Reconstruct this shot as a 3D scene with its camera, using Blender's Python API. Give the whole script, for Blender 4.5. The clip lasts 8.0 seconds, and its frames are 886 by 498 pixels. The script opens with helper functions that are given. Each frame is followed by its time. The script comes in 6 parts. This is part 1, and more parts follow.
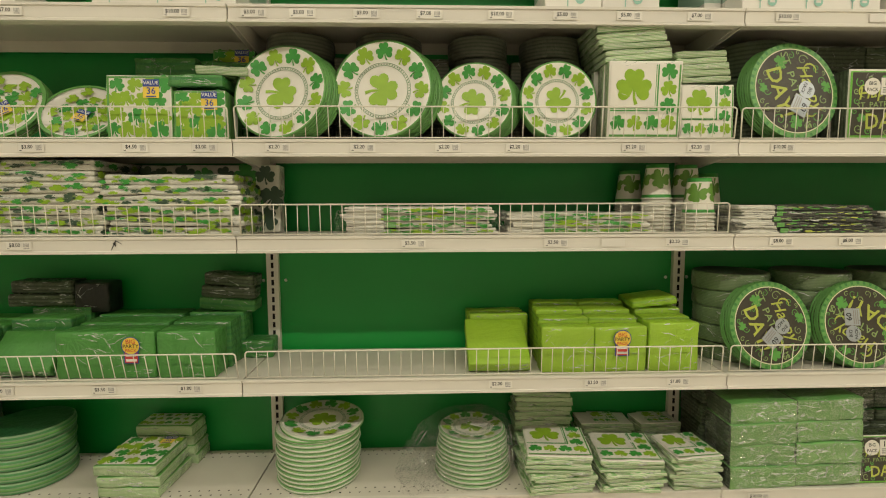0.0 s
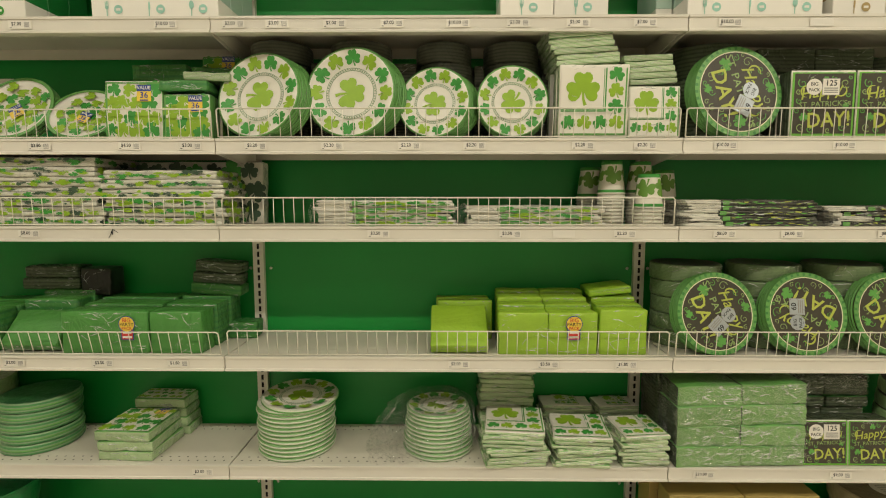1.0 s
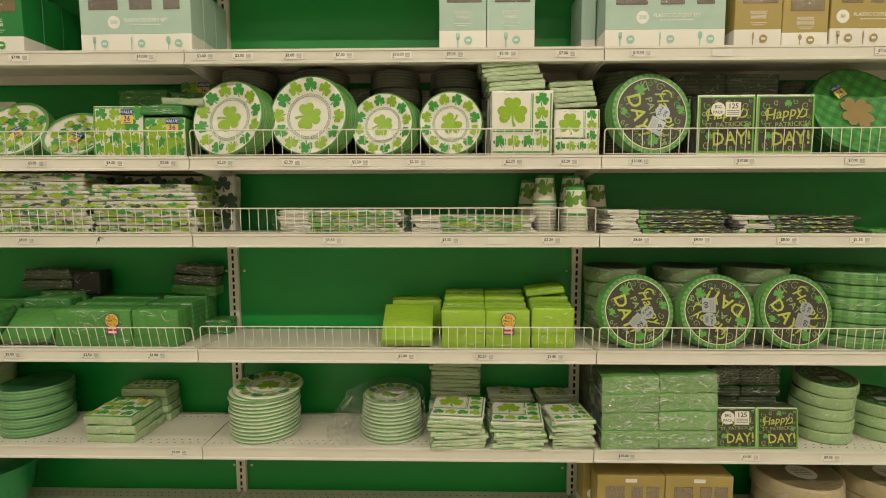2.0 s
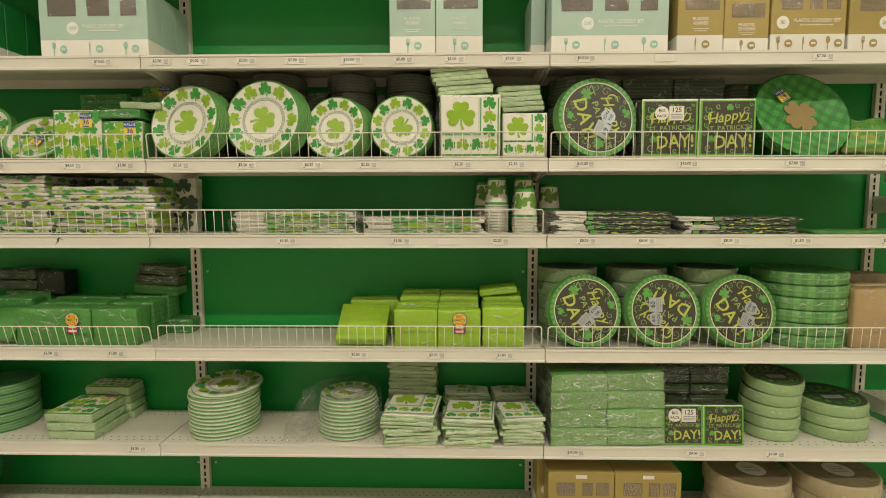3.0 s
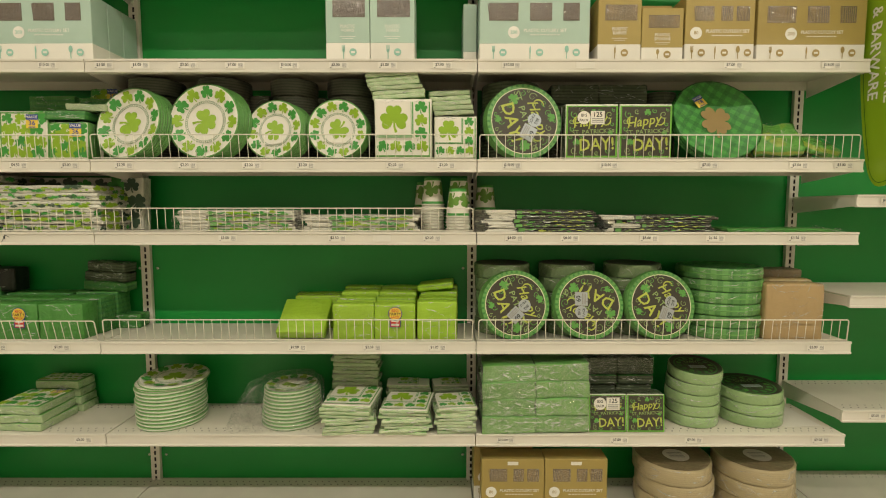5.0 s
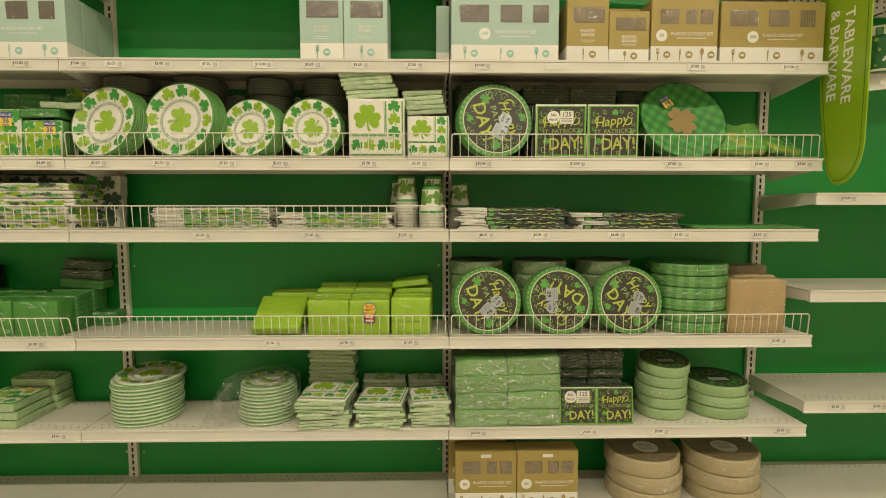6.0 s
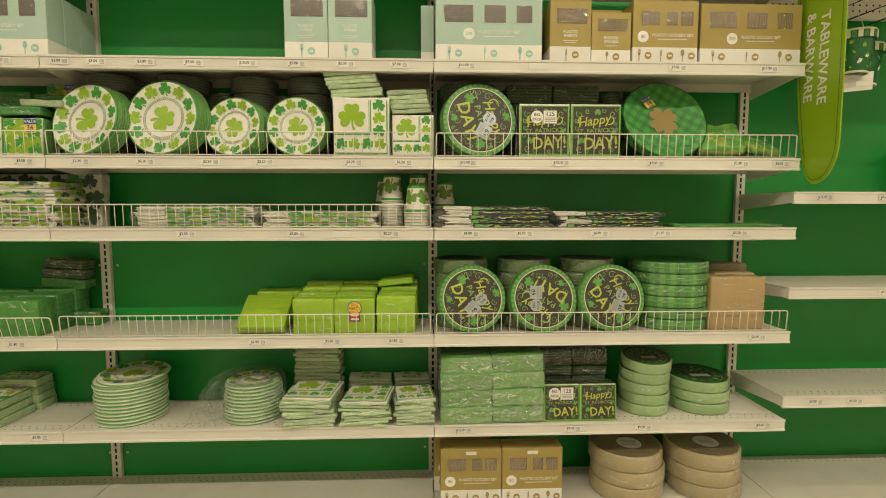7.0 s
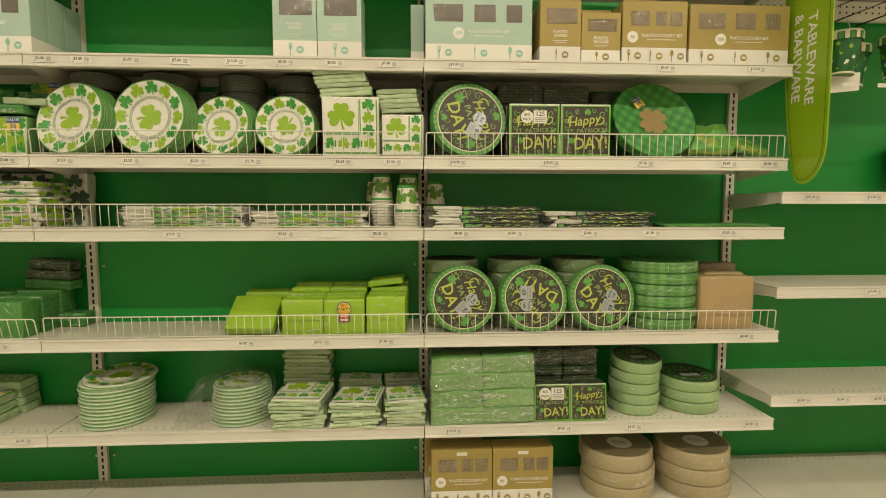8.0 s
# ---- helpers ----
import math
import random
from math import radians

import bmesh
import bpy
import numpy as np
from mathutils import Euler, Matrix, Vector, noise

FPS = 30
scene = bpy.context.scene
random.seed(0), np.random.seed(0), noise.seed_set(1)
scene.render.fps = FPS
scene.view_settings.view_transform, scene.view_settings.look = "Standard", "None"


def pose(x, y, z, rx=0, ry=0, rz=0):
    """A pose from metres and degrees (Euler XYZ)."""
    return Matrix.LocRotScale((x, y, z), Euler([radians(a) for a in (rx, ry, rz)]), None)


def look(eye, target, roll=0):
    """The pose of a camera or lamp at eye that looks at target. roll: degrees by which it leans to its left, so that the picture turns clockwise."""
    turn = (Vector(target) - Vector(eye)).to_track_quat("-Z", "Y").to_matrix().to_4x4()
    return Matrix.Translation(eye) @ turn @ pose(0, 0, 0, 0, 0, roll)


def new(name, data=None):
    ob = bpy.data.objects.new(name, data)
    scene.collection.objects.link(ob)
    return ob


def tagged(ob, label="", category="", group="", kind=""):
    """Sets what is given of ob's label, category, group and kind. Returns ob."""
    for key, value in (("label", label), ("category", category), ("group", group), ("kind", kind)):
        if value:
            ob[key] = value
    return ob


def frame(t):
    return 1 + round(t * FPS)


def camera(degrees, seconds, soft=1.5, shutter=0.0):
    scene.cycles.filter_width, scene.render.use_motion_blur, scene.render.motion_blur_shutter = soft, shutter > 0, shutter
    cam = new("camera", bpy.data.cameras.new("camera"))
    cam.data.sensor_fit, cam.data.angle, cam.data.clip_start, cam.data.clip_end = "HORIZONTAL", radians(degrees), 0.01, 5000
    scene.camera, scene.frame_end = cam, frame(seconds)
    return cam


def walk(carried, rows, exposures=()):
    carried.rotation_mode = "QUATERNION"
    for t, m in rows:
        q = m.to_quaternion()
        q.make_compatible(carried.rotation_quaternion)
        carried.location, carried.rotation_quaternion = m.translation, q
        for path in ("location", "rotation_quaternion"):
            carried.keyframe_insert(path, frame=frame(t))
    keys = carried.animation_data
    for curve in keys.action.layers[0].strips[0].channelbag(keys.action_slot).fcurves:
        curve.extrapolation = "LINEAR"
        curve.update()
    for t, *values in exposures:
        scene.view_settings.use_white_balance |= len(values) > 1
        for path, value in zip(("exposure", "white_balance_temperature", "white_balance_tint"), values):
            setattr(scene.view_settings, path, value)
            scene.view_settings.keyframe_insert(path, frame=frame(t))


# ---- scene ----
cam = camera(83.9, 8.0, soft=1.05)
PATH = [
    (0, (0.459, -1.2, 1.159), (0.521, 0.791, 0.979), -0.2),
    (0.5, (0.529, -1.237, 1.153), (0.546, 0.755, 0.969), -0.0),
    (1, (0.609, -1.308, 1.15), (0.589, 0.683, 0.958), -0.0),
    (1.5, (0.696, -1.41, 1.166), (0.659, 0.581, 0.982), -0.1),
    (3, (0.934, -1.5, 1.169), (0.893, 0.492, 0.998), -0.1),
    (3.5, (0.984, -1.518, 1.169), (0.947, 0.474, 0.999), -0.0),
    (4, (1.019, -1.542, 1.168), (0.99, 0.45, 1.002), 0.0),
    (4.5, (1.066, -1.559, 1.163), (1.049, 0.434, 1.0), -0.0),
    (6, (1.169, -1.604, 1.151), (1.206, 0.389, 0.988), -0.0),
    (6.5, (1.178, -1.618, 1.146), (1.232, 0.375, 0.987), 0.0),
    (7, (1.187, -1.614, 1.145), (1.263, 0.378, 0.984), 0.0),
    (7.5, (1.196, -1.607, 1.143), (1.288, 0.384, 0.981), -0.0),
    (8, (1.197, -1.608, 1.144), (1.301, 0.383, 0.984), -0.0),
]
walk(cam, [(t, look(eye, target, roll)) for t, eye, target, roll in PATH], ((0.0, -0.21, 6150, 14), (1.7, -0.15, 6150, 14), (4.6, -0.11, 6200, 14), (6.0, -0.09, 6500, 12), (8.0, -0.09, 6560, 12)))

# ---- light ----
world = bpy.data.worlds.new("store_interior")
scene.world = world
world.use_nodes = True
world.node_tree.nodes["Background"].inputs[0].default_value = (1.0, 0.93, 0.8, 1)
world.node_tree.nodes["Background"].inputs[1].default_value = 0.05
LAMP_COLOUR = (0.98, 0.90, 0.68)
CEILING = 3.5
# rows of ceiling fixtures, each a long run of strips: y of the row, watts of the run
# the row at -3.95 is unseen fill, added to brighten the deep shelves
LAMP_ROWS = ((-0.75, 26.0), (-2.45, 155.0), (-3.95, 26.0))
for row_y, watts in LAMP_ROWS:
    lamp_data = bpy.data.lights.new("fluorescent_strip", "AREA")
    lamp_data.shape, lamp_data.size, lamp_data.size_y = "RECTANGLE", 9.8, 0.07
    lamp_data.energy, lamp_data.color = watts, LAMP_COLOUR
    lamp = new("fluorescent_strip", lamp_data)
    lamp.matrix_world = pose(1.95, row_y, CEILING - 0.11)

# ---- materials ----
def mat(name, col, rough=0.5, metal=0.0, var=0.12, scale=25.0, bump=0.08, bscale=180.0, coat=0.0, crinkle=0.0, layers=None, glow=0.0, rnd=0.06, crease=0.0):
    """layers: (colour, lines a metre, share): thin sheets seen edge on, along z"""
    m = bpy.data.materials.new(name)
    m.use_nodes = True
    nt = m.node_tree
    b = nt.nodes["Principled BSDF"]
    def node(kind, **kw):
        n = nt.nodes.new(kind)
        for key, value in kw.items():
            n.inputs[key.replace("_", " ")].default_value = value
        return n
    link = nt.links.new
    co = node("ShaderNodeTexCoord")
    n1 = node("ShaderNodeTexNoise", Scale=scale, Detail=3.0)
    link(co.outputs["Object"], n1.inputs["Vector"])
    lo, hi = [c * (1 - var) for c in col], [min(1, c * (1 + var)) for c in col]
    mix = nt.nodes.new("ShaderNodeMix")
    mix.data_type = "RGBA"
    mix.inputs[6].default_value, mix.inputs[7].default_value = (*lo, 1), (*hi, 1)
    link(n1.outputs["Fac"], mix.inputs[0])
    out = mix.outputs[2]
    if layers:
        c2, lines, share = layers
        wv = node("ShaderNodeTexWave", Scale=lines * 0.05, Distortion=1.3, Detail=2.0)
        wv.inputs["Detail Scale"].default_value = 0.25
        wv.bands_direction = "Z"
        link(co.outputs["Object"], wv.inputs["Vector"])
        ramp = nt.nodes.new("ShaderNodeValToRGB")
        ramp.color_ramp.elements[0].position = max(0.0, share - 0.18)
        ramp.color_ramp.elements[1].position = min(1.0, share + 0.18)
        link(wv.outputs["Fac"], ramp.inputs[0])
        m2 = nt.nodes.new("ShaderNodeMix")
        m2.data_type = "RGBA"
        m2.inputs[6].default_value = (*c2, 1)
        link(out, m2.inputs[7])
        link(ramp.outputs[0], m2.inputs[0])
        out = m2.outputs[2]
    if rnd:
        info = nt.nodes.new("ShaderNodeObjectInfo")
        hs = nt.nodes.new("ShaderNodeHueSaturation")
        mr = node("ShaderNodeMapRange")
        mr.inputs[3].default_value, mr.inputs[4].default_value = 1 - rnd, 1 + rnd
        link(info.outputs["Random"], mr.inputs[0])
        link(mr.outputs[0], hs.inputs["Value"])
        link(out, hs.inputs["Color"])
        out = hs.outputs[0]
    link(out, b.inputs["Base Color"])
    n2 = node("ShaderNodeTexNoise", Scale=bscale, Detail=4.0)
    link(co.outputs["Object"], n2.inputs["Vector"])
    bp = node("ShaderNodeBump", Strength=bump, Distance=0.002)
    link(n2.outputs["Fac"], bp.inputs["Height"])
    link(bp.outputs[0], b.inputs["Normal"])
    rr = node("ShaderNodeMapRange")
    rr.inputs[3].default_value, rr.inputs[4].default_value = max(0.02, rough - 0.08), min(1, rough + 0.08)
    link(n2.outputs["Fac"], rr.inputs[0])
    link(rr.outputs[0], b.inputs["Roughness"])
    b.inputs["Metallic"].default_value = metal
    if coat:
        b.inputs["Coat Weight"].default_value, b.inputs["Coat Roughness"].default_value = coat, 0.13
        b.inputs["Coat IOR"].default_value = 1.6
        n3 = node("ShaderNodeTexNoise", Scale=15.0, Detail=2.5, Distortion=1.6)
        link(co.outputs["Object"], n3.inputs["Vector"])
        soft = nt.nodes.new("ShaderNodeMath")
        soft.operation = "MULTIPLY"
        soft.inputs[1].default_value = 2.4 * min(1.0, crinkle * 1.2)
        link(n3.outputs["Fac"], soft.inputs[0])
        height = soft.outputs[0]
        # sharp folds of the wrapping: two sets of thin ridges, one flat and one steep
        for k, (stretch, turn, fine) in enumerate((((0.4, 0.9, 1.5), 0.12, 10.0), ((1.3, 0.9, 0.5), -0.7, 12.0))):
            mp = node("ShaderNodeMapping")
            mp.inputs["Scale"].default_value = stretch
            mp.inputs["Rotation"].default_value = (turn, turn, turn)
            link(co.outputs["Object"], mp.inputs[0])
            nc = node("ShaderNodeTexNoise", Scale=fine, Detail=4.0, Distortion=2.2)
            link(mp.outputs[0], nc.inputs["Vector"])
            rc = nt.nodes.new("ShaderNodeValToRGB")
            rc.color_ramp.elements[0].position, rc.color_ramp.elements[0].color = 0.41, (0, 0, 0, 1)
            rc.color_ramp.elements[1].position, rc.color_ramp.elements[1].color = 0.5, (1, 1, 1, 1)
            rc.color_ramp.elements.new(0.59).color = (0, 0, 0, 1)
            rc.color_ramp.interpolation = "EASE"
            link(nc.outputs["Fac"], rc.inputs[0])
            fold = nt.nodes.new("ShaderNodeMath")
            fold.operation = "MULTIPLY_ADD"
            fold.inputs[1].default_value = min(0.42, 0.12 + 1.4 * crease)
            link(rc.outputs[0], fold.inputs[0])
            link(height, fold.inputs[2])
            height = fold.outputs[0]
        b3 = node("ShaderNodeBump", Strength=1.0, Distance=0.03)
        link(height, b3.inputs["Height"])
        link(b3.outputs[0], b.inputs["Coat Normal"])
    if glow:
        b.inputs["Emission Color"].default_value, b.inputs["Emission Strength"].default_value = (*col, 1), glow
    return m


WHITE_STEEL = mat("cream_painted_steel", (0.72, 0.685, 0.605), 0.42, var=0.05, scale=6, bump=0.03, bscale=400)
DECK_STEEL = mat("worn_deck_steel", (0.64, 0.605, 0.515), 0.5, var=0.1, scale=9, bump=0.05, bscale=240)
WIRE = mat("cream_coated_wire", (0.74, 0.70, 0.60), 0.35, var=0.05)
GREEN_PANEL = mat("green_painted_panel", (0.006, 0.265, 0.038), 0.42, var=0.1, scale=3.5, bump=0.05, bscale=350)
DARK = mat("dark_gap", (0.012, 0.012, 0.012), 0.8)
FLOOR_TILE = mat("vinyl_floor", (0.72, 0.67, 0.57), 0.3, var=0.08, scale=5)
STORE_WALL = mat("store_wall_paint", (0.50, 0.465, 0.39), 0.7, var=0.05, scale=4)
TILE_WHITE = mat("ceiling_tile", (0.75, 0.73, 0.68), 0.8, var=0.06, scale=15)
TAG = mat("tag_paper", (0.76, 0.73, 0.66), 0.5, var=0.03)
TAG_CLEAR = mat("tag_holder", (0.71, 0.675, 0.585), 0.3, var=0.03)
INK = mat("black_ink", (0.02, 0.02, 0.02), 0.5, rnd=0)
INK_GREY = mat("grey_ink", (0.32, 0.31, 0.29), 0.5, rnd=0)
WHITE = mat("white_paper", (0.765, 0.735, 0.66), 0.45, var=0.05, coat=0.25, crinkle=0.1)
WHITE_INK = mat("white_ink", (0.8, 0.78, 0.72), 0.5, rnd=0)
LIME_INK = mat("lime_ink", (0.27, 0.45, 0.018), 0.45, var=0.12, scale=40, rnd=0)
GREEN_INK = mat("green_ink", (0.05, 0.30, 0.042), 0.45, var=0.15, scale=40, rnd=0)
RIM_GREEN = mat("plate_rim_green", (0.125, 0.34, 0.075), 0.4, var=0.15, coat=0.4, crinkle=0.2)
PLATE_EDGE = mat("white_plate_board", (0.58, 0.62, 0.48), 0.45, var=0.1, coat=0.5, crinkle=0.3)
BLACK_BOARD = mat("chalkboard_print", (0.046, 0.040, 0.026), 0.45, var=0.3, scale=50, coat=0.15, crinkle=0.3, crease=0.05)
CHALK_YELLOW = mat("yellow_chalk_ink", (0.46, 0.52, 0.08), 0.5, var=0.1, rnd=0)
CHALK_GREEN = mat("green_chalk_ink", (0.11, 0.36, 0.06), 0.5, var=0.2, rnd=0)
CHALK_PALE = mat("pale_chalk_ink", (0.26, 0.38, 0.13), 0.5, rnd=0)
CHALK_LIME = mat("lime_border_ink", (0.16, 0.46, 0.045), 0.45, rnd=0)
CREAM_INK = mat("cream_ink", (0.72, 0.70, 0.50), 0.5, rnd=0)
STICKER_SILVER = mat("silver_sticker", (0.42, 0.46, 0.49), 0.3, metal=0.35, var=0.06)
STICKER_YELLOW = mat("yellow_sticker", (0.80, 0.58, 0.06), 0.4, rnd=0)
STICKER_RED = mat("red_sticker", (0.55, 0.05, 0.035), 0.4, rnd=0)
STICKER_BLUE = mat("blue_sticker", (0.03, 0.06, 0.30), 0.4, rnd=0)
LIME_NAPKIN = mat("lime_paper_in_film", (0.30, 0.50, 0.022), 0.5, var=0.1, scale=18, coat=0.45, crinkle=0.35, bump=0.15, crease=0.05)
GREEN_NAPKIN = mat("green_paper_in_film", (0.065, 0.26, 0.038), 0.5, var=0.15, scale=18, coat=0.6, crinkle=0.5, bump=0.15, crease=0.07)
LIME_EDGE = mat("lime_sheet_edges", (0.30, 0.50, 0.022), 0.5, var=0.1, coat=0.5, crinkle=0.5, layers=((0.2, 0.37, 0.018), 350, 0.3), crease=0.08)
GREEN_EDGE = mat("green_sheet_edges", (0.05, 0.21, 0.035), 0.5, var=0.15, coat=0.7, crinkle=0.6, layers=((0.03, 0.18, 0.035), 350, 0.3), crease=0.16)
PRINT_EDGE = mat("printed_napkin_edges", (0.56, 0.60, 0.43), 0.5, var=0.16, coat=0.85, crinkle=0.6, layers=((0.22, 0.40, 0.15), 1900, 0.42), rnd=0.16, crease=0.2)
# dark napkin edges; on the rear plate packs this colour holds their shade
BLACK_EDGE = mat("dark_or_shaded_edges", (0.068, 0.092, 0.046), 0.5, var=0.25, coat=0.8, crinkle=0.7, layers=((0.032, 0.05, 0.022), 600, 0.4), rnd=0.14, crease=0.14)
PALE_EDGE = mat("pale_green_sheets_in_film", (0.165, 0.325, 0.095), 0.45, var=0.16, scale=14, coat=0.85, crinkle=0.8, layers=((0.145, 0.30, 0.08), 1300, 0.36), rnd=0.10, crease=0.16)
# darker copy of the pale plate edges, for packs in shade at the back
SHADED_ROUND = mat("shaded_plate_edges_in_film", (0.15, 0.225, 0.10), 0.45, var=0.2, coat=0.8, crinkle=0.55, layers=((0.12, 0.185, 0.08), 1500, 0.35), crease=0.14)
PALE_ROUND = mat("pale_green_plate_edges", (0.31, 0.46, 0.205), 0.45, var=0.16, coat=0.8, crinkle=0.55, layers=((0.26, 0.40, 0.17), 2200, 0.35), crease=0.2)
CLOVER_SIDE = mat("clover_napkin_sheet_edges", (0.42, 0.50, 0.31), 0.45, var=0.2, scale=14, coat=0.85, crinkle=0.6, layers=((0.27, 0.44, 0.18), 1900, 0.42), rnd=0.12, crease=0.16)
STACK_GREEN = mat("stacked_plate_edges", (0.20, 0.40, 0.145), 0.45, var=0.2, coat=0.5, crinkle=0.3)
MINT_EDGE = mat("mint_plate_edges", (0.17, 0.41, 0.13), 0.4, var=0.15, coat=0.6, crinkle=0.4, layers=((0.33, 0.48, 0.25), 500, 0.3))
# plate edges turned dark grey to hold the deep shade behind the plates
SHADED_EDGE = mat("shade_grey_edges_in_film", (0.105, 0.112, 0.08), 0.45, var=0.25, coat=0.7, crinkle=0.5, layers=((0.06, 0.075, 0.05), 700, 0.4), crease=0.2)
NEAR_BLACK = mat("near_black_surface", (0.012, 0.012, 0.010), 0.4, var=0.2, coat=0.25, crinkle=0.4)
SOLID_RIM = mat("green_plate_rim", (0.06, 0.25, 0.075), 0.38, var=0.15, coat=0.6, crinkle=0.3, layers=((0.20, 0.33, 0.17), 640, 0.35))
SOLID_GREEN = mat("green_plate_board", (0.028, 0.15, 0.045), 0.38, var=0.12, coat=0.6, crinkle=0.2)
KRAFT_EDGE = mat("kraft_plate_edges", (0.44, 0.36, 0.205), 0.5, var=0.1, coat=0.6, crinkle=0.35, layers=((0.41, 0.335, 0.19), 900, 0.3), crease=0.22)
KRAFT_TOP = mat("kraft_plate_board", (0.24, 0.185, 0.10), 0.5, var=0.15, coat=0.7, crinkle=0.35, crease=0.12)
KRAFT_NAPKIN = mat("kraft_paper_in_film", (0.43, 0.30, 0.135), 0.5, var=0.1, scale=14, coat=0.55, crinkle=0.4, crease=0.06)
KRAFT_BOX = mat("kraft_brown_card", (0.38, 0.285, 0.08), 0.5, var=0.06, scale=30)
TEAL_BOX = mat("pale_teal_card", (0.41, 0.55, 0.465), 0.45, var=0.05)
GREEN_BOX = mat("green_card", (0.012, 0.19, 0.035), 0.45, var=0.05)
CARD_WHITE = mat("white_card", (0.80, 0.77, 0.70), 0.45, var=0.03)
WINDOW_FILM = mat("box_window_film", (0.15, 0.12, 0.09), 0.10, var=0.25, scale=60, bump=0.12, bscale=30, coat=1.0, crinkle=0.2)
CUTLERY = mat("plastic_cutlery", (0.29, 0.21, 0.105), 0.25)
CUTLERY_GREY = mat("grey_plastic_cutlery", (0.17, 0.14, 0.125), 0.25)
FOLDED_WHITE = mat("white_table_cover_in_film", (0.66, 0.645, 0.565), 0.4, var=0.14, scale=45, coat=0.9, crinkle=0.9)
FOLDED_BLACK = mat("dark_table_cover_in_film", (0.058, 0.060, 0.044), 0.4, var=0.4, scale=40, coat=0.8, crinkle=0.7, crease=0.15)
DARK_CLOVER = mat("dark_green_ink", (0.045, 0.085, 0.05), 0.5, var=0.2, rnd=0)
CUP_INK = mat("cup_clover_ink", (0.14, 0.30, 0.04), 0.45, rnd=0)
PAPER_CUP = mat("white_cup_board", (0.74, 0.71, 0.62), 0.42, var=0.05)
SIGN_LIME = mat("lime_sign_print", (0.25, 0.40, 0.012), 0.33, var=0.05, scale=5)
SIGN_LINE = mat("dark_sign_line", (0.03, 0.15, 0.01), 0.4, rnd=0)
STEEL_ROD = mat("dark_steel_rod", (0.10, 0.095, 0.085), 0.4, metal=0.8)
PAIL = mat("green_pail_metal", (0.012, 0.13, 0.028), 0.35, var=0.2, coat=0.3)
BOWL = mat("green_plastic_bowl", (0.008, 0.22, 0.05), 0.3, coat=0.3)
BLACK_CUP = mat("black_tumbler", (0.012, 0.02, 0.014), 0.3)
STRIPED = mat("green_foil_bag", (0.11, 0.35, 0.05), 0.3, var=0.5, scale=30, coat=0.9, crinkle=0.8, layers=((0.30, 0.40, 0.05), 260, 0.45), crease=0.25)
LAMP_GLOW = mat("lamp_diffuser", (1.0, 0.94, 0.82), 0.5, glow=4.0)


def plaid(name, light=(0.065, 0.34, 0.05), dark=(0.014, 0.13, 0.024)):
    """green tartan print: two sets of soft bands crossed"""
    m = mat(name, light, 0.4, var=0.08, coat=0.5, crinkle=0.45, crease=0.08)
    nt = m.node_tree
    b = nt.nodes["Principled BSDF"]
    src = b.inputs["Base Color"].links[0].from_socket
    co = nt.nodes.new("ShaderNodeTexCoord")
    for axis, turn in (("X", 0.6), ("Y", 0.6)):
        mp = nt.nodes.new("ShaderNodeMapping")
        mp.inputs["Rotation"].default_value = (0, 0, turn)
        nt.links.new(co.outputs["Object"], mp.inputs[0])
        wv = nt.nodes.new("ShaderNodeTexWave")
        wv.bands_direction = axis
        wv.inputs["Scale"].default_value = 9.5
        nt.links.new(mp.outputs[0], wv.inputs[0])
        rp = nt.nodes.new("ShaderNodeValToRGB")
        rp.color_ramp.elements[0].position, rp.color_ramp.elements[1].position = 0.45, 0.62
        rp.color_ramp.elements[1].color = (0.45, 0.45, 0.45, 1)
        nt.links.new(wv.outputs["Fac"], rp.inputs[0])
        mx = nt.nodes.new("ShaderNodeMix")
        mx.data_type = "RGBA"
        mx.inputs[7].default_value = (*dark, 1)
        nt.links.new(src, mx.inputs[6])
        nt.links.new(rp.outputs[0], mx.inputs[0])
        src = mx.outputs[2]
    nt.links.new(src, b.inputs["Base Color"])
    return m


PLAID = plaid("green_plaid_print")
PLAID_EDGE = plaid("plaid_plate_edges", (0.14, 0.35, 0.09), (0.025, 0.15, 0.03))


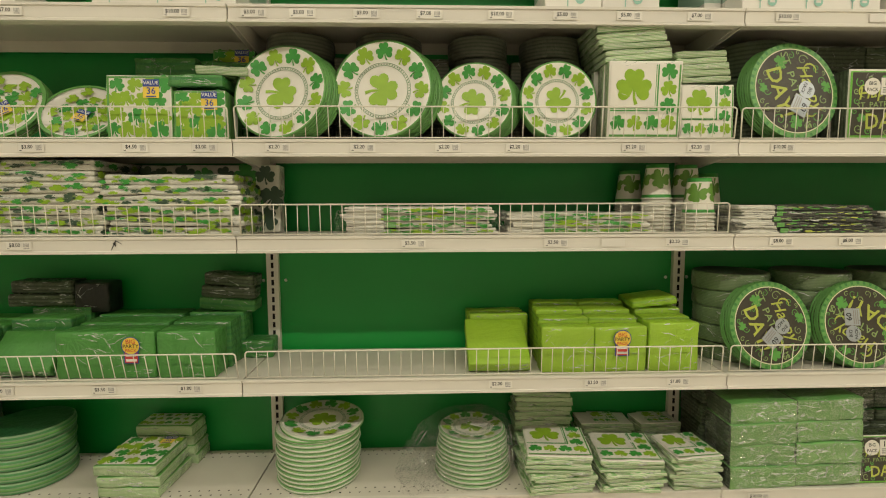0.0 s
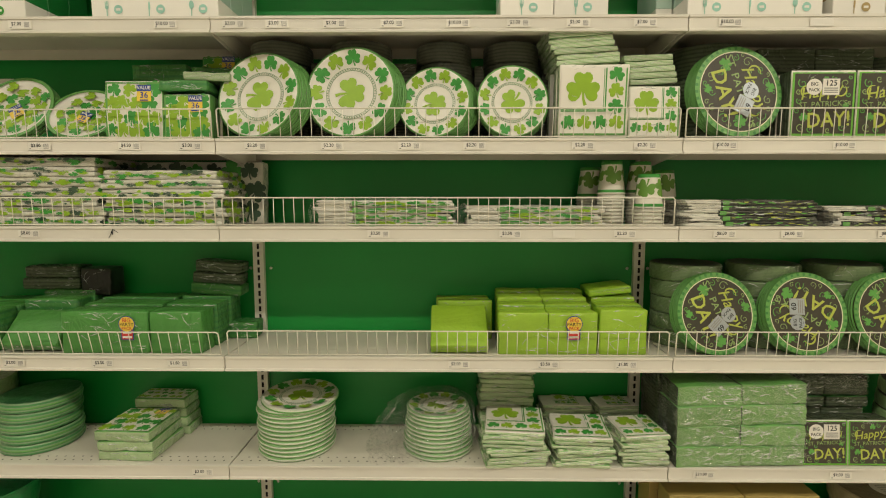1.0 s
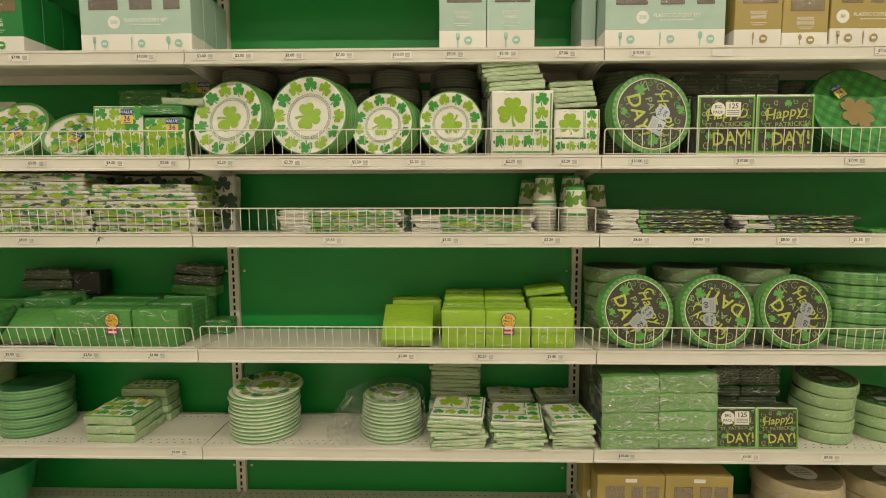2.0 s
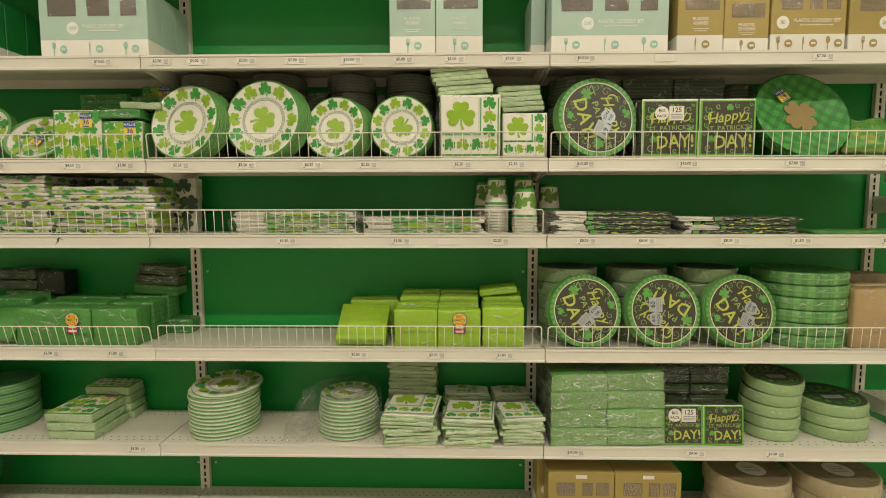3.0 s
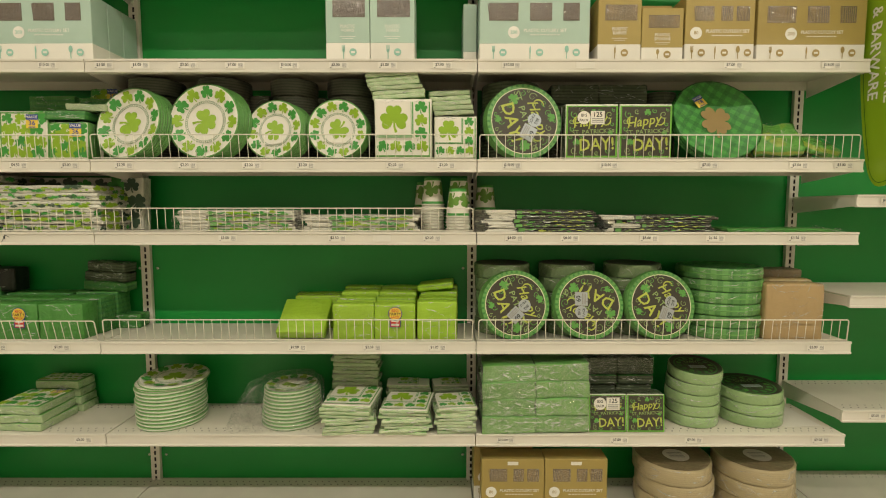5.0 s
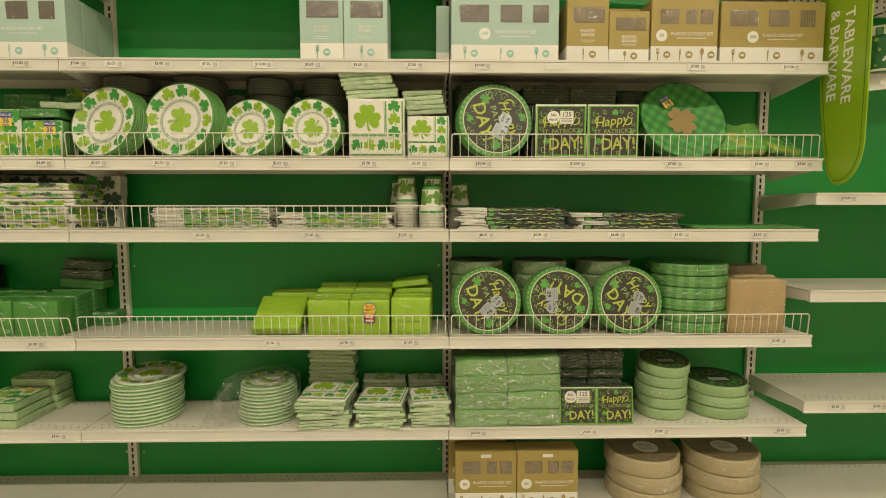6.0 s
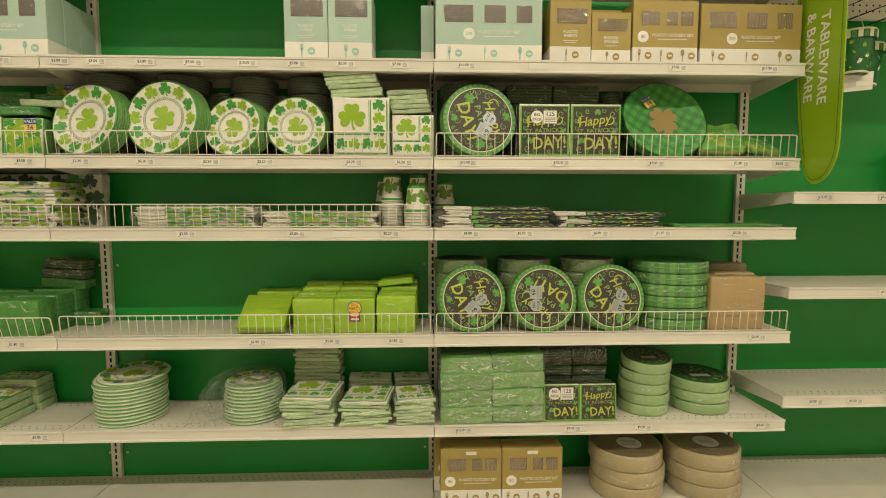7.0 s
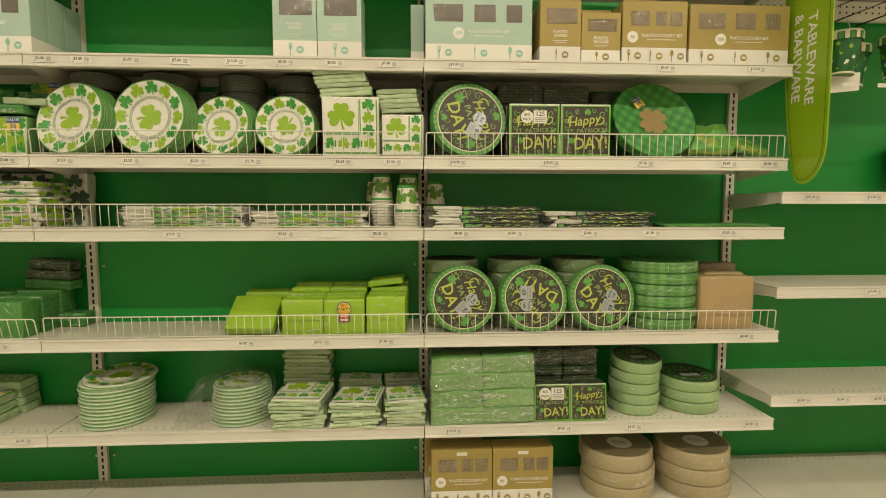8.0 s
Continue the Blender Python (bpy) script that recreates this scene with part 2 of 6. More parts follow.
def clear_film():
    """thin clear wrapping: see-through between glossy, slightly milky folds"""
    m = bpy.data.materials.new("clear_bag_film")
    m.use_nodes = True
    nt = m.node_tree
    link = nt.links.new
    gl = nt.nodes.new("ShaderNodeBsdfGlossy")
    gl.inputs["Roughness"].default_value = 0.16
    gl.inputs["Color"].default_value = (0.95, 0.95, 0.92, 1)
    df = nt.nodes.new("ShaderNodeBsdfDiffuse")
    df.inputs["Color"].default_value = (0.75, 0.76, 0.72, 1)
    co = nt.nodes.new("ShaderNodeTexCoord")
    n = nt.nodes.new("ShaderNodeTexNoise")
    n.inputs["Scale"].default_value, n.inputs["Detail"].default_value, n.inputs["Distortion"].default_value = 20, 3, 2.0
    link(co.outputs["Object"], n.inputs[0])
    ridge = nt.nodes.new("ShaderNodeValToRGB")
    ridge.color_ramp.elements[0].position, ridge.color_ramp.elements[0].color = 0.40, (0, 0, 0, 1)
    ridge.color_ramp.elements[1].position, ridge.color_ramp.elements[1].color = 0.5, (1, 1, 1, 1)
    ridge.color_ramp.elements.new(0.60).color = (0, 0, 0, 1)
    ridge.color_ramp.interpolation = "EASE"
    link(n.outputs[0], ridge.inputs[0])
    bp = nt.nodes.new("ShaderNodeBump")
    bp.inputs["Strength"].default_value, bp.inputs["Distance"].default_value = 1.0, 0.03
    link(ridge.outputs[0], bp.inputs["Height"])
    link(bp.outputs[0], gl.inputs["Normal"])
    body = nt.nodes.new("ShaderNodeMixShader")
    body.inputs[0].default_value = 0.74
    link(df.outputs[0], body.inputs[1])
    link(gl.outputs[0], body.inputs[2])
    tr = nt.nodes.new("ShaderNodeBsdfTransparent")
    mx = nt.nodes.new("ShaderNodeMixShader")
    rp = nt.nodes.new("ShaderNodeMapRange")
    rp.inputs[3].default_value, rp.inputs[4].default_value = 0.03, 0.20
    link(ridge.outputs[0], rp.inputs[0])
    link(rp.outputs[0], mx.inputs[0])
    link(tr.outputs[0], mx.inputs[1])
    link(body.outputs[0], mx.inputs[2])
    link(mx.outputs[0], nt.nodes["Material Output"].inputs[0])
    return m


FILM = clear_film()


def window_pane():
    """thin clear sheet, wavy enough to catch the ceiling lamps"""
    m = bpy.data.materials.new("clear_window_sheet")
    m.use_nodes = True
    nt = m.node_tree
    gl = nt.nodes.new("ShaderNodeBsdfGlossy")
    gl.inputs["Roughness"].default_value = 0.06
    co = nt.nodes.new("ShaderNodeTexCoord")
    n = nt.nodes.new("ShaderNodeTexNoise")
    n.inputs["Scale"].default_value, n.inputs["Detail"].default_value, n.inputs["Distortion"].default_value = 17, 1.5, 1.2
    nt.links.new(co.outputs["Object"], n.inputs[0])
    bp = nt.nodes.new("ShaderNodeBump")
    bp.inputs["Strength"].default_value, bp.inputs["Distance"].default_value = 1.0, 0.02
    nt.links.new(n.outputs[0], bp.inputs["Height"])
    nt.links.new(bp.outputs[0], gl.inputs["Normal"])
    tr = nt.nodes.new("ShaderNodeBsdfTransparent")
    mx = nt.nodes.new("ShaderNodeMixShader")
    mx.inputs[0].default_value = 0.05
    nt.links.new(tr.outputs[0], mx.inputs[1])
    nt.links.new(gl.outputs[0], mx.inputs[2])
    nt.links.new(mx.outputs[0], nt.nodes["Material Output"].inputs[0])
    return m


WINDOW_SHEET = window_pane()


def glint_fold():
    """film fold coloured milky white: the glint on it is put into the colour"""
    m = bpy.data.materials.new("film_fold_glint")
    m.use_nodes = True
    nt = m.node_tree
    b = nt.nodes["Principled BSDF"]
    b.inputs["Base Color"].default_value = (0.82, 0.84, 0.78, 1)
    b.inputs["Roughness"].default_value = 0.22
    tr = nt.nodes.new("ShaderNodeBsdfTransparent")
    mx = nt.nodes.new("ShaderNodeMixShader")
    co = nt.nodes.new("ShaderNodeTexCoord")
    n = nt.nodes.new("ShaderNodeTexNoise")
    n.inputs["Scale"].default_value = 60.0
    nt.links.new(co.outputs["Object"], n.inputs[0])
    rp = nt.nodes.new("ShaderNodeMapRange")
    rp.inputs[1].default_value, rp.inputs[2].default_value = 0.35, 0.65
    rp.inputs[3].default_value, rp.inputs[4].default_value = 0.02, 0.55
    nt.links.new(n.outputs[0], rp.inputs[0])
    nt.links.new(rp.outputs[0], mx.inputs[0])
    nt.links.new(tr.outputs[0], mx.inputs[1])
    nt.links.new(b.outputs[0], mx.inputs[2])
    nt.links.new(mx.outputs[0], nt.nodes["Material Output"].inputs[0])
    return m


FOLD_GLINT = glint_fold()

# ---- lettering, made once from the built-in font ----
LETTERS = {}


def letters(text):
    if text not in LETTERS:
        curve = bpy.data.curves.new("lettering", "FONT")
        curve.body, curve.size, curve.align_x, curve.align_y = text, 1.0, "CENTER", "CENTER"
        curve.resolution_u, curve.offset = 2, (0.009 if text in ("Happy", "ST. PATRICK'S") else 0.014)
        ob = new("lettering", curve)
        dg = bpy.context.evaluated_depsgraph_get()
        me = bpy.data.meshes.new_from_object(ob.evaluated_get(dg))
        LETTERS[text] = ([tuple(v.co) for v in me.vertices], [tuple(p.vertices) for p in me.polygons])
        bpy.data.objects.remove(ob)
        bpy.data.curves.remove(curve)
        bpy.data.meshes.remove(me)
    return LETTERS[text]


PRICES = ("$1.50", "$1.80", "$2.00", "$2.20", "$3.00", "$3.50", "$3.80", "$4.50", "$5.00", "$7.00", "$8.00", "$9.00", "$10.00", "$15.00")
for word in PRICES + ("BIG", "PACK", "PARTY", "125", "60", "VALUE", "36", "18", "Happy", "ST. PATRICK'S", "DAY!", "DAY", "PLASTIC", "CUTLERY SET", "PLASTIC CUTLERY SET",
                      "KNIVES", "SPOONS", "80", "200", "FORKS", "TABLEWARE", "& BARWARE"):
    letters(word)

# ---- mesh helpers ----
FRONT = Matrix(((1, 0, 0, 0), (0, 0, -1, 0), (0, 1, 0, 0), (0, 0, 0, 1)))   # u right, v up, layer towards -y
TOP = Matrix.Identity(4)                                                     # u right, v back, layer up


class Geo:
    """one mesh in the making: vertices, faces, the material of each face"""

    def __init__(self):
        self.v, self.f, self.m, self.mats = [], [], [], []

    def mi(self, material):
        if material not in self.mats:
            self.mats.append(material)
        return self.mats.index(material)

    def add(self, verts, faces, material, m=None):
        k, i = len(self.v), self.mi(material)
        self.v += [tuple(m @ Vector(p)) for p in verts] if m else [tuple(p) for p in verts]
        for f in faces:
            self.f.append([k + j for j in f])
            self.m.append(i)
        return self

    def box(self, x0, x1, y0, y1, z0, z1, material, c=0.0, m=None):
        """a box with chamfered edges of width c"""
        if c <= 0:
            vs = [(x, y, z) for x in (x0, x1) for y in (y0, y1) for z in (z0, z1)]
            return self.add(vs, [(0, 1, 3, 2), (4, 6, 7, 5), (0, 4, 5, 1), (2, 3, 7, 6), (0, 2, 6, 4), (1, 5, 7, 3)], material, m)
        vs, idx = [], {}
        for a in range(8):
            sx, sy, sz = a & 1, a >> 1 & 1, a >> 2 & 1
            px, py, pz = (x1 if sx else x0), (y1 if sy else y0), (z1 if sz else z0)
            ix, iy, iz = (-c if sx else c), (-c if sy else c), (-c if sz else c)
            idx[a] = (len(vs), len(vs) + 1, len(vs) + 2)
            vs += [(px, py + iy, pz + iz), (px + ix, py, pz + iz), (px + ix, py + iy, pz)]
        fs = []
        for ax, (b, d) in enumerate(((2, 4), (1, 4), (1, 2))):
            for s in (0, 1):
                o = s << ax
                q = [o, o | b, o | b | d, o | d]
                fs.append([idx[k][ax] for k in q])
        for ax in range(3):
            others = [k for k in range(3) if k != ax]
            for s1 in (0, 1):
                for s2 in (0, 1):
                    a = (s1 << others[0]) | (s2 << others[1])
                    e = a | (1 << ax)
                    fs.append([idx[a][others[0]], idx[e][others[0]], idx[e][others[1]], idx[a][others[1]]])
        for a in range(8):
            fs.append(list(idx[a]))
        return self.add(vs, fs, material, m)

    def soft(self, sx, sy, sz, r, material, n=5, amp=0.002, seed=0, m=None, sides=None, bulge=0.0, ends=None):
        """a padded block on z = 0, centred in x and y: rounded edges, uneven faces. sides: the material of the upright faces"""
        vs, key, fs, fm = [], {}, [], []
        hx, hy, hz = sx / 2, sy / 2, sz / 2
        off = Vector((seed * 3.17, seed * 1.31, seed * 0.77))
        def place(i, h):
            """grid line i of n: the first and last cell are as wide as the rounding"""
            return -h if i <= 0 else h if i >= n else -h + r + (2 * h - 2 * r) * (i - 1) / (n - 2)
        for ax in range(3):
            for s in (-1, 1):
                for i in range(n):
                    for j in range(n):
                        q = []
                        for di, dj in ((0, 0), (1, 0), (1, 1), (0, 1)):
                            g = [0, 0, 0]
                            g[ax], g[(ax + 1) % 3], g[(ax + 2) % 3] = (n if s > 0 else 0), i + di, j + dj
                            g = tuple(g)
                            if g not in key:
                                p = Vector((place(g[0], hx), place(g[1], hy), place(g[2], hz)))
                                core = Vector((max(-hx + r, min(hx - r, p.x)), max(-hy + r, min(hy - r, p.y)), max(-hz + r, min(hz - r, p.z))))
                                d = p - core
                                if d.length > 1e-9:
                                    p = core + d.normalized() * r
                                    w = noise.noise(p * 22 + off) + 0.6 * noise.noise(p * 60 + off)
                                    p = p + d.normalized() * amp * w
                                if bulge:
                                    p.z += math.copysign(bulge, p.z) * max(0, 1 - (p.x / hx) ** 2) * max(0, 1 - (p.y / hy) ** 2) * (abs(p.z) / hz) * (1 if p.z > 0 else 0)
                                key[g] = len(vs)
                                vs.append((p.x, p.y, p.z + hz))
                            q.append(key[g])
                        fs.append(q if s > 0 else q[::-1])
                        fm.append(ends if ends and ax == 0 else sides if sides and ax != 2 else material)
        k = len(self.v)
        self.v += [tuple(m @ Vector(p)) for p in vs] if m else vs
        for q, mm in zip(fs, fm):
            self.f.append([k + j for j in q])
            self.m.append(self.mi(mm))
        return self

    def lathe(self, profile, material, seg=40, m=None, mats=None, wob=0.0, seed=0):
        """profile: (radius, z) from axis to axis"""
        vs, fs, n = [], [], len(profile)
        for k in range(seg):
            a = 2 * math.pi * k / seg
            w = 1 + wob * noise.noise(Vector((math.cos(a) * 2 + seed, math.sin(a) * 2, seed * 0.7)))
            for r, z in profile:
                vs.append((r * w * math.cos(a), r * w * math.sin(a), z))
        for k in range(seg):
            e = (k + 1) % seg
            for j in range(n - 1):
                q = [k * n + j, e * n + j, e * n + j + 1, k * n + j + 1]
                if profile[j][0] < 1e-6:
                    q = [k * n, e * n + 1, k * n + 1]
                elif profile[j + 1][0] < 1e-6:
                    q = [k * n + j, e * n + j, k * n + j + 1]
                self.add([], [], mats[j] if mats else material)
                self.f.append([len(self.v) + t for t in q])
                self.m.append(self.mi(mats[j] if mats else material))
        self.v += [tuple(m @ Vector(p)) for p in vs] if m else vs
        return self

    def tube(self, pts, r, material, seg=6, m=None):
        vs, fs = [], []
        pts = [Vector(p) for p in pts]
        for k, p in enumerate(pts):
            d = (pts[min(k + 1, len(pts) - 1)] - pts[max(k - 1, 0)]).normalized()
            s = d.cross(Vector((0, 1, 0.013))).normalized()
            t = d.cross(s)
            for j in range(seg):
                a = 2 * math.pi * j / seg
                vs.append(tuple(p + (s * math.cos(a) + t * math.sin(a)) * r))
        for k in range(len(pts) - 1):
            for j in range(seg):
                e = (j + 1) % seg
                fs.append((k * seg + j, k * seg + e, k * seg + seg + e, k * seg + seg + j))
        fs += [tuple(range(seg))[::-1], tuple(range(len(vs) - seg, len(vs)))]
        return self.add(vs, fs, material, m)

    def prism(self, profile, x0, x1, material):
        """a profile in y and z, drawn out along x"""
        n = len(profile)
        vs = [(x, y, z) for x in (x0, x1) for y, z in profile]
        return self.add(vs, [tuple(range(n)), tuple(range(2 * n - 1, n - 1, -1))] + [(k, (k + 1) % n, n + (k + 1) % n, n + k) for k in range(n)], material)

    # flat print, in u and v, a hair above its surface
    def flat(self, pts, material, m, layer=1):
        return self.add([(u, v, layer * 0.0004) for u, v in pts], [tuple(range(len(pts)))], material, m)

    def disc(self, u, v, r, material, m, layer=1, seg=32, su=1.0):
        return self.flat([(u + su * r * math.cos(2 * math.pi * k / seg), v + r * math.sin(2 * math.pi * k / seg)) for k in range(seg)], material, m, layer)

    def ring(self, u, v, r0, r1, material, m, layer=1, seg=44):
        vs, fs = [], []
        for k in range(seg):
            a = 2 * math.pi * k / seg
            vs += [(u + r0 * math.cos(a), v + r0 * math.sin(a), layer * 0.0004), (u + r1 * math.cos(a), v + r1 * math.sin(a), layer * 0.0004)]
            e = (k + 1) % seg
            fs.append((2 * k, 2 * k + 1, 2 * e + 1, 2 * e))
        return self.add(vs, fs, material, m)

    def rect(self, u0, u1, v0, v1, material, m, layer=1):
        return self.flat([(u0, v0), (u1, v0), (u1, v1), (u0, v1)], material, m, layer)

    def clover(self, u, v, s, turn, material, m, layer=2, leaves=3, stem=True):
        """a clover of half-height s: heart-shaped leaves and a stem. turn: degrees, 0 has the stem down"""
        t = radians(turn)
        for k in range(leaves):
            a = t + math.pi / 2 + (k - (leaves - 1) / 2) * (radians(104) if leaves == 3 else radians(90))
            half = ((0.14, 0.20), (0.34, 0.45), (0.58, 0.58), (0.82, 0.55), (0.97, 0.38), (0.98, 0.18))
            half = half if leaves == 3 else [(x, y * 0.82) for x, y in half]
            pts = [(0.0, 0.0)] + [(s * x, -s * y) for x, y in half] + [(s * 0.87, 0.0)] + [(s * x, s * y) for x, y in half[::-1]]
            self.flat([(u + x * math.cos(a) - y * math.sin(a), v + x * math.sin(a) + y * math.cos(a)) for x, y in pts], material, m, layer + 0.2 * k)
        if stem:
            pts = [(-0.06, 0), (0.06, 0), (0.11, -0.60), (0.26, -0.93), (0.06, -1.0), (-0.04, -0.6)]
            self.flat([(u + s * (x * math.cos(t) - y * math.sin(t)), v + s * (x * math.sin(t) + y * math.cos(t))) for x, y in pts][::-1], material, m, layer + 0.7)
        return self

    def word(self, text, u, v, h, turn, material, m, layer=3, wide=1.0, slant=0.0):
        vs, fs = letters(text)
        c, s = math.cos(radians(turn)), math.sin(radians(turn))
        h = h / 0.72
        vs = [(wide * x + slant * y, y) for x, y, _ in vs]
        return self.add([(u + h * (x * c - y * s), v + h * (x * s + y * c), layer * 0.0004) for x, y in vs], fs, material, m)

    def swash(self, u, v, r, start, sweep, w, material, m, layer=3):
        """an arc drawn with a pen that thins at both ends"""
        vs, fs, n = [], [], 14
        for k in range(n):
            q = k / (n - 1)
            a, half = radians(start + sweep * q), w * (0.15 + 0.85 * math.sin(math.pi * q)) / 2
            for d in (-half, half):
                vs.append((u + (r + d) * math.cos(a), v + (r + d) * math.sin(a), layer * 0.0004))
            if k:
                fs.append((2 * k - 2, 2 * k - 1, 2 * k + 1, 2 * k))
        return self.add(vs, fs, material, m)

    def curl(self, u, v, r, turn, spin, material, m, layer=2, w=0.0035):
        """a drawn spiral scroll"""
        vs, fs, n = [], [], 26
        for k in range(n):
            q = k / (n - 1)
            a, rad = radians(turn) + spin * q * 7.5, r * (1 - 0.86 * q)
            for d in (-0.5, 0.5):
                rr = rad + d * w * (1.1 - 0.6 * q)
                vs.append((u + rr * math.cos(a), v + rr * math.sin(a), layer * 0.0004))
            if k:
                fs.append((2 * k - 2, 2 * k - 1, 2 * k + 1, 2 * k))
        return self.add(vs, fs, material, m)

    def folds(self, u0, u1, v0, v1, count, seed, place, flat=0.5, size=0.035, wide=0.0011):
        """raised folds of a wrapping, in a pale glint colour, over the area u0..u1, v0..v1; place(u, v, out) gives the
        point. flat: the share that runs level
        """
        rng = random.Random(seed)
        for _ in range(count):
            u, v = rng.uniform(u0, u1), rng.uniform(v0, v1)
            a = rng.gauss(0, 0.12) if rng.random() < flat else rng.uniform(0.3, 2.8)
            step, w, vs, fs, n = size * rng.uniform(0.5, 1.5) / 6, wide * rng.uniform(0.5, 1.4), [], [], 0
            for k in range(7):
                if not (u0 <= u <= u1 and v0 <= v <= v1):
                    break
                half = w * (0.2 + 0.8 * math.sin(math.pi * k / 6))
                du, dv = -math.sin(a) * half, math.cos(a) * half
                if dv < 0:
                    du, dv = -du, -dv
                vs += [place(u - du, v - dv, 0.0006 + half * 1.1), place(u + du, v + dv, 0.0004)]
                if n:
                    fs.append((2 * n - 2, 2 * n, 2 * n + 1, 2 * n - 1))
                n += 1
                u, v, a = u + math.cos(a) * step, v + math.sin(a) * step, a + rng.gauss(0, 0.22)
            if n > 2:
                self.add(vs, fs, FOLD_GLINT)
        return self

    def mesh(self, name, smooth=False):
        me = bpy.data.meshes.new(name)
        me.from_pydata(self.v, [], self.f)
        for mm in self.mats:
            me.materials.append(mm)
        me.polygons.foreach_set("material_index", self.m)
        if smooth:
            me.polygons.foreach_set("use_smooth", [True] * len(self.f))
        me.update()
        bm = bmesh.new()
        bm.from_mesh(me)
        bmesh.ops.recalc_face_normals(bm, faces=bm.faces)
        bm.to_mesh(me)
        bm.free()
        return me


def part(name, g, parent, label="", smooth=False, m=None):
    """one mesh object from g (a Geo or a finished mesh) under a thing or a part"""
    me = g if isinstance(g, bpy.types.Mesh) else g.mesh(name, smooth)
    ob = new(name, me)
    ob.parent = parent
    if m is not None:
        ob.matrix_basis = m
    return tagged(ob, label=label)


def thing(name, m, label, category, group="", kind=""):
    ob = new(name)
    ob.empty_display_size = 0.02
    ob.matrix_basis = m
    return tagged(ob, label, category, group, kind)


def solid(name, g, m, label, category, group="", kind="", smooth=False):
    """a thing that is one mesh"""
    ob = new(name, g if isinstance(g, bpy.types.Mesh) else g.mesh(name, smooth))
    ob.matrix_basis = m
    return tagged(ob, label, category, group, kind)

# ---- the setting ----
BAY = 1.219
BACK = 0.275                       # face of the back panels
S0, S1, S2, S3, S4, S5, BASE = 1.945, 1.620, 1.313, 1.083, 0.728, 0.417, 0.112
R1, R2, R3 = 1.203, 0.876, 0.490   # shelves of the emptier bay
X0, X1 = -2.438, 3.657             # ends of the run

solid("floor", Geo().box(-5, 7.5, -4.3, 1.0, -0.05, 0, FLOOR_TILE), pose(0, 0, 0), "pale vinyl store floor", "floor", kind="structure")
solid("ceiling", Geo().box(-5, 7.5, -4.3, 1.0, CEILING, CEILING + 0.05, TILE_WHITE), pose(0, 0, 0), "white tiled store ceiling", "ceiling", kind="structure")
for nm, b in (("wall_south", (-5, 7.5, -4.4, -4.3)), ("wall_north", (-5, 7.5, 0.35, 0.45)), ("wall_west", (-5.1, -5, -4.3, 1.0)), ("wall_east", (7.5, 7.6, -4.3, 1.0))):
    solid(nm, Geo().box(*b, 0, CEILING, STORE_WALL), pose(0, 0, 0), "plain cream store wall", "wall", kind="structure")
fix = Geo().box(-1.2, 1.2, -0.15, 0.15, 0.0, 0.055, TILE_WHITE, 0.006).box(-1.15, 1.15, -0.016, 0.016, -0.030, -0.004, LAMP_GLOW, 0.008)
for row_y, watts in LAMP_ROWS:
    for k in range(4):
        solid("ceiling_light", fix.mesh("ceiling_light") if k == 0 and row_y == -0.75 else bpy.data.meshes["ceiling_light"], pose(-1.8 + 2.5 * k, row_y, CEILING - 0.058),
              "long white fluorescent ceiling light", "ceiling light", "ceiling lights")

# green back panels, one a bay, with a thin joint behind each upright
for k in range(5):
    xa = X0 + BAY * k
    turn, off = (2.58, 0.0) if k == 3 else (0.0, 0.055 if k == 4 else 0.0)
    solid("back_panel", Geo().box(0.002, BAY - 0.002, 0, 0.02, 0.05, 2.35, GREEN_PANEL, 0.001), pose(xa, BACK + off, 0, 0, 0, turn),
          "green painted shelving back panel", "back panel", "back panels", "structure")

# small screw heads beside the uprights
screw = Geo().lathe([(0.0, 0.0025), (0.0035, 0.002), (0.005, 0.0), (0, 0)], WHITE_STEEL, 12).mesh("screw", True)
for k in range(4):
    for dx in (-0.032, 0.034):
        for z in (0.205, 0.935, 1.66):
            solid("screw", screw, pose(X0 + BAY * k + dx, BACK + (0.001 if k == 3 and dx > 0 else 0.0), z, 90), "small painted panel screw", "screw", "panel screws")


def upright_mesh():
    g, w, z0, z1, pitch = Geo(), 0.034, 0.05, 2.35, 0.0254
    y = -0.016
    g.box(-w / 2, -w / 2 + 0.013, y, y + 0.0015, z0, z1, WHITE_STEEL)
    g.box(0.004, w / 2, y, y + 0.0015, z0, z1, WHITE_STEEL)
    g.box(-w / 2, -w / 2 + 0.0015, y + 0.0015, 0, z0, z1, WHITE_STEEL)
    g.box(w / 2 - 0.0015, w / 2, y + 0.0015, 0, z0, z1, WHITE_STEEL)
    for k in range(int((z1 - z0) / pitch)):
        g.box(-w / 2 + 0.013, 0.004, y, y + 0.0015, z0 + pitch * k, z0 + pitch * k + 0.0085, WHITE_STEEL)
    return g.mesh("upright_channel")


# near-black strip that stands in for the shade inside the slots
slot_back = Geo().box(-0.013, 0.013, -0.004, -0.002, 0.05, 2.35, DARK).mesh("slot_shadow")
channel = upright_mesh()
for k in range(6):
    up = thing("shelf_upright", pose(X0 + BAY * k + (0.006 if k == 4 else 0.0), BACK - 0.001 + (0.053 if k == 4 else 0.0), 0), "cream steel slotted shelving upright", "upright", "shelf uprights")
    part("channel", channel, up)
    part("slot_backing", slot_back, up, "dark slots")


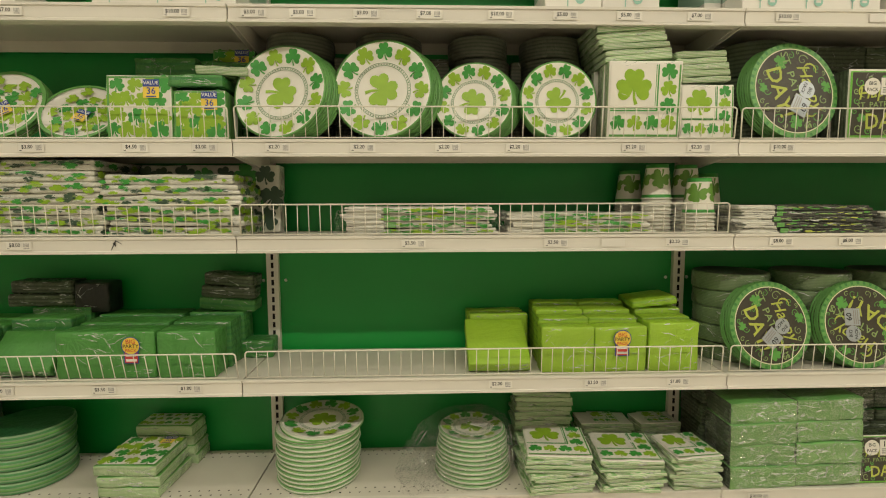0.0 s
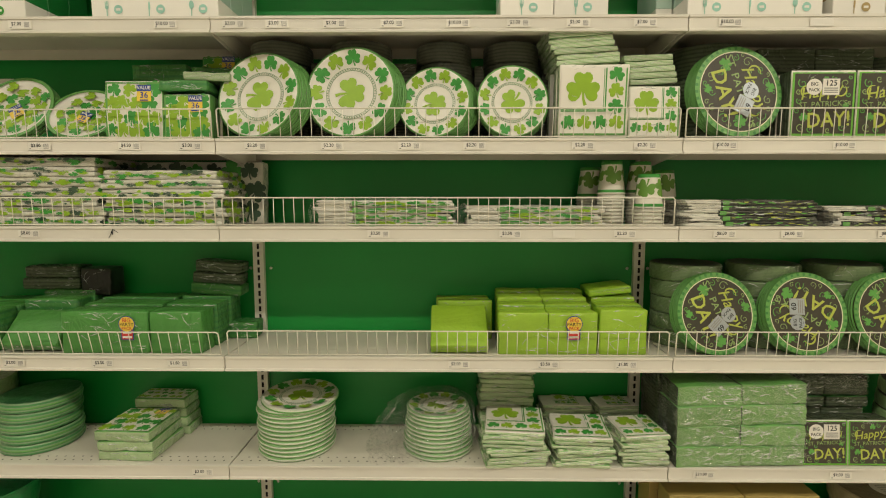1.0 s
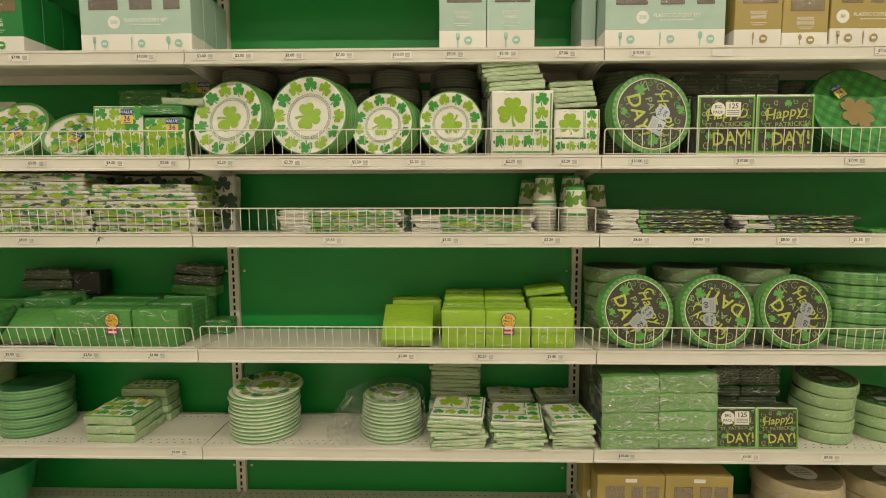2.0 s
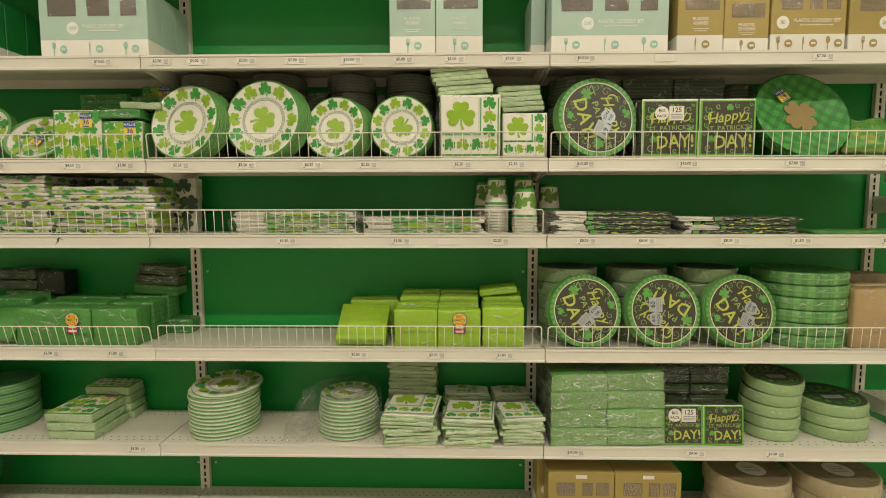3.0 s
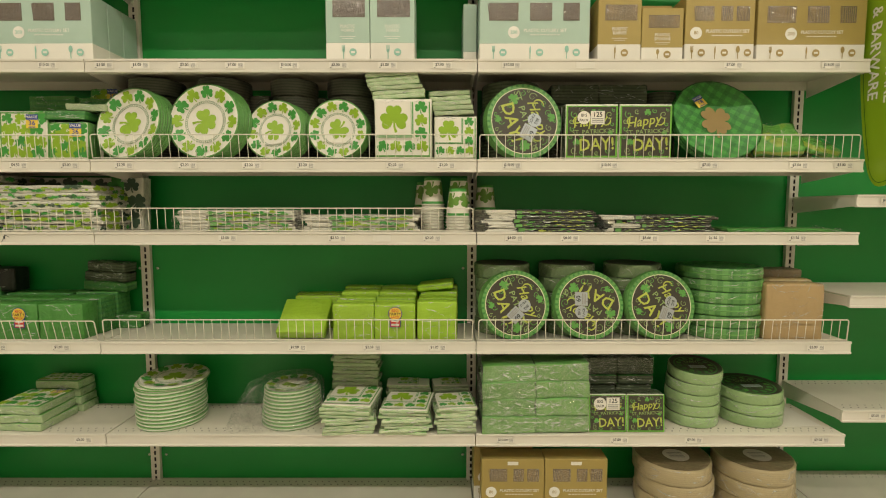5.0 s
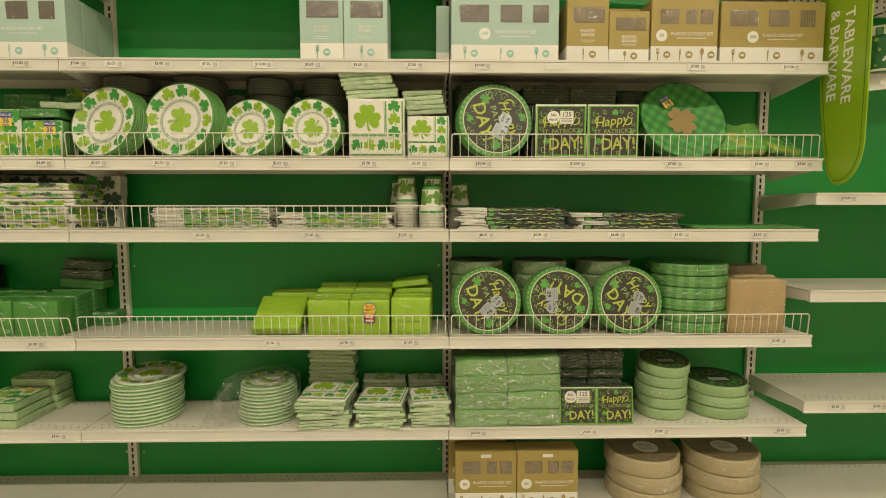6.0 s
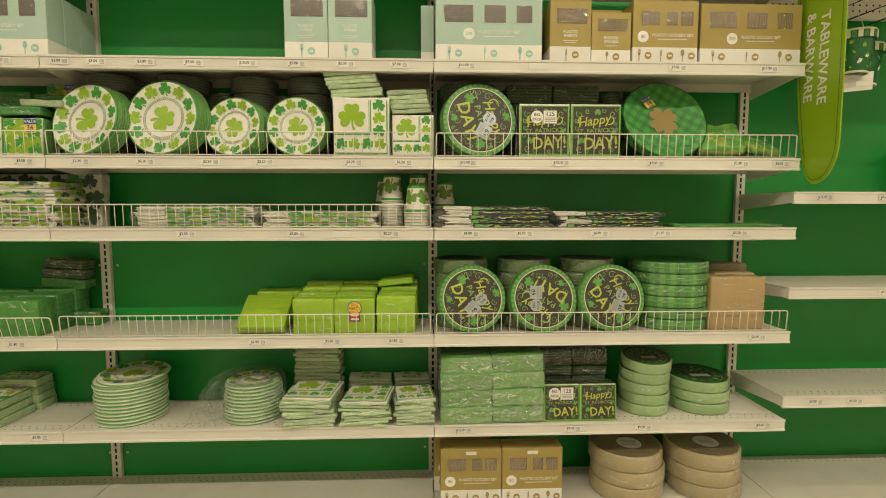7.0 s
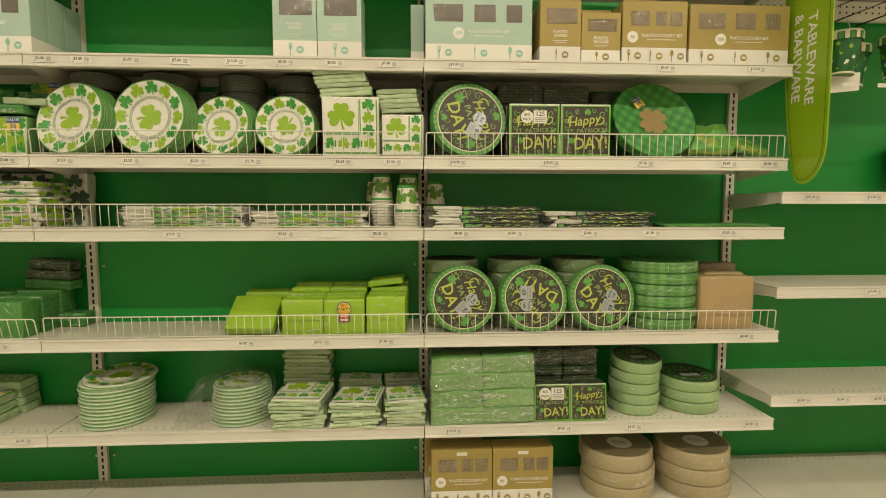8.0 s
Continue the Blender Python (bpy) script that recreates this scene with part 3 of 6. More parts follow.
def tag_geo(price):
    """price card in its holder, centred, on the front of a channel"""
    g = Geo().box(-0.031, 0.031, -0.0005, 0, -0.0105, 0.0105, TAG_CLEAR, 0.0002)
    m = Matrix.Translation((0, -0.0006, 0)) @ FRONT
    g.rect(-0.029, 0.029, -0.0095, 0.0095, TAG, m, 0)
    if price:
        g.word(price, -0.0085, 0.0015, 0.0088, 0, INK, m, 1, 0.95)
        for k in range(5):
            g.rect(0.012 + 0.0028 * k, 0.0135 + 0.0028 * k, -0.003, 0.006, INK_GREY, m, 1)
        g.rect(-0.026, -0.021, -0.0075, -0.006, INK, m, 1)
        g.rect(0.012, 0.025, -0.0065, -0.0045, INK_GREY, m, 1)
    return g


TAG_MESH = {}


def price_tag(price, x, z, parent, y=0.0):
    if price not in TAG_MESH:
        TAG_MESH[price] = tag_geo(price).mesh("price_tag")
    part("price_tag", TAG_MESH[price], parent, "white paper price tag" if price else "empty clear tag holder", m=pose(x, y - 0.0050, z, 0, random.uniform(-0.6, 0.6), 0))


def holes(length, y, step, count):
    g = Geo()
    for r in range(count):
        for k in range(int(length / step)):
            g.disc(step * (k + 0.5 + 0.5 * (r % 2)), y + 0.020 * r, 0.0026, DARK, TOP, 1, 8)
    return g


A, B, C, D, L = 0.0, BAY, 2 * BAY, 3 * BAY, -BAY
SHELF_MESH = {}


def shelf(xa, top, tags=(), perforated=False, front=0.0, label="", length=BAY):
    """a steel shelf: deck, price channel, rear flange, brackets; origin at its left front"""
    sh = thing("shelf", pose(xa, front, top), label or "cream painted steel store shelf", "shelf", "store shelves")
    deep, le = BACK - 0.019 - front + (0.053 if xa == C else 0.0), length - 0.003
    key = (round(front, 3), perforated, round(deep, 3))
    if key not in SHELF_MESH:
        deck = Geo().prism([(0.0045, 0), (deep, 0), (deep, -0.034), (deep - 0.003, -0.034), (deep - 0.003, -0.004), (0.0065, -0.004), (0.0065, -0.035),
                            (0.026, -0.035), (0.026, -0.0375), (0.0045, -0.0375)], 0.0015, le, DECK_STEEL)
        ch = Geo().prism([(0.004, 0.001), (-0.0065, 0.001), (-0.0065, -0.005), (-0.003, -0.007), (-0.003, -0.032), (-0.0065, -0.034), (-0.0065, -0.0395),
                          (0.004, -0.0395)], 0.001, le + 0.001, WHITE_STEEL)
        br = Geo()
        pts = [(0.01, -0.036), (deep - 0.001, -0.062), (deep - 0.001, -0.006), (0.01, -0.006)]
        vs = [(x, y, z) for x in (0, 0.0024) for y, z in pts]
        br.add(vs, [(0, 1, 2, 3), (7, 6, 5, 4), (0, 4, 5, 1), (1, 5, 6, 2), (2, 6, 7, 3), (3, 7, 4, 0)], WHITE_STEEL)
        SHELF_MESH[key] = (deck.mesh("deck"), ch.mesh("price_channel"), br.mesh("bracket"))
        if perforated:
            SHELF_MESH[key] += (holes(le - 0.02, 0.022, 0.0254, 2).mesh("perforation"), holes(le - 0.02, deep - 0.040, 0.0254, 2).mesh("perforation"))
    ms = SHELF_MESH[key]
    part("deck", ms[0], sh)
    part("price_channel", ms[1], sh)
    part("bracket", ms[2], sh, m=pose(0.004, 0, 0))
    part("bracket", ms[2], sh, m=pose(le - 0.007, 0, 0))
    if perforated:
        tagged(part("perforation", ms[3], sh, "rows of small holes", m=pose(0.012, 0, 0)), kind="stuff")
        tagged(part("perforation", ms[4], sh, "rows of small holes", m=pose(0.012, 0, 0)), kind="stuff")
    for price, x in tags:
        price_tag(price, x - xa, -0.0185, sh)
    return sh


shelf(L, S1, [("$8.00", -0.62), ("$7.00", -0.49), ("$10.00", -0.115)])
shelf(A, S1, [("$3.00", 0.06), ("$3.00", 0.172), ("$3.00", 0.319), ("$7.00", 0.466), ("$10.00", 0.634), ("$5.00", 0.787), ("$5.00", 0.939), ("$7.00", 1.109)])
shelf(B, S1, [("$10.00", 1.323), ("", 1.553), ("$7.00", 2.01), ("$15.00", 2.314)])
shelf(L, S2, [("$3.80", -0.464), ("$4.50", -0.226), ("$3.00", -0.065)])
shelf(A, S2, [("$2.20", 0.106), ("$2.20", 0.306), ("$2.20", 0.508), ("$2.20", 0.678), ("$2.20", 0.960), ("$2.20", 1.121)])
shelf(B, S2, [("$10.00", 1.328), ("$10.00", 1.633), ("$7.00", 1.948), ("$3.00", 2.232), ("$3.00", 2.373)])
shelf(L, S3, [("$8.00", -0.51)])
shelf(A, S3, [("$3.50", 0.425), ("$3.50", 0.774), ("", 0.916), ("$2.20", 1.076)])
shelf(B, S3, [("$8.00", 1.338), ("$8.00", 1.515), ("$8.00", 1.768), ("$1.50", 1.979), ("$3.50", 2.240)])
shelf(L, S4, [("$2.00", -0.58), ("$3.50", -0.335), ("$1.80", -0.128)])
shelf(A, S4, [("$2.00", 0.639), ("$3.50", 0.881), ("$1.80", 1.092)])
shelf(B, S4, [("$2.00", 2.321)])
shelf(L, S5, [("$3.00", -0.075)], True)
shelf(A, S5, [], True)
shelf(B, S5, [("$10.00", 1.317), ("$9.00", 1.692), ("$9.00", 1.937), ("$3.00", 2.355)], True)
shelf(C, R1, [("$15.00", 2.545), ("$15.00", 2.765)], front=0.02)
shelf(C, R2, [("$15.00", 2.79)], front=0.02)
shelf(C, R3, [("$5.00", 2.555), ("$5.00", 2.70), ("$5.00", 2.84)], True, front=0.02)
for xa in (L, A, B):
    shelf(xa, S0)

# base decks on a toe board
for k, xa in enumerate((L, A, B, C)):
    bd = thing("base_deck", pose(xa, -0.12, 0), "cream steel base deck of the shelving", "base shelf", "base decks")
    part("deck", Geo().box(0.0015, BAY - 0.0015, 0.0, BACK + 0.118 + (0.053 if xa == C else 0.0), BASE - 0.03, BASE, DECK_STEEL, 0.001), bd)
    part("toe_board", Geo().box(0.0015, BAY - 0.0015, 0.03, 0.045, 0.0, BASE - 0.031, WHITE_STEEL, 0.001), bd)
    for hole_y in (BACK + 0.118 - 0.048 + (0.053 if xa == C else 0.0), 0.05):
        tagged(part("perforation", holes(BAY - 0.02, hole_y, 0.0254, 2), bd, "rows of small holes", m=pose(0.012, 0, BASE)), kind="stuff")

# ---- wire fences along the shelf fronts ----
RAIL = {}


def fence(xa, top, height, lean=2.0, length=BAY, pitch=0.0268, out=0.004):
    """a low wire fence: a bent outer wire, a base wire and evenly set pickets"""
    fe = thing("wire_fence", pose(xa, out, top + 0.002, lean), "cream coated wire shelf fence", "shelf fence", "shelf fences")
    e0, e1, c, r = 0.008, length - 0.012, 0.008, 0.0017
    if height not in RAIL:
        pts = [(e0, 0, 0.002), (e0, 0, height - c)]
        pts += [(e0 + c - c * math.cos(a), 0, height - c + c * math.sin(a)) for a in (0.4, 0.8, 1.2, 1.57)]
        pts += [(e1 - c + c * math.sin(a), 0, height - c + c * math.cos(a)) for a in (0, 0.4, 0.8, 1.2, 1.57)]
        pts += [(e1, 0, 0.002)]
        RAIL[height] = (Geo().tube(pts, r * 1.15, WIRE).mesh("outer_wire", True), Geo().tube([(e0, 0, 0.003), (e1, 0, 0.003)], r, WIRE).mesh("base_wire", True),
                        Geo().tube([(0, 0, 0.003), (0, 0, height)], r * 0.68, WIRE, 5).mesh("picket", True))
    a, b, c2 = RAIL[height]
    part("outer_wire", a, fe)
    part("base_wire", b, fe)
    n = int((e1 - e0) / pitch)
    for k in range(1, n):
        part("picket", c2, fe, m=pose(e0 + (e1 - e0) * k / n + random.uniform(-0.0008, 0.0008), 0.0005, 0, 0, random.uniform(-0.5, 0.5), 0))
    return fe


for xa in (L, A, B):
    fence(xa, S2, 0.075, 6.0 if xa == A else 2.0, out=-0.002 if xa == A else 0.004)
    fence(xa, S4, 0.070, 13.0 if xa == L else 4.0)
for xa in (L, A):
    fence(xa, S3, 0.075)

# ---- kinds of goods ----
def plate_profile(r, deep=0.012, th=0.0012):
    """a shallow paper plate, open upwards, from its centre round the rim and back below"""
    return [(0, 0), (r * 0.62, 0), (r * 0.74, deep * 0.35), (r * 0.95, deep), (r, deep * 0.9), (r * 0.95, deep - th * 2), (r * 0.74, deep * 0.35 - th), (r * 0.62, -th), (0, -th)]


RING_INK = mat("soft_green_ink", (0.20, 0.32, 0.17), 0.45, rnd=0)


def clover_print(g, r, m, lift):
    """white plate face: clovers round the rim, a dotted ring, one large clover; lift: how far the rim stands above the middle"""
    flat = Geo()
    flat.ring(0, 0, r * 0.515, r * 0.528, RING_INK, TOP, 1)
    flat.ring(0, 0, r * 0.572, r * 0.585, RING_INK, TOP, 1)
    for k in range(60):
        a = 2 * math.pi * k / 60
        flat.disc(r * 0.55 * math.cos(a), r * 0.55 * math.sin(a), r * 0.015, RING_INK, TOP, 1, 6)
    flat.clover(0, -r * 0.03, r * 0.345, 0, LIME_INK, TOP, 2)
    for k in range(12):
        a = 2 * math.pi * k / 12
        flat.clover(r * 0.79 * math.cos(a), r * 0.79 * math.sin(a), r * 0.172, math.degrees(a) - 90 + 9 * math.sin(2.3 * k), LIME_INK if k % 2 else GREEN_INK, TOP, 2)
    bent = []
    for x, y, z in flat.v:
        q = math.hypot(x, y) / r * 0.97
        bent.append(tuple(m @ Vector((x, y, z + lift * max(0.0, (q - 0.62) / 0.12 * 0.35 if q < 0.74 else 0.35 + (q - 0.74) / 0.21 * 0.65)))))
    k = len(g.v)
    g.v += bent
    for f, i in zip(flat.f, flat.m):
        g.f.append([k + j for j in f])
        g.m.append(g.mi(flat.mats[i]))


def chalk_round_print(g, r, m):
    """chalkboard print with the greeting, scrolls and clovers"""
    g.word("Happy", 0, r * 0.42, r * 0.33, 9, CHALK_YELLOW, m, 3, 0.95, 0.28)
    g.swash(-r * 0.42, r * 0.52, r * 0.16, 60, 190, r * 0.05, CHALK_YELLOW, m).swash(r * 0.50, r * 0.30, r * 0.17, -150, 190, r * 0.05, CHALK_YELLOW, m)
    g.word("ST. PATRICK'S", 0, r * 0.03, r * 0.20, 6, CHALK_PALE, m, 3, 1.12)
    g.word("DAY!", -r * 0.02, -r * 0.40, r * 0.40, 5, CHALK_YELLOW, m, 3, 0.98)
    g.clover(-r * 0.72, -r * 0.20, r * 0.17, 20, CHALK_GREEN, m, 2)
    g.clover(r * 0.74, -r * 0.16, r * 0.17, -20, CHALK_GREEN, m, 2)
    g.clover(r * 0.02, r * 0.84, r * 0.13, 10, CHALK_GREEN, m, 2)
    g.clover(-r * 0.20, -r * 0.80, r * 0.11, -15, CHALK_GREEN, m, 2)
    for a, rad, s, spin in ((150, 0.80, 0.14, 1), (32, 0.80, 0.15, -1), (232, 0.82, 0.13, 1), (318, 0.82, 0.14, -1), (172, 0.86, 0.09, -1), (8, 0.86, 0.09, 1), (122, 0.84, 0.10, -1), (290, 0.84, 0.10, 1),
                            (65, 0.78, 0.11, 1), (100, 0.80, 0.10, -1), (140, 0.58, 0.07, 1), (50, 0.88, 0.07, 1), (195, 0.70, 0.09, 1), (345, 0.70, 0.09, -1), (215, 0.62, 0.07, -1), (330, 0.88, 0.07, 1),
                            (262, 0.72, 0.10, -1), (278, 0.90, 0.07, 1), (247, 0.90, 0.07, -1), (305, 0.66, 0.08, 1), (80, 0.92, 0.06, -1), (110, 0.92, 0.06, 1), (160, 0.94, 0.06, 1), (20, 0.94, 0.06, -1)):
        g.curl(r * rad * math.cos(radians(a)), r * rad * math.sin(radians(a)), r * s, a * 3, spin, CHALK_PALE if spin > 0 else CHALK_GREEN, m, 2, r * 0.021)


def chalk_square_print(g, u, v, s, m):
    """the same greeting on a square napkin of side s, centred"""
    g.rect(u - s / 2, u + s / 2, v - s / 2, v + s / 2, CHALK_LIME, m, 5)
    g.rect(u - s * 0.468, u + s * 0.468, v - s * 0.462, v + s * 0.480, BLACK_BOARD, m, 6)
    g.word("Happy", u - s * 0.03, v + s * 0.20, s * 0.185, 9, CHALK_YELLOW, m, 8, 1.0, 0.28)
    g.swash(u - s * 0.27, v + s * 0.20, s * 0.09, 70, 200, s * 0.026, CHALK_YELLOW, m, 8).swash(u + s * 0.27, v + s * 0.22, s * 0.09, -140, 190, s * 0.026, CHALK_YELLOW, m, 8)
    g.word("ST. PATRICK'S", u, v + s * 0.00, s * 0.085, 3, CHALK_PALE, m, 8, 1.05)
    g.word("DAY!", u + s * 0.10, v - s * 0.25, s * 0.24, 3, CHALK_YELLOW, m, 8, 0.92)
    g.clover(u + s * 0.03, v + s * 0.37, s * 0.065, 0, CHALK_GREEN, m, 7)
    g.clover(u - s * 0.30, v - s * 0.20, s * 0.07, 10, CHALK_GREEN, m, 7)
    g.clover(u + s * 0.36, v - s * 0.02, s * 0.05, -10, CHALK_GREEN, m, 7)
    for du, dv, q, spin in ((-0.34, 0.33, 0.075, 1), (0.34, 0.33, 0.08, -1), (-0.34, -0.36, 0.075, -1), (0.33, -0.37, 0.06, 1), (-0.38, 0.05, 0.05, 1), (0.40, 0.15, 0.045, 1),
                            (-0.40, 0.20, 0.045, -1), (-0.18, 0.39, 0.05, -1), (0.17, 0.40, 0.05, 1), (0.42, -0.20, 0.045, -1), (-0.18, -0.40, 0.055, 1), (0.10, -0.41, 0.045, -1), (-0.41, -0.10, 0.045, 1), (0.42, 0.03, 0.03, -1), (-0.20, -0.08, 0.04, 1), (0.42, 0.42, 0.035, 1)):
        g.curl(u + s * du, v + s * dv, s * q, 90 * spin + 40, spin, CHALK_GREEN if spin > 0 else CHALK_PALE, m, 7, s * 0.016)


def pack_sticker(g, u, v, s, turn, m, count="60"):
    """silver two-part sticker: a disc and a card"""
    mm = m @ Matrix.Translation((u, v, 0.0030)) @ pose(0, 0, 0, 0, 0, turn)
    paper = CARD_WHITE if count == "125" else STICKER_SILVER
    g.disc(-s * 0.62, 0, s * 0.5, paper, mm, 1, 24).word("BIG", -s * 0.62, s * 0.17, s * 0.22, 0, INK, mm, 2).word("PACK", -s * 0.62, -s * 0.2, s * 0.2, 0, INK, mm, 2)
    g.rect(-s * 0.12, s * 0.98, -s * 0.52, s * 0.52, INK_GREY, mm, 1).rect(-s * 0.09, s * 0.95, -s * 0.49, s * 0.49, paper, mm, 2)
    g.word(count, s * 0.43, s * 0.22, s * 0.36, 0, INK, mm, 3)
    for k in range(3):
        g.rect(0.0, s * 0.86, -s * (0.12 + 0.13 * k), -s * (0.05 + 0.13 * k), INK_GREY, mm, 3)


def value_sticker(g, u, v, s, turn, m, count="36"):
    mm = m @ Matrix.Translation((u, v, 0.0022)) @ pose(0, 0, 0, 0, 0, turn)
    g.rect(-s / 2, s / 2, -s * 0.55, s * 0.15, STICKER_YELLOW, mm, 1).rect(-s / 2, s / 2, s * 0.15, s * 0.6, STICKER_BLUE, mm, 1)
    g.word("VALUE", 0, s * 0.38, s * 0.23, 0, WHITE_INK, mm, 2).word(count, 0, -s * 0.13, s * 0.42, 0, STICKER_BLUE, mm, 2).rect(-s * 0.3, s * 0.3, -s * 0.5, -s * 0.42, STICKER_BLUE, mm, 2)


def party_sticker(g, u, v, s, m):
    mm = m @ Matrix.Translation((u, v, 0.0024))
    g.rect(-s * 0.42, s * 0.42, -s * 1.05, -s * 0.3, STICKER_BLUE, mm, 1).rect(-s * 0.36, s * 0.36, -s * 1.0, -s * 0.35, STICKER_RED, mm, 2)
    g.rect(-s * 0.28, s * 0.28, -s * 0.62, -s * 0.52, WHITE_INK, mm, 3).rect(-s * 0.3, s * 0.3, -s * 0.92, -s * 0.78, WHITE_INK, mm, 3)
    g.disc(0, 0, s * 0.54, STICKER_BLUE, mm, 3, 24).disc(0, 0, s * 0.49, STICKER_YELLOW, mm, 4, 24)
    g.word("BIG", 0, s * 0.24, s * 0.26, 0, STICKER_RED, mm, 5).word("PARTY", 0, -s * 0.03, s * 0.22, 0, INK, mm, 5).word("PACK", 0, -s * 0.28, s * 0.19, 0, STICKER_RED, mm, 5)


RIM_DARK = mat("dark_rim_ink", (0.05, 0.22, 0.04), 0.4, rnd=0)
PLATE_MESH = {}


def plate_mesh(r, style):
    key = (r, style)
    if key not in PLATE_MESH:
        mats = {"clover": (WHITE, WHITE, WHITE, RIM_GREEN, RIM_GREEN, PLATE_EDGE, PLATE_EDGE, PLATE_EDGE),
                "edge": (PLATE_EDGE, PLATE_EDGE, MINT_EDGE, RIM_GREEN, PLATE_EDGE, PLATE_EDGE, PLATE_EDGE, PLATE_EDGE),
                "scatter": (WHITE, WHITE, WHITE, RIM_GREEN, RIM_GREEN, RIM_GREEN, RIM_GREEN, PLATE_EDGE),
                "chalk": (BLACK_BOARD, BLACK_BOARD, BLACK_BOARD, RIM_GREEN, RIM_GREEN, RIM_GREEN, PALE_ROUND, PALE_ROUND),
                "plaid": (PLAID, PLAID, PLAID, PLAID, PLAID_EDGE, PLAID_EDGE, PLAID_EDGE, PLAID_EDGE)}[style]
        PLATE_MESH[key] = Geo().lathe(plate_profile(r), WHITE, 44, mats=mats).mesh("plate", True)
    return PLATE_MESH[key]



def leaning_plates(x, y, z, r, count, lean, yaw, turn, style, label, category="paper plates", step=0.0065, slump=(0.0, 0.0), group="plate packs", sticker=None):
    """a pack of plates on edge, leaning back; the front one carries the print"""
    th = thing("plate_pack", pose(x, y, z) @ pose(0, 0, 0, 0, 0, yaw) @ pose(0, 0, 0, -lean, 0, 0), label, category, group)
    for k in range(count):
        m = Matrix.Translation((slump[0] * k + random.uniform(-0.0012, 0.0012), step * k + 0.013, r + slump[1] * k + (0.0006 * (k % 3)))) @ FRONT @ pose(0, 0, 0, 0, 0, 37 * k)
        part("paper_plate", plate_mesh(r, style if k == 0 or style in ("plaid",) else ("edge" if style == "clover" else style)), th, m=m)
    m = Matrix.Translation((0, 0.013, r)) @ FRONT @ pose(0, 0, 0, 0, 0, turn)
    g = Geo()
    if style == "clover":
        inner = Matrix.Translation((0, 0, 0.0006))
        clover_print(g, r * 0.97, m @ inner, 0.012)
    elif style == "scatter":
        mm = m @ Matrix.Translation((0, 0, 0.0012))
        g.ring(0, 0, r * 0.90, r * 0.985, RIM_GREEN, m @ Matrix.Translation((0, 0, 0.0122)), 1)
        for k in range(22):
            a, q = 2.4 * k, math.sqrt((k + 0.5) / 22) * 0.80
            g.clover(r * q * math.cos(a), r * q * math.sin(a), r * 0.16, 70 * k, GREEN_INK if k % 3 == 0 else LIME_INK, mm, 2 + (10 if q > 0.6 else 0) + (12 if q > 0.74 else 0))
        if sticker:
            value_sticker(g, 0.0, -r * 0.1, r * 0.34, sticker, mm @ Matrix.Translation((0, 0, 0.004)))
    elif style == "chalk":
        mm = m @ Matrix.Translation((0, 0, 0.0125))
        g.ring(0, 0, r * 0.88, r * 0.985, RIM_GREEN, mm, 0.2)
        for k in range(40):
            g.rect(-r * 0.030, r * 0.030, r * 0.915, r * 0.985, RIM_DARK, mm @ pose(0, 0, 0, 0, 0, 9 * k), 1)
        g.ring(0, 0, r * 0.858, r * 0.88, CREAM_INK, mm, 1)
        g.disc(0, 0, r * 0.858, BLACK_BOARD, mm, 0.5, 48)
        chalk_round_print(g, r * 0.86, mm)
        if sticker:
            pack_sticker(g, r * sticker[0], r * sticker[1], r * 0.36, sticker[2], mm)
    elif style == "plaid":
        mm = m @ Matrix.Translation((0, 0, 0.002))
        g.clover(0, 0, r * 0.36, 0, KRAFT_PRINT, mm, 3, leaves=4, stem=False).flat([(-r * 0.02, 0), (r * 0.02, 0), (r * 0.06, -r * 0.44), (r * 0.0, -r * 0.44)], KRAFT_PRINT, mm, 4)
        value_sticker(g, -r * 0.36, r * 0.42, r * 0.24, 35, mm @ Matrix.Translation((0, 0, 0.006)), "18")
    tagged(part("printed_face", g, th), kind="stuff")
    if style == "plaid":
        def on_rim(u, v, o):
            p = m @ Vector(((r * 0.72 + v) * math.cos(u), (r * 0.72 + v) * math.sin(u), 0.0055 + v / (r * 0.23) * 0.008 + o))
            return tuple(p)
        gf = Geo()
        for k in range(14):
            gf.folds(0.45 * k, 0.45 * k + 0.42, 0.0, r * 0.24, 3, 800 + k, on_rim, 0.2, 0.06, 0.0011)
        tagged(part("film_folds", gf, th, "folds of the clear film, coloured pale as glints"), kind="stuff")
    return th


KRAFT_PRINT = mat("tan_ink", (0.33, 0.23, 0.08), 0.45, rnd=0)


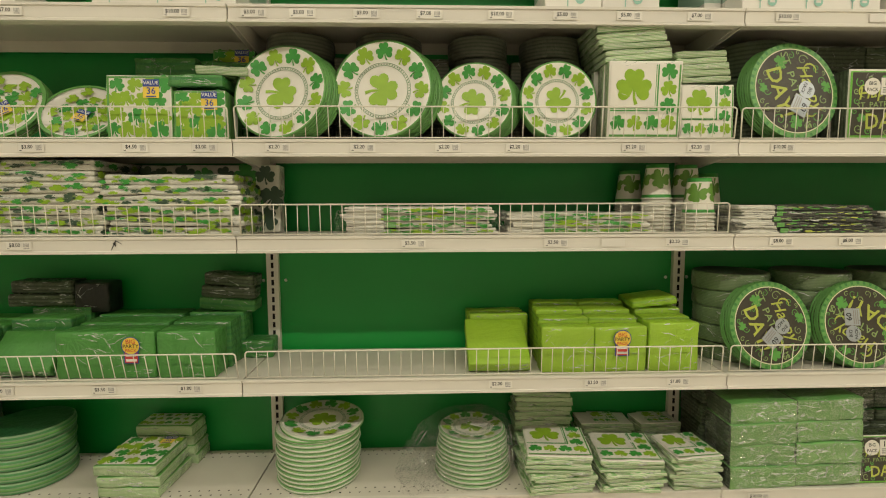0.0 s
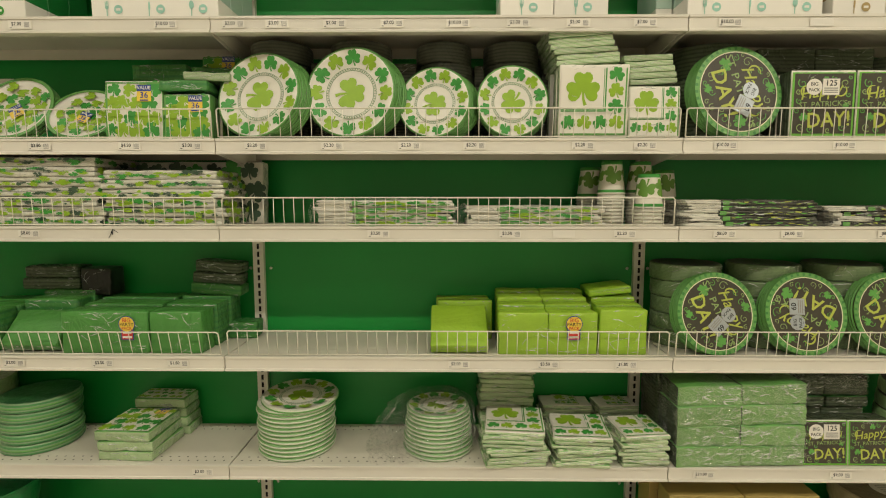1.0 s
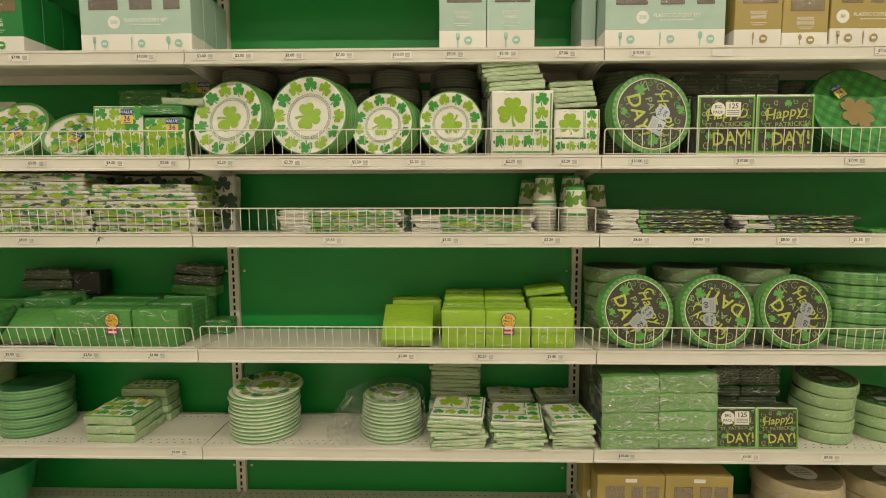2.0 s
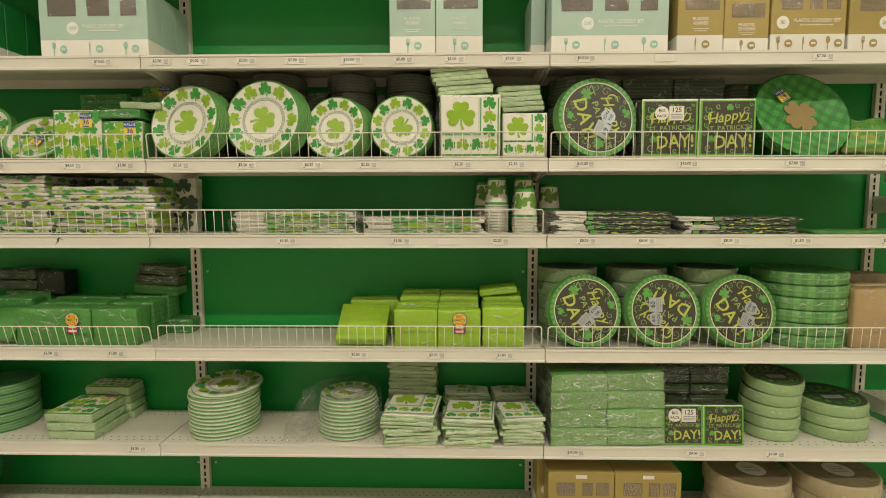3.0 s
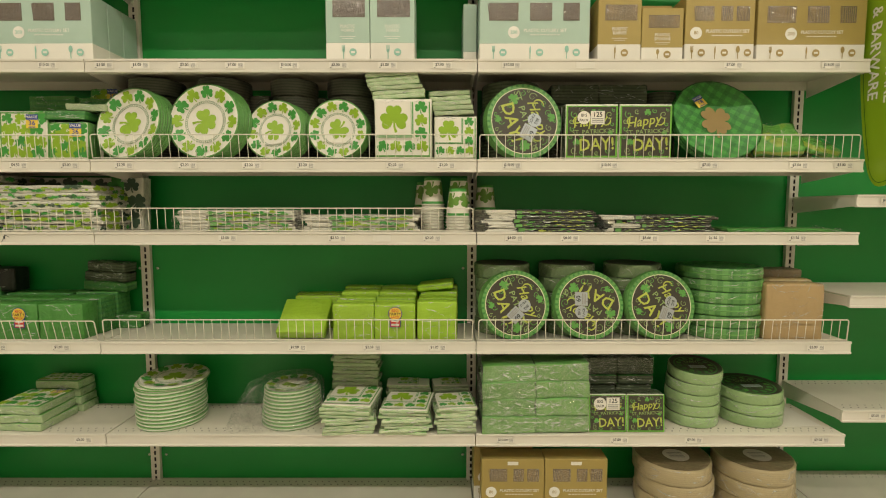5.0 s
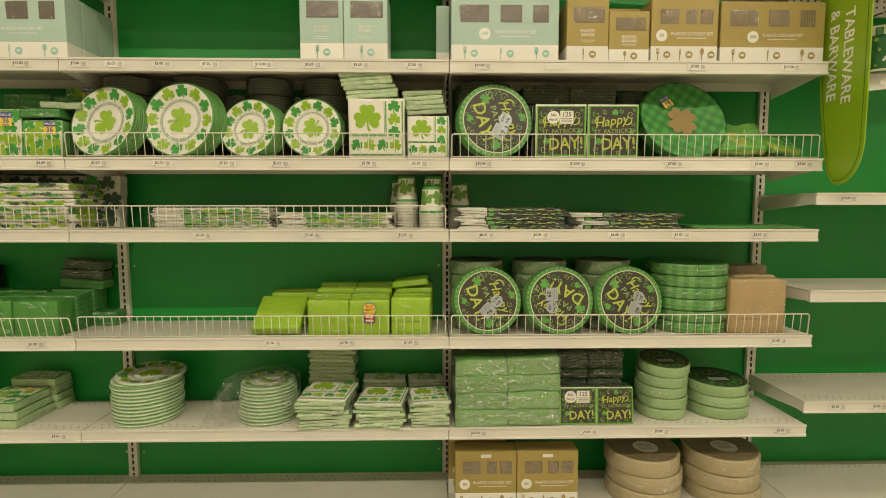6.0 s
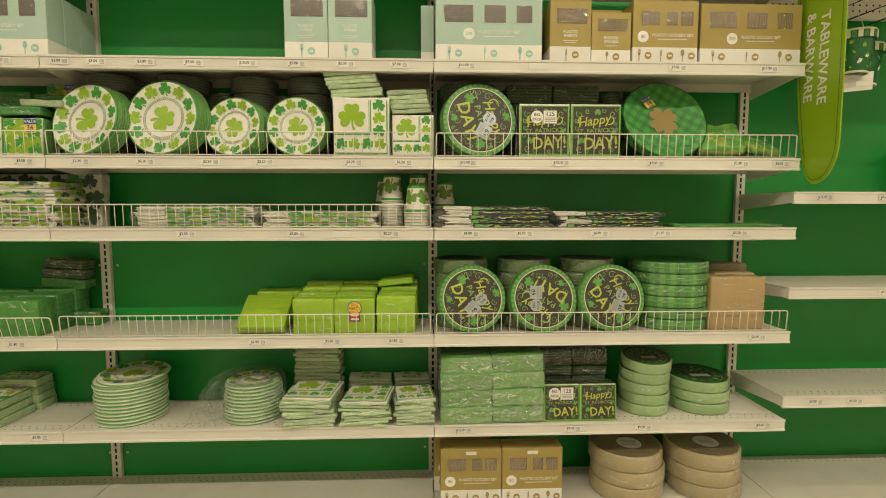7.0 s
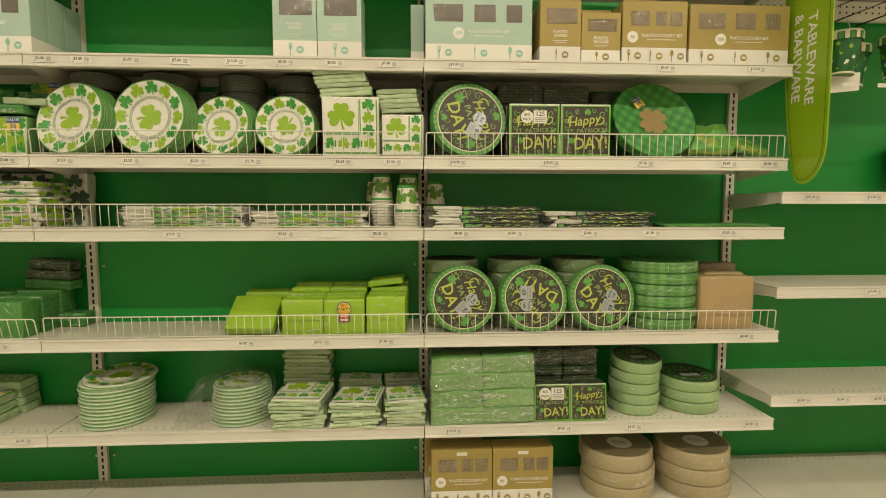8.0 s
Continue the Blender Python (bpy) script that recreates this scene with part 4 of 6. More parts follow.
def round_pack(x, y, z, r, h, side, top, label, yaw=0, tilt=0.0, category="paper plates", group="round plate packs", face=None, seed=0, sheets=0):
    """a shrink-wrapped pack of plates lying flat; bulged side, sunken top"""
    th = thing("round_plate_pack", pose(x, y, z, tilt, 0, yaw), label, category, group)
    e = min(0.006, h * 0.2)
    prof = [(0, 0.001), (r * 0.95, 0.0), (r * 0.988, e * 0.35), (r, e), (r * 1.003, h * 0.5), (r, h - e), (r * 0.988, h - e * 0.3), (r * 0.95, h), (r * 0.80, h - 0.005), (0, h - 0.006)]
    part("pack_body", Geo().lathe(prof, side, 44, mats=(side,) * 7 + (top, top), wob=0.012, seed=seed), th, smooth=True)
    if side in (PALE_ROUND, KRAFT_EDGE, SHADED_ROUND, PLAID_EDGE):
        def on_side(u, v, o):
            a, rr = -math.pi / 2 + u / r, r * 1.012 + o
            return (rr * math.cos(a), rr * math.sin(a), v)
        g = Geo().folds(-r * 1.5, r * 1.5, 0.003, h - 0.002, int(8 + r * h * 2200), 900 + seed, on_side, 0.72, 0.05, 0.0009)
        g.folds(-r * 1.5, r * 1.5, h - 0.006, h - 0.001, 5, 950 + seed, on_side, 1.0, 0.05, 0.0012)
        tagged(part("film_folds", g, th, "folds of the clear film, coloured pale as glints"), kind="stuff")
    if face:
        g = Geo()
        face(g, r, Matrix.Translation((0, 0, h - 0.0055)))
        tagged(part("printed_face", g, th), kind="stuff")
    if sheets:
        g, lip = Geo(), min(0.0028, h * 0.26)
        for k in range(1, sheets):
            zz = h * k / sheets
            g.lathe([(r * 0.996, zz - lip), (r * 1.014, zz - lip * 0.5), (r * 1.014, zz + lip * 0.5), (r * 0.996, zz + lip)], PLATE_EDGE if side is STACK_GREEN else RIM_GREEN, 44, wob=0.012, seed=seed)
        tagged(part("plate_rims", g, th, "stacked plate rims", smooth=True), kind="stuff")
    return th


def flat_clover_face(g, r, m):
    g.disc(0, 0, r * 0.9, WHITE, m, 1, 40)
    clover_print(g, r * 0.95, m @ Matrix.Translation((0, 0, 0.0012)), 0.0075)


def chalk_face(g, r, m):
    """chalkboard plate seen through its wrapping: rim, a wreath of clovers, a label"""
    mm = m @ Matrix.Translation((0, 0, 0.001))
    g.ring(0, 0, r * 0.74, r * 0.80, RIM_DARK, mm, 1)
    for k in range(14):
        a = 2 * math.pi * k / 14
        g.clover(r * 0.60 * math.cos(a), r * 0.60 * math.sin(a), r * 0.10, 360 * k / 14, RIM_DARK if k % 3 else CHALK_GREEN, mm, 2)
    for k in range(5):
        a = 2 * math.pi * k / 5 + 0.4
        g.curl(r * 0.32 * math.cos(a), r * 0.32 * math.sin(a), r * 0.11, 70 * k, (-1) ** k, CHALK_GREEN, mm, 2, r * 0.022)
    g.word("DAY!", 0, r * 0.30, r * 0.20, 0, CHALK_PALE, mm, 3)
    g.rect(-r * 0.30, r * 0.34, -r * 0.26, -r * 0.02, STICKER_SILVER, mm, 4).rect(-r * 0.24, r * 0.28, -r * 0.20, -r * 0.15, INK_GREY, mm, 5).rect(-r * 0.24, r * 0.20, -r * 0.11, -r * 0.07, INK_GREY, mm, 5)


def label_face(g, r, m):
    g.disc(0.1 * r, -0.05 * r, r * 0.34, TAG, m @ Matrix.Translation((0, 0, 0.001)), 1, 28)
    for k in range(4):
        g.rect(-0.1 * r, 0.3 * r, r * (0.06 - 0.08 * k), r * (0.09 - 0.08 * k), INK_GREY, m @ Matrix.Translation((0, 0, 0.001)), 2)


def block(x0, x1, y0, depth, z, h, paper, edges, label, name="napkin_pack", category="napkins", group="napkin packs", yaw=0.0, lean=0.0, seam=0, seed=0, sticker=None, r=0.006, roll=0.0, amp=0.0022, ends=None, film=False, piping=None):
    """a film-wrapped block of folded napkins resting on z. seam: number of napkin columns side by side"""
    w = x1 - x0
    th = thing(name, pose((x0 + x1) / 2, y0, z, 0, 0, yaw) @ pose(0, 0, 0, -lean, roll, 0), label, category, group)
    n = max(1, seam)
    for k in range(n):
        g = Geo().soft(w / n - 0.0006, depth, h, r, paper, 7, amp, seed + k, sides=edges, bulge=0.0025, ends=ends)
        part("napkin_block", g, th, smooth=True, m=pose(w / n * (k + 0.5) - w / 2, depth / 2, 0))
    if film:
        part("film_wrap", Geo().soft(w + 0.008, depth + 0.007, h + 0.001, 0.006, FILM, 14, 0.0055, seed + 9), th, "crinkled clear film", smooth=True, m=pose(0, depth / 2, 0)).visible_shadow = False
    area = w * h * 1e4
    dense = 0.42 if edges is PALE_EDGE else 0.14 if edges is BLACK_EDGE else 0.05 if edges is NEAR_BLACK else 0.08
    # pale folds on the front and along the top edge stand in for glints
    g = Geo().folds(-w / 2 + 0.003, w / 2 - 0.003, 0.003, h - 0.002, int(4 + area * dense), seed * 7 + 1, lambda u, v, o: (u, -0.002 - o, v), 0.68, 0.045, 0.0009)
    g.folds(-w / 2 + 0.003, w / 2 - 0.003, h - 0.007, h - 0.001, int(2 + w * (0 if edges is NEAR_BLACK else 22)), seed * 7 + 2, lambda u, v, o: (u, -0.001 - o, v), 1.0, 0.03, 0.0014)
    tagged(part("film_folds", g, th, "folds of the clear film, coloured pale as glints"), kind="stuff")
    if piping:
        g = Geo()
        for k in range(n):
            ua, ub = -w / 2 + w / n * k + 0.004, -w / 2 + w / n * (k + 1) - 0.004
            g.tube([(ua, 0.002, 0.004), (ua, 0.0005, h * 0.5), (ua, 0.002, h - 0.004)], 0.0013, piping)
            g.tube([(ua + (ub - ua) * q / 5, 0.0022, h - 0.0022 + 0.0012 * math.sin(seed + 2.1 * q)) for q in range(6)], 0.0019, piping)
        part("printed_edge", g, th, "bright green printed napkin edges", smooth=True)
    if sticker:
        g = Geo()
        party_sticker(g, sticker[0], sticker[1], sticker[2], Matrix.Translation((0, -0.0015, 0)) @ FRONT)
        part("sticker", g, th, "round yellow and red pack sticker")
    return th


def clover_square(g, u, v, s, m, turn=0):
    """white napkin print: large clover in a square, clover border on two sides"""
    mm = m @ Matrix.Translation((u, v, 0)) @ pose(0, 0, 0, 0, 0, turn)
    g.rect(-s / 2, s / 2, -s / 2, s / 2, WHITE, mm, 1)
    g.rect(-s / 2, s / 2, -s * 0.5, -s * 0.47, RIM_GREEN, mm, 2).rect(s * 0.475, s * 0.5, -s / 2, s / 2, RIM_GREEN, mm, 2)
    g.rect(-s / 2, s * 0.19, -s * 0.145, -s * 0.125, GREEN_INK, mm, 2).rect(-s / 2, s * 0.19, -s * 0.115, -s * 0.105, GREEN_INK, mm, 2)
    g.rect(s * 0.17, s * 0.19, -s * 0.145, s / 2, GREEN_INK, mm, 2).rect(s * 0.145, s * 0.155, -s * 0.105, s / 2, GREEN_INK, mm, 2)
    g.clover(-s * 0.17, s * 0.19, s * 0.25, 0, LIME_INK, mm, 3)
    for k in range(4):
        g.clover(-s * 0.38 + s * 0.245 * k, -s * 0.31, s * 0.11, 12 * (-1) ** k, LIME_INK if k % 2 else GREEN_INK, mm, 3)
    for k in range(3):
        g.clover(s * 0.335, s * 0.40 - s * 0.235 * k, s * 0.115, -10 * (-1) ** k, GREEN_INK if k % 2 == 0 else LIME_INK, mm, 3)


def clover_scatter(g, u0, u1, v0, v1, size, count, m, seed, inks):
    rng = random.Random(seed)
    n = max(1, round(math.sqrt(count * (u1 - u0) / max(1e-6, v1 - v0))))
    rows = max(1, round(count / n))
    for i in range(n):
        for j in range(rows):
            u = u0 + (u1 - u0) * (i + 0.5 + 0.5 * (j % 2) * (1 if n > 2 else 0) - (0.25 if n > 2 else 0) + rng.uniform(-0.12, 0.12)) / n
            v = v0 + (v1 - v0) * (j + 0.5 + rng.uniform(-0.1, 0.1)) / rows
            s = size * rng.uniform(0.85, 1.12)
            u, v = max(u0 + s * 0.8, min(u1 - s * 0.8, u)), max(v0 + s * 0.8, min(v1 - s * 0.8, v))
            g.clover(u, v, s, rng.uniform(-40, 40), inks[(i + j + rng.randrange(2)) % len(inks)], m, 2)


def printed_pack(x0, x1, y0, z, h, depth, face, label, group="printed napkin packs", yaw=0.0, lean=4.0, seed=0, count=1, turn=0, edges=None, gap=0.001):
    """napkin packs standing on edge one behind another; each is a thing"""
    w = x1 - x0
    made = []
    for k in range(count):
        th = thing("napkin_pack", pose((x0 + x1) / 2 + 0.002 * k * (-1) ** k, y0 + (depth + gap) * k, z, 0, 0, yaw) @ pose(0, 0, 0, -lean, 0, 0), label, "napkins", group)
        g = Geo().soft(w, h, depth, 0.004, WHITE, 6, 0.0012, seed + k, sides=edges or PRINT_EDGE)
        part("napkin_block", g, th, smooth=True, m=Matrix.Translation((0, depth, h / 2)) @ FRONT)
        if k == 0:
            g = Geo()
            face(g, w, h, Matrix.Translation((0, -0.0016, h / 2)) @ FRONT)
            gf = Geo().folds(-w * 0.47, w * 0.47, h - 0.010, h - 0.001, 9, seed + 77, lambda u, v, o: (u, -0.0052 - o, v), 0.9, 0.03, 0.0010)
            gf.folds(-w * 0.47, w * 0.47, 0.01, h - 0.01, 6, seed + 78, lambda u, v, o: (u, -0.0056 - o, v), 0.3, 0.03, 0.0008)
            tagged(part("film_folds", gf, th, "folds of the clear film, coloured pale as glints"), kind="stuff")
            tagged(part("printed_face", g, th), kind="stuff")
        made.append(th)
    return made


FLAT_PACK = {}


def flat_pack(x, y, z, w, d, h, edges, label, yaw=0.0, group="flat napkin packs", face=None, variant=0, tilt=0.0, roll=0.0, paper=None):
    """one thin wrapped pack of napkins lying flat"""
    key = (round(w, 3), round(d, 3), round(h, 4), edges.name, variant % 3, paper.name if paper else "")
    if key not in FLAT_PACK:
        FLAT_PACK[key] = Geo().soft(w, d, h, min(0.0035, h * 0.3), paper or edges, 8, 0.0034, variant % 3 + h * 100, sides=edges, bulge=0.002).mesh("napkin_block", True)
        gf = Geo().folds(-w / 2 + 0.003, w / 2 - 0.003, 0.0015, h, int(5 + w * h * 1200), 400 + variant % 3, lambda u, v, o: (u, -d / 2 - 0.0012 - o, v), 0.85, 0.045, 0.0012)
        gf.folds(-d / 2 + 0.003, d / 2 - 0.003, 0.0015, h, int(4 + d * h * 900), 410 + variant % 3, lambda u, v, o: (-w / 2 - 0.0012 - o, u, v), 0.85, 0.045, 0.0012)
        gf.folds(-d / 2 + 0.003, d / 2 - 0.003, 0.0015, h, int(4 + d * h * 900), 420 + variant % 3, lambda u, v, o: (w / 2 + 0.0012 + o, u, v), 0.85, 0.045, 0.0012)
        FLAT_PACK[key] = (FLAT_PACK[key], gf.mesh("film_folds"))
    th = thing("napkin_pack", pose(x, y, z, tilt, roll, yaw), label, "napkins", group)
    part("napkin_block", FLAT_PACK[key][0], th)
    tagged(part("film_folds", FLAT_PACK[key][1], th, "folds of the clear film, coloured pale as glints"), kind="stuff")
    if face:
        g = Geo()
        face(g, w, d, Matrix.Translation((0, 0, h + 0.0026)))
        tagged(part("printed_face", g, th), kind="stuff")
    return th


def sq_face(g, w, h, m):
    s = min(w, h) * 0.94
    clover_square(g, 0, 0, s, m)


def scatter_face(g, w, h, m):
    g.rect(-w * 0.47, w * 0.47, -h * 0.47, h * 0.47, WHITE, m, 1)
    clover_scatter(g, -w * 0.47, w * 0.47, -h * 0.47, h * 0.47, min(w, h) * 0.125, 18, m, 5, (LIME_INK, GREEN_INK, LIME_INK))


def value_scatter_face(g, w, h, m):
    scatter_face(g, w, h, m)
    value_sticker(g, w * 0.27, h * 0.33, 0.036, 0, m)


def value_face(g, w, h, m):
    g.rect(-w * 0.475, w * 0.475, -h * 0.475, h * 0.475, WHITE, m, 1)
    clover_scatter(g, -w * 0.475, w * 0.475, -h * 0.475, h * 0.475, 0.0205, 15, m, 8, (GREEN_INK, LIME_INK))
    g.rect(-w * 0.475, -w * 0.44, -h * 0.475, h * 0.475, RIM_GREEN, m, 3).rect(-w * 0.475, w * 0.475, h * 0.445, h * 0.475, RIM_GREEN, m, 3)
    value_sticker(g, w * 0.20, h * 0.28, 0.038, 0, m)


def chalk_sq_face(g, w, h, m):
    chalk_square_print(g, 0, 0, min(w, h) * 0.97, m)


def chalk_sq_sticker_face(g, w, h, m):
    chalk_square_print(g, 0, 0, min(w, h) * 0.97, m)
    pack_sticker(g, 0.0, h * 0.25, 0.041, 0, m, "125")


# cutlery boxes
def fork(g, u, v, s, ink, m):
    g.rect(u - s * 0.06, u + s * 0.06, v - s, v + s * 0.15, ink, m, 3).disc(u, v + s * 0.25, s * 0.2, ink, m, 3, 12)
    for d in (-0.16, 0, 0.16):
        g.rect(u + s * (d - 0.045), u + s * (d + 0.045), v + s * 0.3, v + s * 0.95, ink, m, 3)


def knife(g, u, v, s, ink, m):
    g.rect(u - s * 0.06, u + s * 0.06, v - s, v, ink, m, 3).flat([(u - s * 0.09, v), (u + s * 0.12, v), (u + s * 0.14, v + s * 0.5), (u + s * 0.06, v + s), (u - s * 0.09, v + s * 0.7)], ink, m, 3)


def spoon(g, u, v, s, ink, m):
    g.rect(u - s * 0.06, u + s * 0.06, v - s, v + s * 0.2, ink, m, 3).disc(u, v + s * 0.5, s * 0.48, ink, m, 3, 18, 0.6)


def cutlery_box(x0, x1, y0, z, h, depth, card, ink, label, words, tools, windows, count="", name="cutlery_box", plain=False, yaw=0.0, pale=True):
    """a carton with a white foot band, film windows, a title and cutlery drawings"""
    w = x1 - x0
    th = thing(name, pose((x0 + x1) / 2, y0, z, 0, 0, yaw), label, "cutlery box", "cutlery boxes")
    foot = h * 0.27
    g = Geo().box(-w / 2, w / 2, 0, depth, 0, foot, CARD_WHITE, 0.0012)
    part("foot_band", g, th, "white lower band")
    part("carton", Geo().box(-w / 2, w / 2, 0, depth, foot - 0.001, h, card, 0.0015), th)
    if plain:
        return th
    m = Matrix.Translation((0, -0.0003, 0)) @ FRONT
    for k, (a, b, c0, c1) in enumerate(windows):
        u0, u1, v0, v1 = -w / 2 + w * a, -w / 2 + w * b, h * c0, h * c1
        part("window", Geo().rect(u0, u1, v0, v1, WINDOW_FILM, m, 1), th, "clear film window showing cutlery")
        gw = Geo()
        n = max(4, int((u1 - u0) / 0.0048))
        for q in range(n):
            uu = u0 + (u1 - u0) * (q + 0.5) / n
            sl = 0.006 * math.sin(q * 0.35 + k * 2 + x0 * 9)
            gw.flat([(uu - 0.0016, v0 + 0.0005), (uu + 0.0011, v0 + 0.0005), (min(u1, uu + 0.0011 + sl), v1 - 0.002), (min(u1, uu - 0.0016 + sl), v1 - 0.002)], CUTLERY if card is not TEAL_BOX else CUTLERY_GREY, m, 2)
        tagged(part("cutlery", gw, th, "pale plastic cutlery behind film"), kind="stuff")
        part("film", Geo().flat([(u0, v0), (u1, v0), (u1, v1), (u0, v1)], WINDOW_SHEET, m, 6), th, "glossy clear film").visible_shadow = False
    g = Geo()
    tint = WHITE_INK
    if len(words) == 1:
        big = w > 0.3
        run, mid, du = (0.39, 0.095, -0.19) if big else (0.63, 0.11, -0.345)
        xs = [p[0] for p in letters(words[0])[0]]
        g.word(words[0], w * mid, h * 0.455, 0.0100, 0, tint, m, 2, w * run / ((max(xs) - min(xs)) * 0.0100 / 0.72))
        if count:
            g.disc(w * du, h * 0.43, 0.0185, tint, m, 2, 28).word(count, w * du, h * 0.43, 0.0105, 0, ink, m, 3)
        for k in range(9):
            g.rect(w * (mid - run * 0.36 + run * 0.08 * k), w * (mid - run * 0.36 + run * 0.08 * k + run * 0.06), h * 0.385, h * 0.398, tint, m, 2)
    else:
        for k, t in enumerate(words):
            g.word(t, 0, h * 0.50 - 0.0125 * k, 0.0095, 0, tint, m, 2)
        g.rect(-w * 0.18, w * 0.18, h * 0.355, h * 0.362, tint, m, 2).rect(-w * 0.13, w * 0.13, h * 0.325, h * 0.332, tint, m, 2)
    part("title", g, th, "white printed title")
    for k, tool in enumerate(tools):
        u = (-w / 2 + w * (k + 0.5) / len(tools)) - 0.014
        gt = Geo()
        tool(gt, u, foot * 0.48, foot * 0.40, ink, m)
        part("cutlery_drawing", gt, th)
        part("count_badge", Geo().disc(u + 0.030, foot * 0.5, 0.0115, ink, m, 3, 20).rect(u + 0.024, u + 0.036, foot * 0.5 - 0.003, foot * 0.5 + 0.003, TAG, m, 4), th)
    return th


def folded_cover(x0, x1, y0, d, z, h, ink_list, label, base, seed=0, white_end=0.0, yaw=0.0, group="folded table covers", bulge=0.002):
    """one table cover folded to a flat strip in a clear sleeve, printed with clovers along its edge"""
    w = x1 - x0
    th = thing("table_cover", pose((x0 + x1) / 2, y0, z, 0, 0, yaw), label, "table cover", group)
    for k in range(2):
        part("fold", Geo().soft(w * (1 - 0.012 * k), d, h * 0.52, h * 0.2, base, 9, 0.0030, seed + 31 * k, bulge=bulge * k), th, smooth=True, m=pose(0.004 * math.sin(seed * 1.9 + 2 * k), d / 2 + 0.003 * k, h * 0.48 * k))
    rng = random.Random(seed)
    g, m = Geo(), Matrix.Translation((0, -0.0030, h / 2)) @ FRONT
    n = int(w / (0.016 if base is FOLDED_WHITE else 0.022))
    for k in range(n):
        u = -w / 2 + white_end * w + (w * (1 - white_end) - 0.02) * (k + rng.uniform(0.1, 0.9)) / n
        s = h * rng.uniform(0.24, 0.50) * (0.75 if base is FOLDED_BLACK else 1.0)
        ink = rng.choice(ink_list)
        if rng.random() < 0.55:
            mq = m @ Matrix.Translation((u, rng.uniform(-0.3, 0.3) * h, 0)) @ Matrix.Diagonal((rng.uniform(1.1, 1.9) * (1.5 if h < 0.02 else 1.0), rng.uniform(0.4, 0.75), 1, 1))
            g.clover(0, 0, s, rng.uniform(0, 360), ink, mq, 1)
        else:
            wide, vv = rng.uniform(1.3, 3.2) * (2.0 if h < 0.02 else 1.0), rng.uniform(-0.3, 0.3) * h
            g.flat([(u + wide * s * 0.55 * q * math.cos(a), vv + s * 0.42 * q * math.sin(a)) for a, q in [(0.7 * i, rng.uniform(0.45, 1.15)) for i in range(9)]], ink, m, 1)
    if white_end:
        ue = -w / 2 + white_end * w
        for k in range(3):
            cut = 0.012 * rng.random()
            part("white_end", Geo().soft(white_end * w - 0.004 + cut, d * (1.05 - 0.02 * k), h * 0.36, h * 0.10, FOLDED_WHITE, 7, 0.0022, seed + 3 + 5 * k), th, "white folded end", smooth=True,
                 m=pose(-w / 2 - 0.004 + (white_end * w - cut) / 2, d / 2 - 0.003 + 0.003 * math.sin(seed + 2 * k), h * 0.34 * k, 0, rng.uniform(-1, 1)))
        g.rect(ue, ue + rng.uniform(0.012, 0.024), -h * 0.40, h * 0.40, RIM_GREEN, m, 1.5)
    if base is FOLDED_WHITE and not white_end:
        side = Matrix(((0, 0, 1, w / 2 + 0.0035), (1, 0, 0, 0.0), (0, 1, 0, h / 2), (0, 0, 0, 1)))
        for k in range(5):
            mq = side @ Matrix.Translation((d * (k + rng.uniform(0.2, 0.8)) / 5, rng.uniform(-0.25, 0.25) * h, 0)) @ Matrix.Diagonal((1.3, 0.6, 1, 1))
            g.clover(0, 0, h * rng.uniform(0.4, 0.65), rng.uniform(0, 360), rng.choice(ink_list), mq, 1)
    tagged(part("clover_print", g, th), kind="stuff")
    gf = Geo().folds(-w / 2 + 0.004, w / 2 - 0.004, h * 0.1, h * 0.95, 12, seed * 3 + 5, lambda u, v, o: (u, -0.0036 - o, v), 0.95, 0.05, 0.0011)
    tagged(part("film_folds", gf, th, "folds of the clear sleeve, coloured pale as glints"), kind="stuff")
    return th


CUP = {}


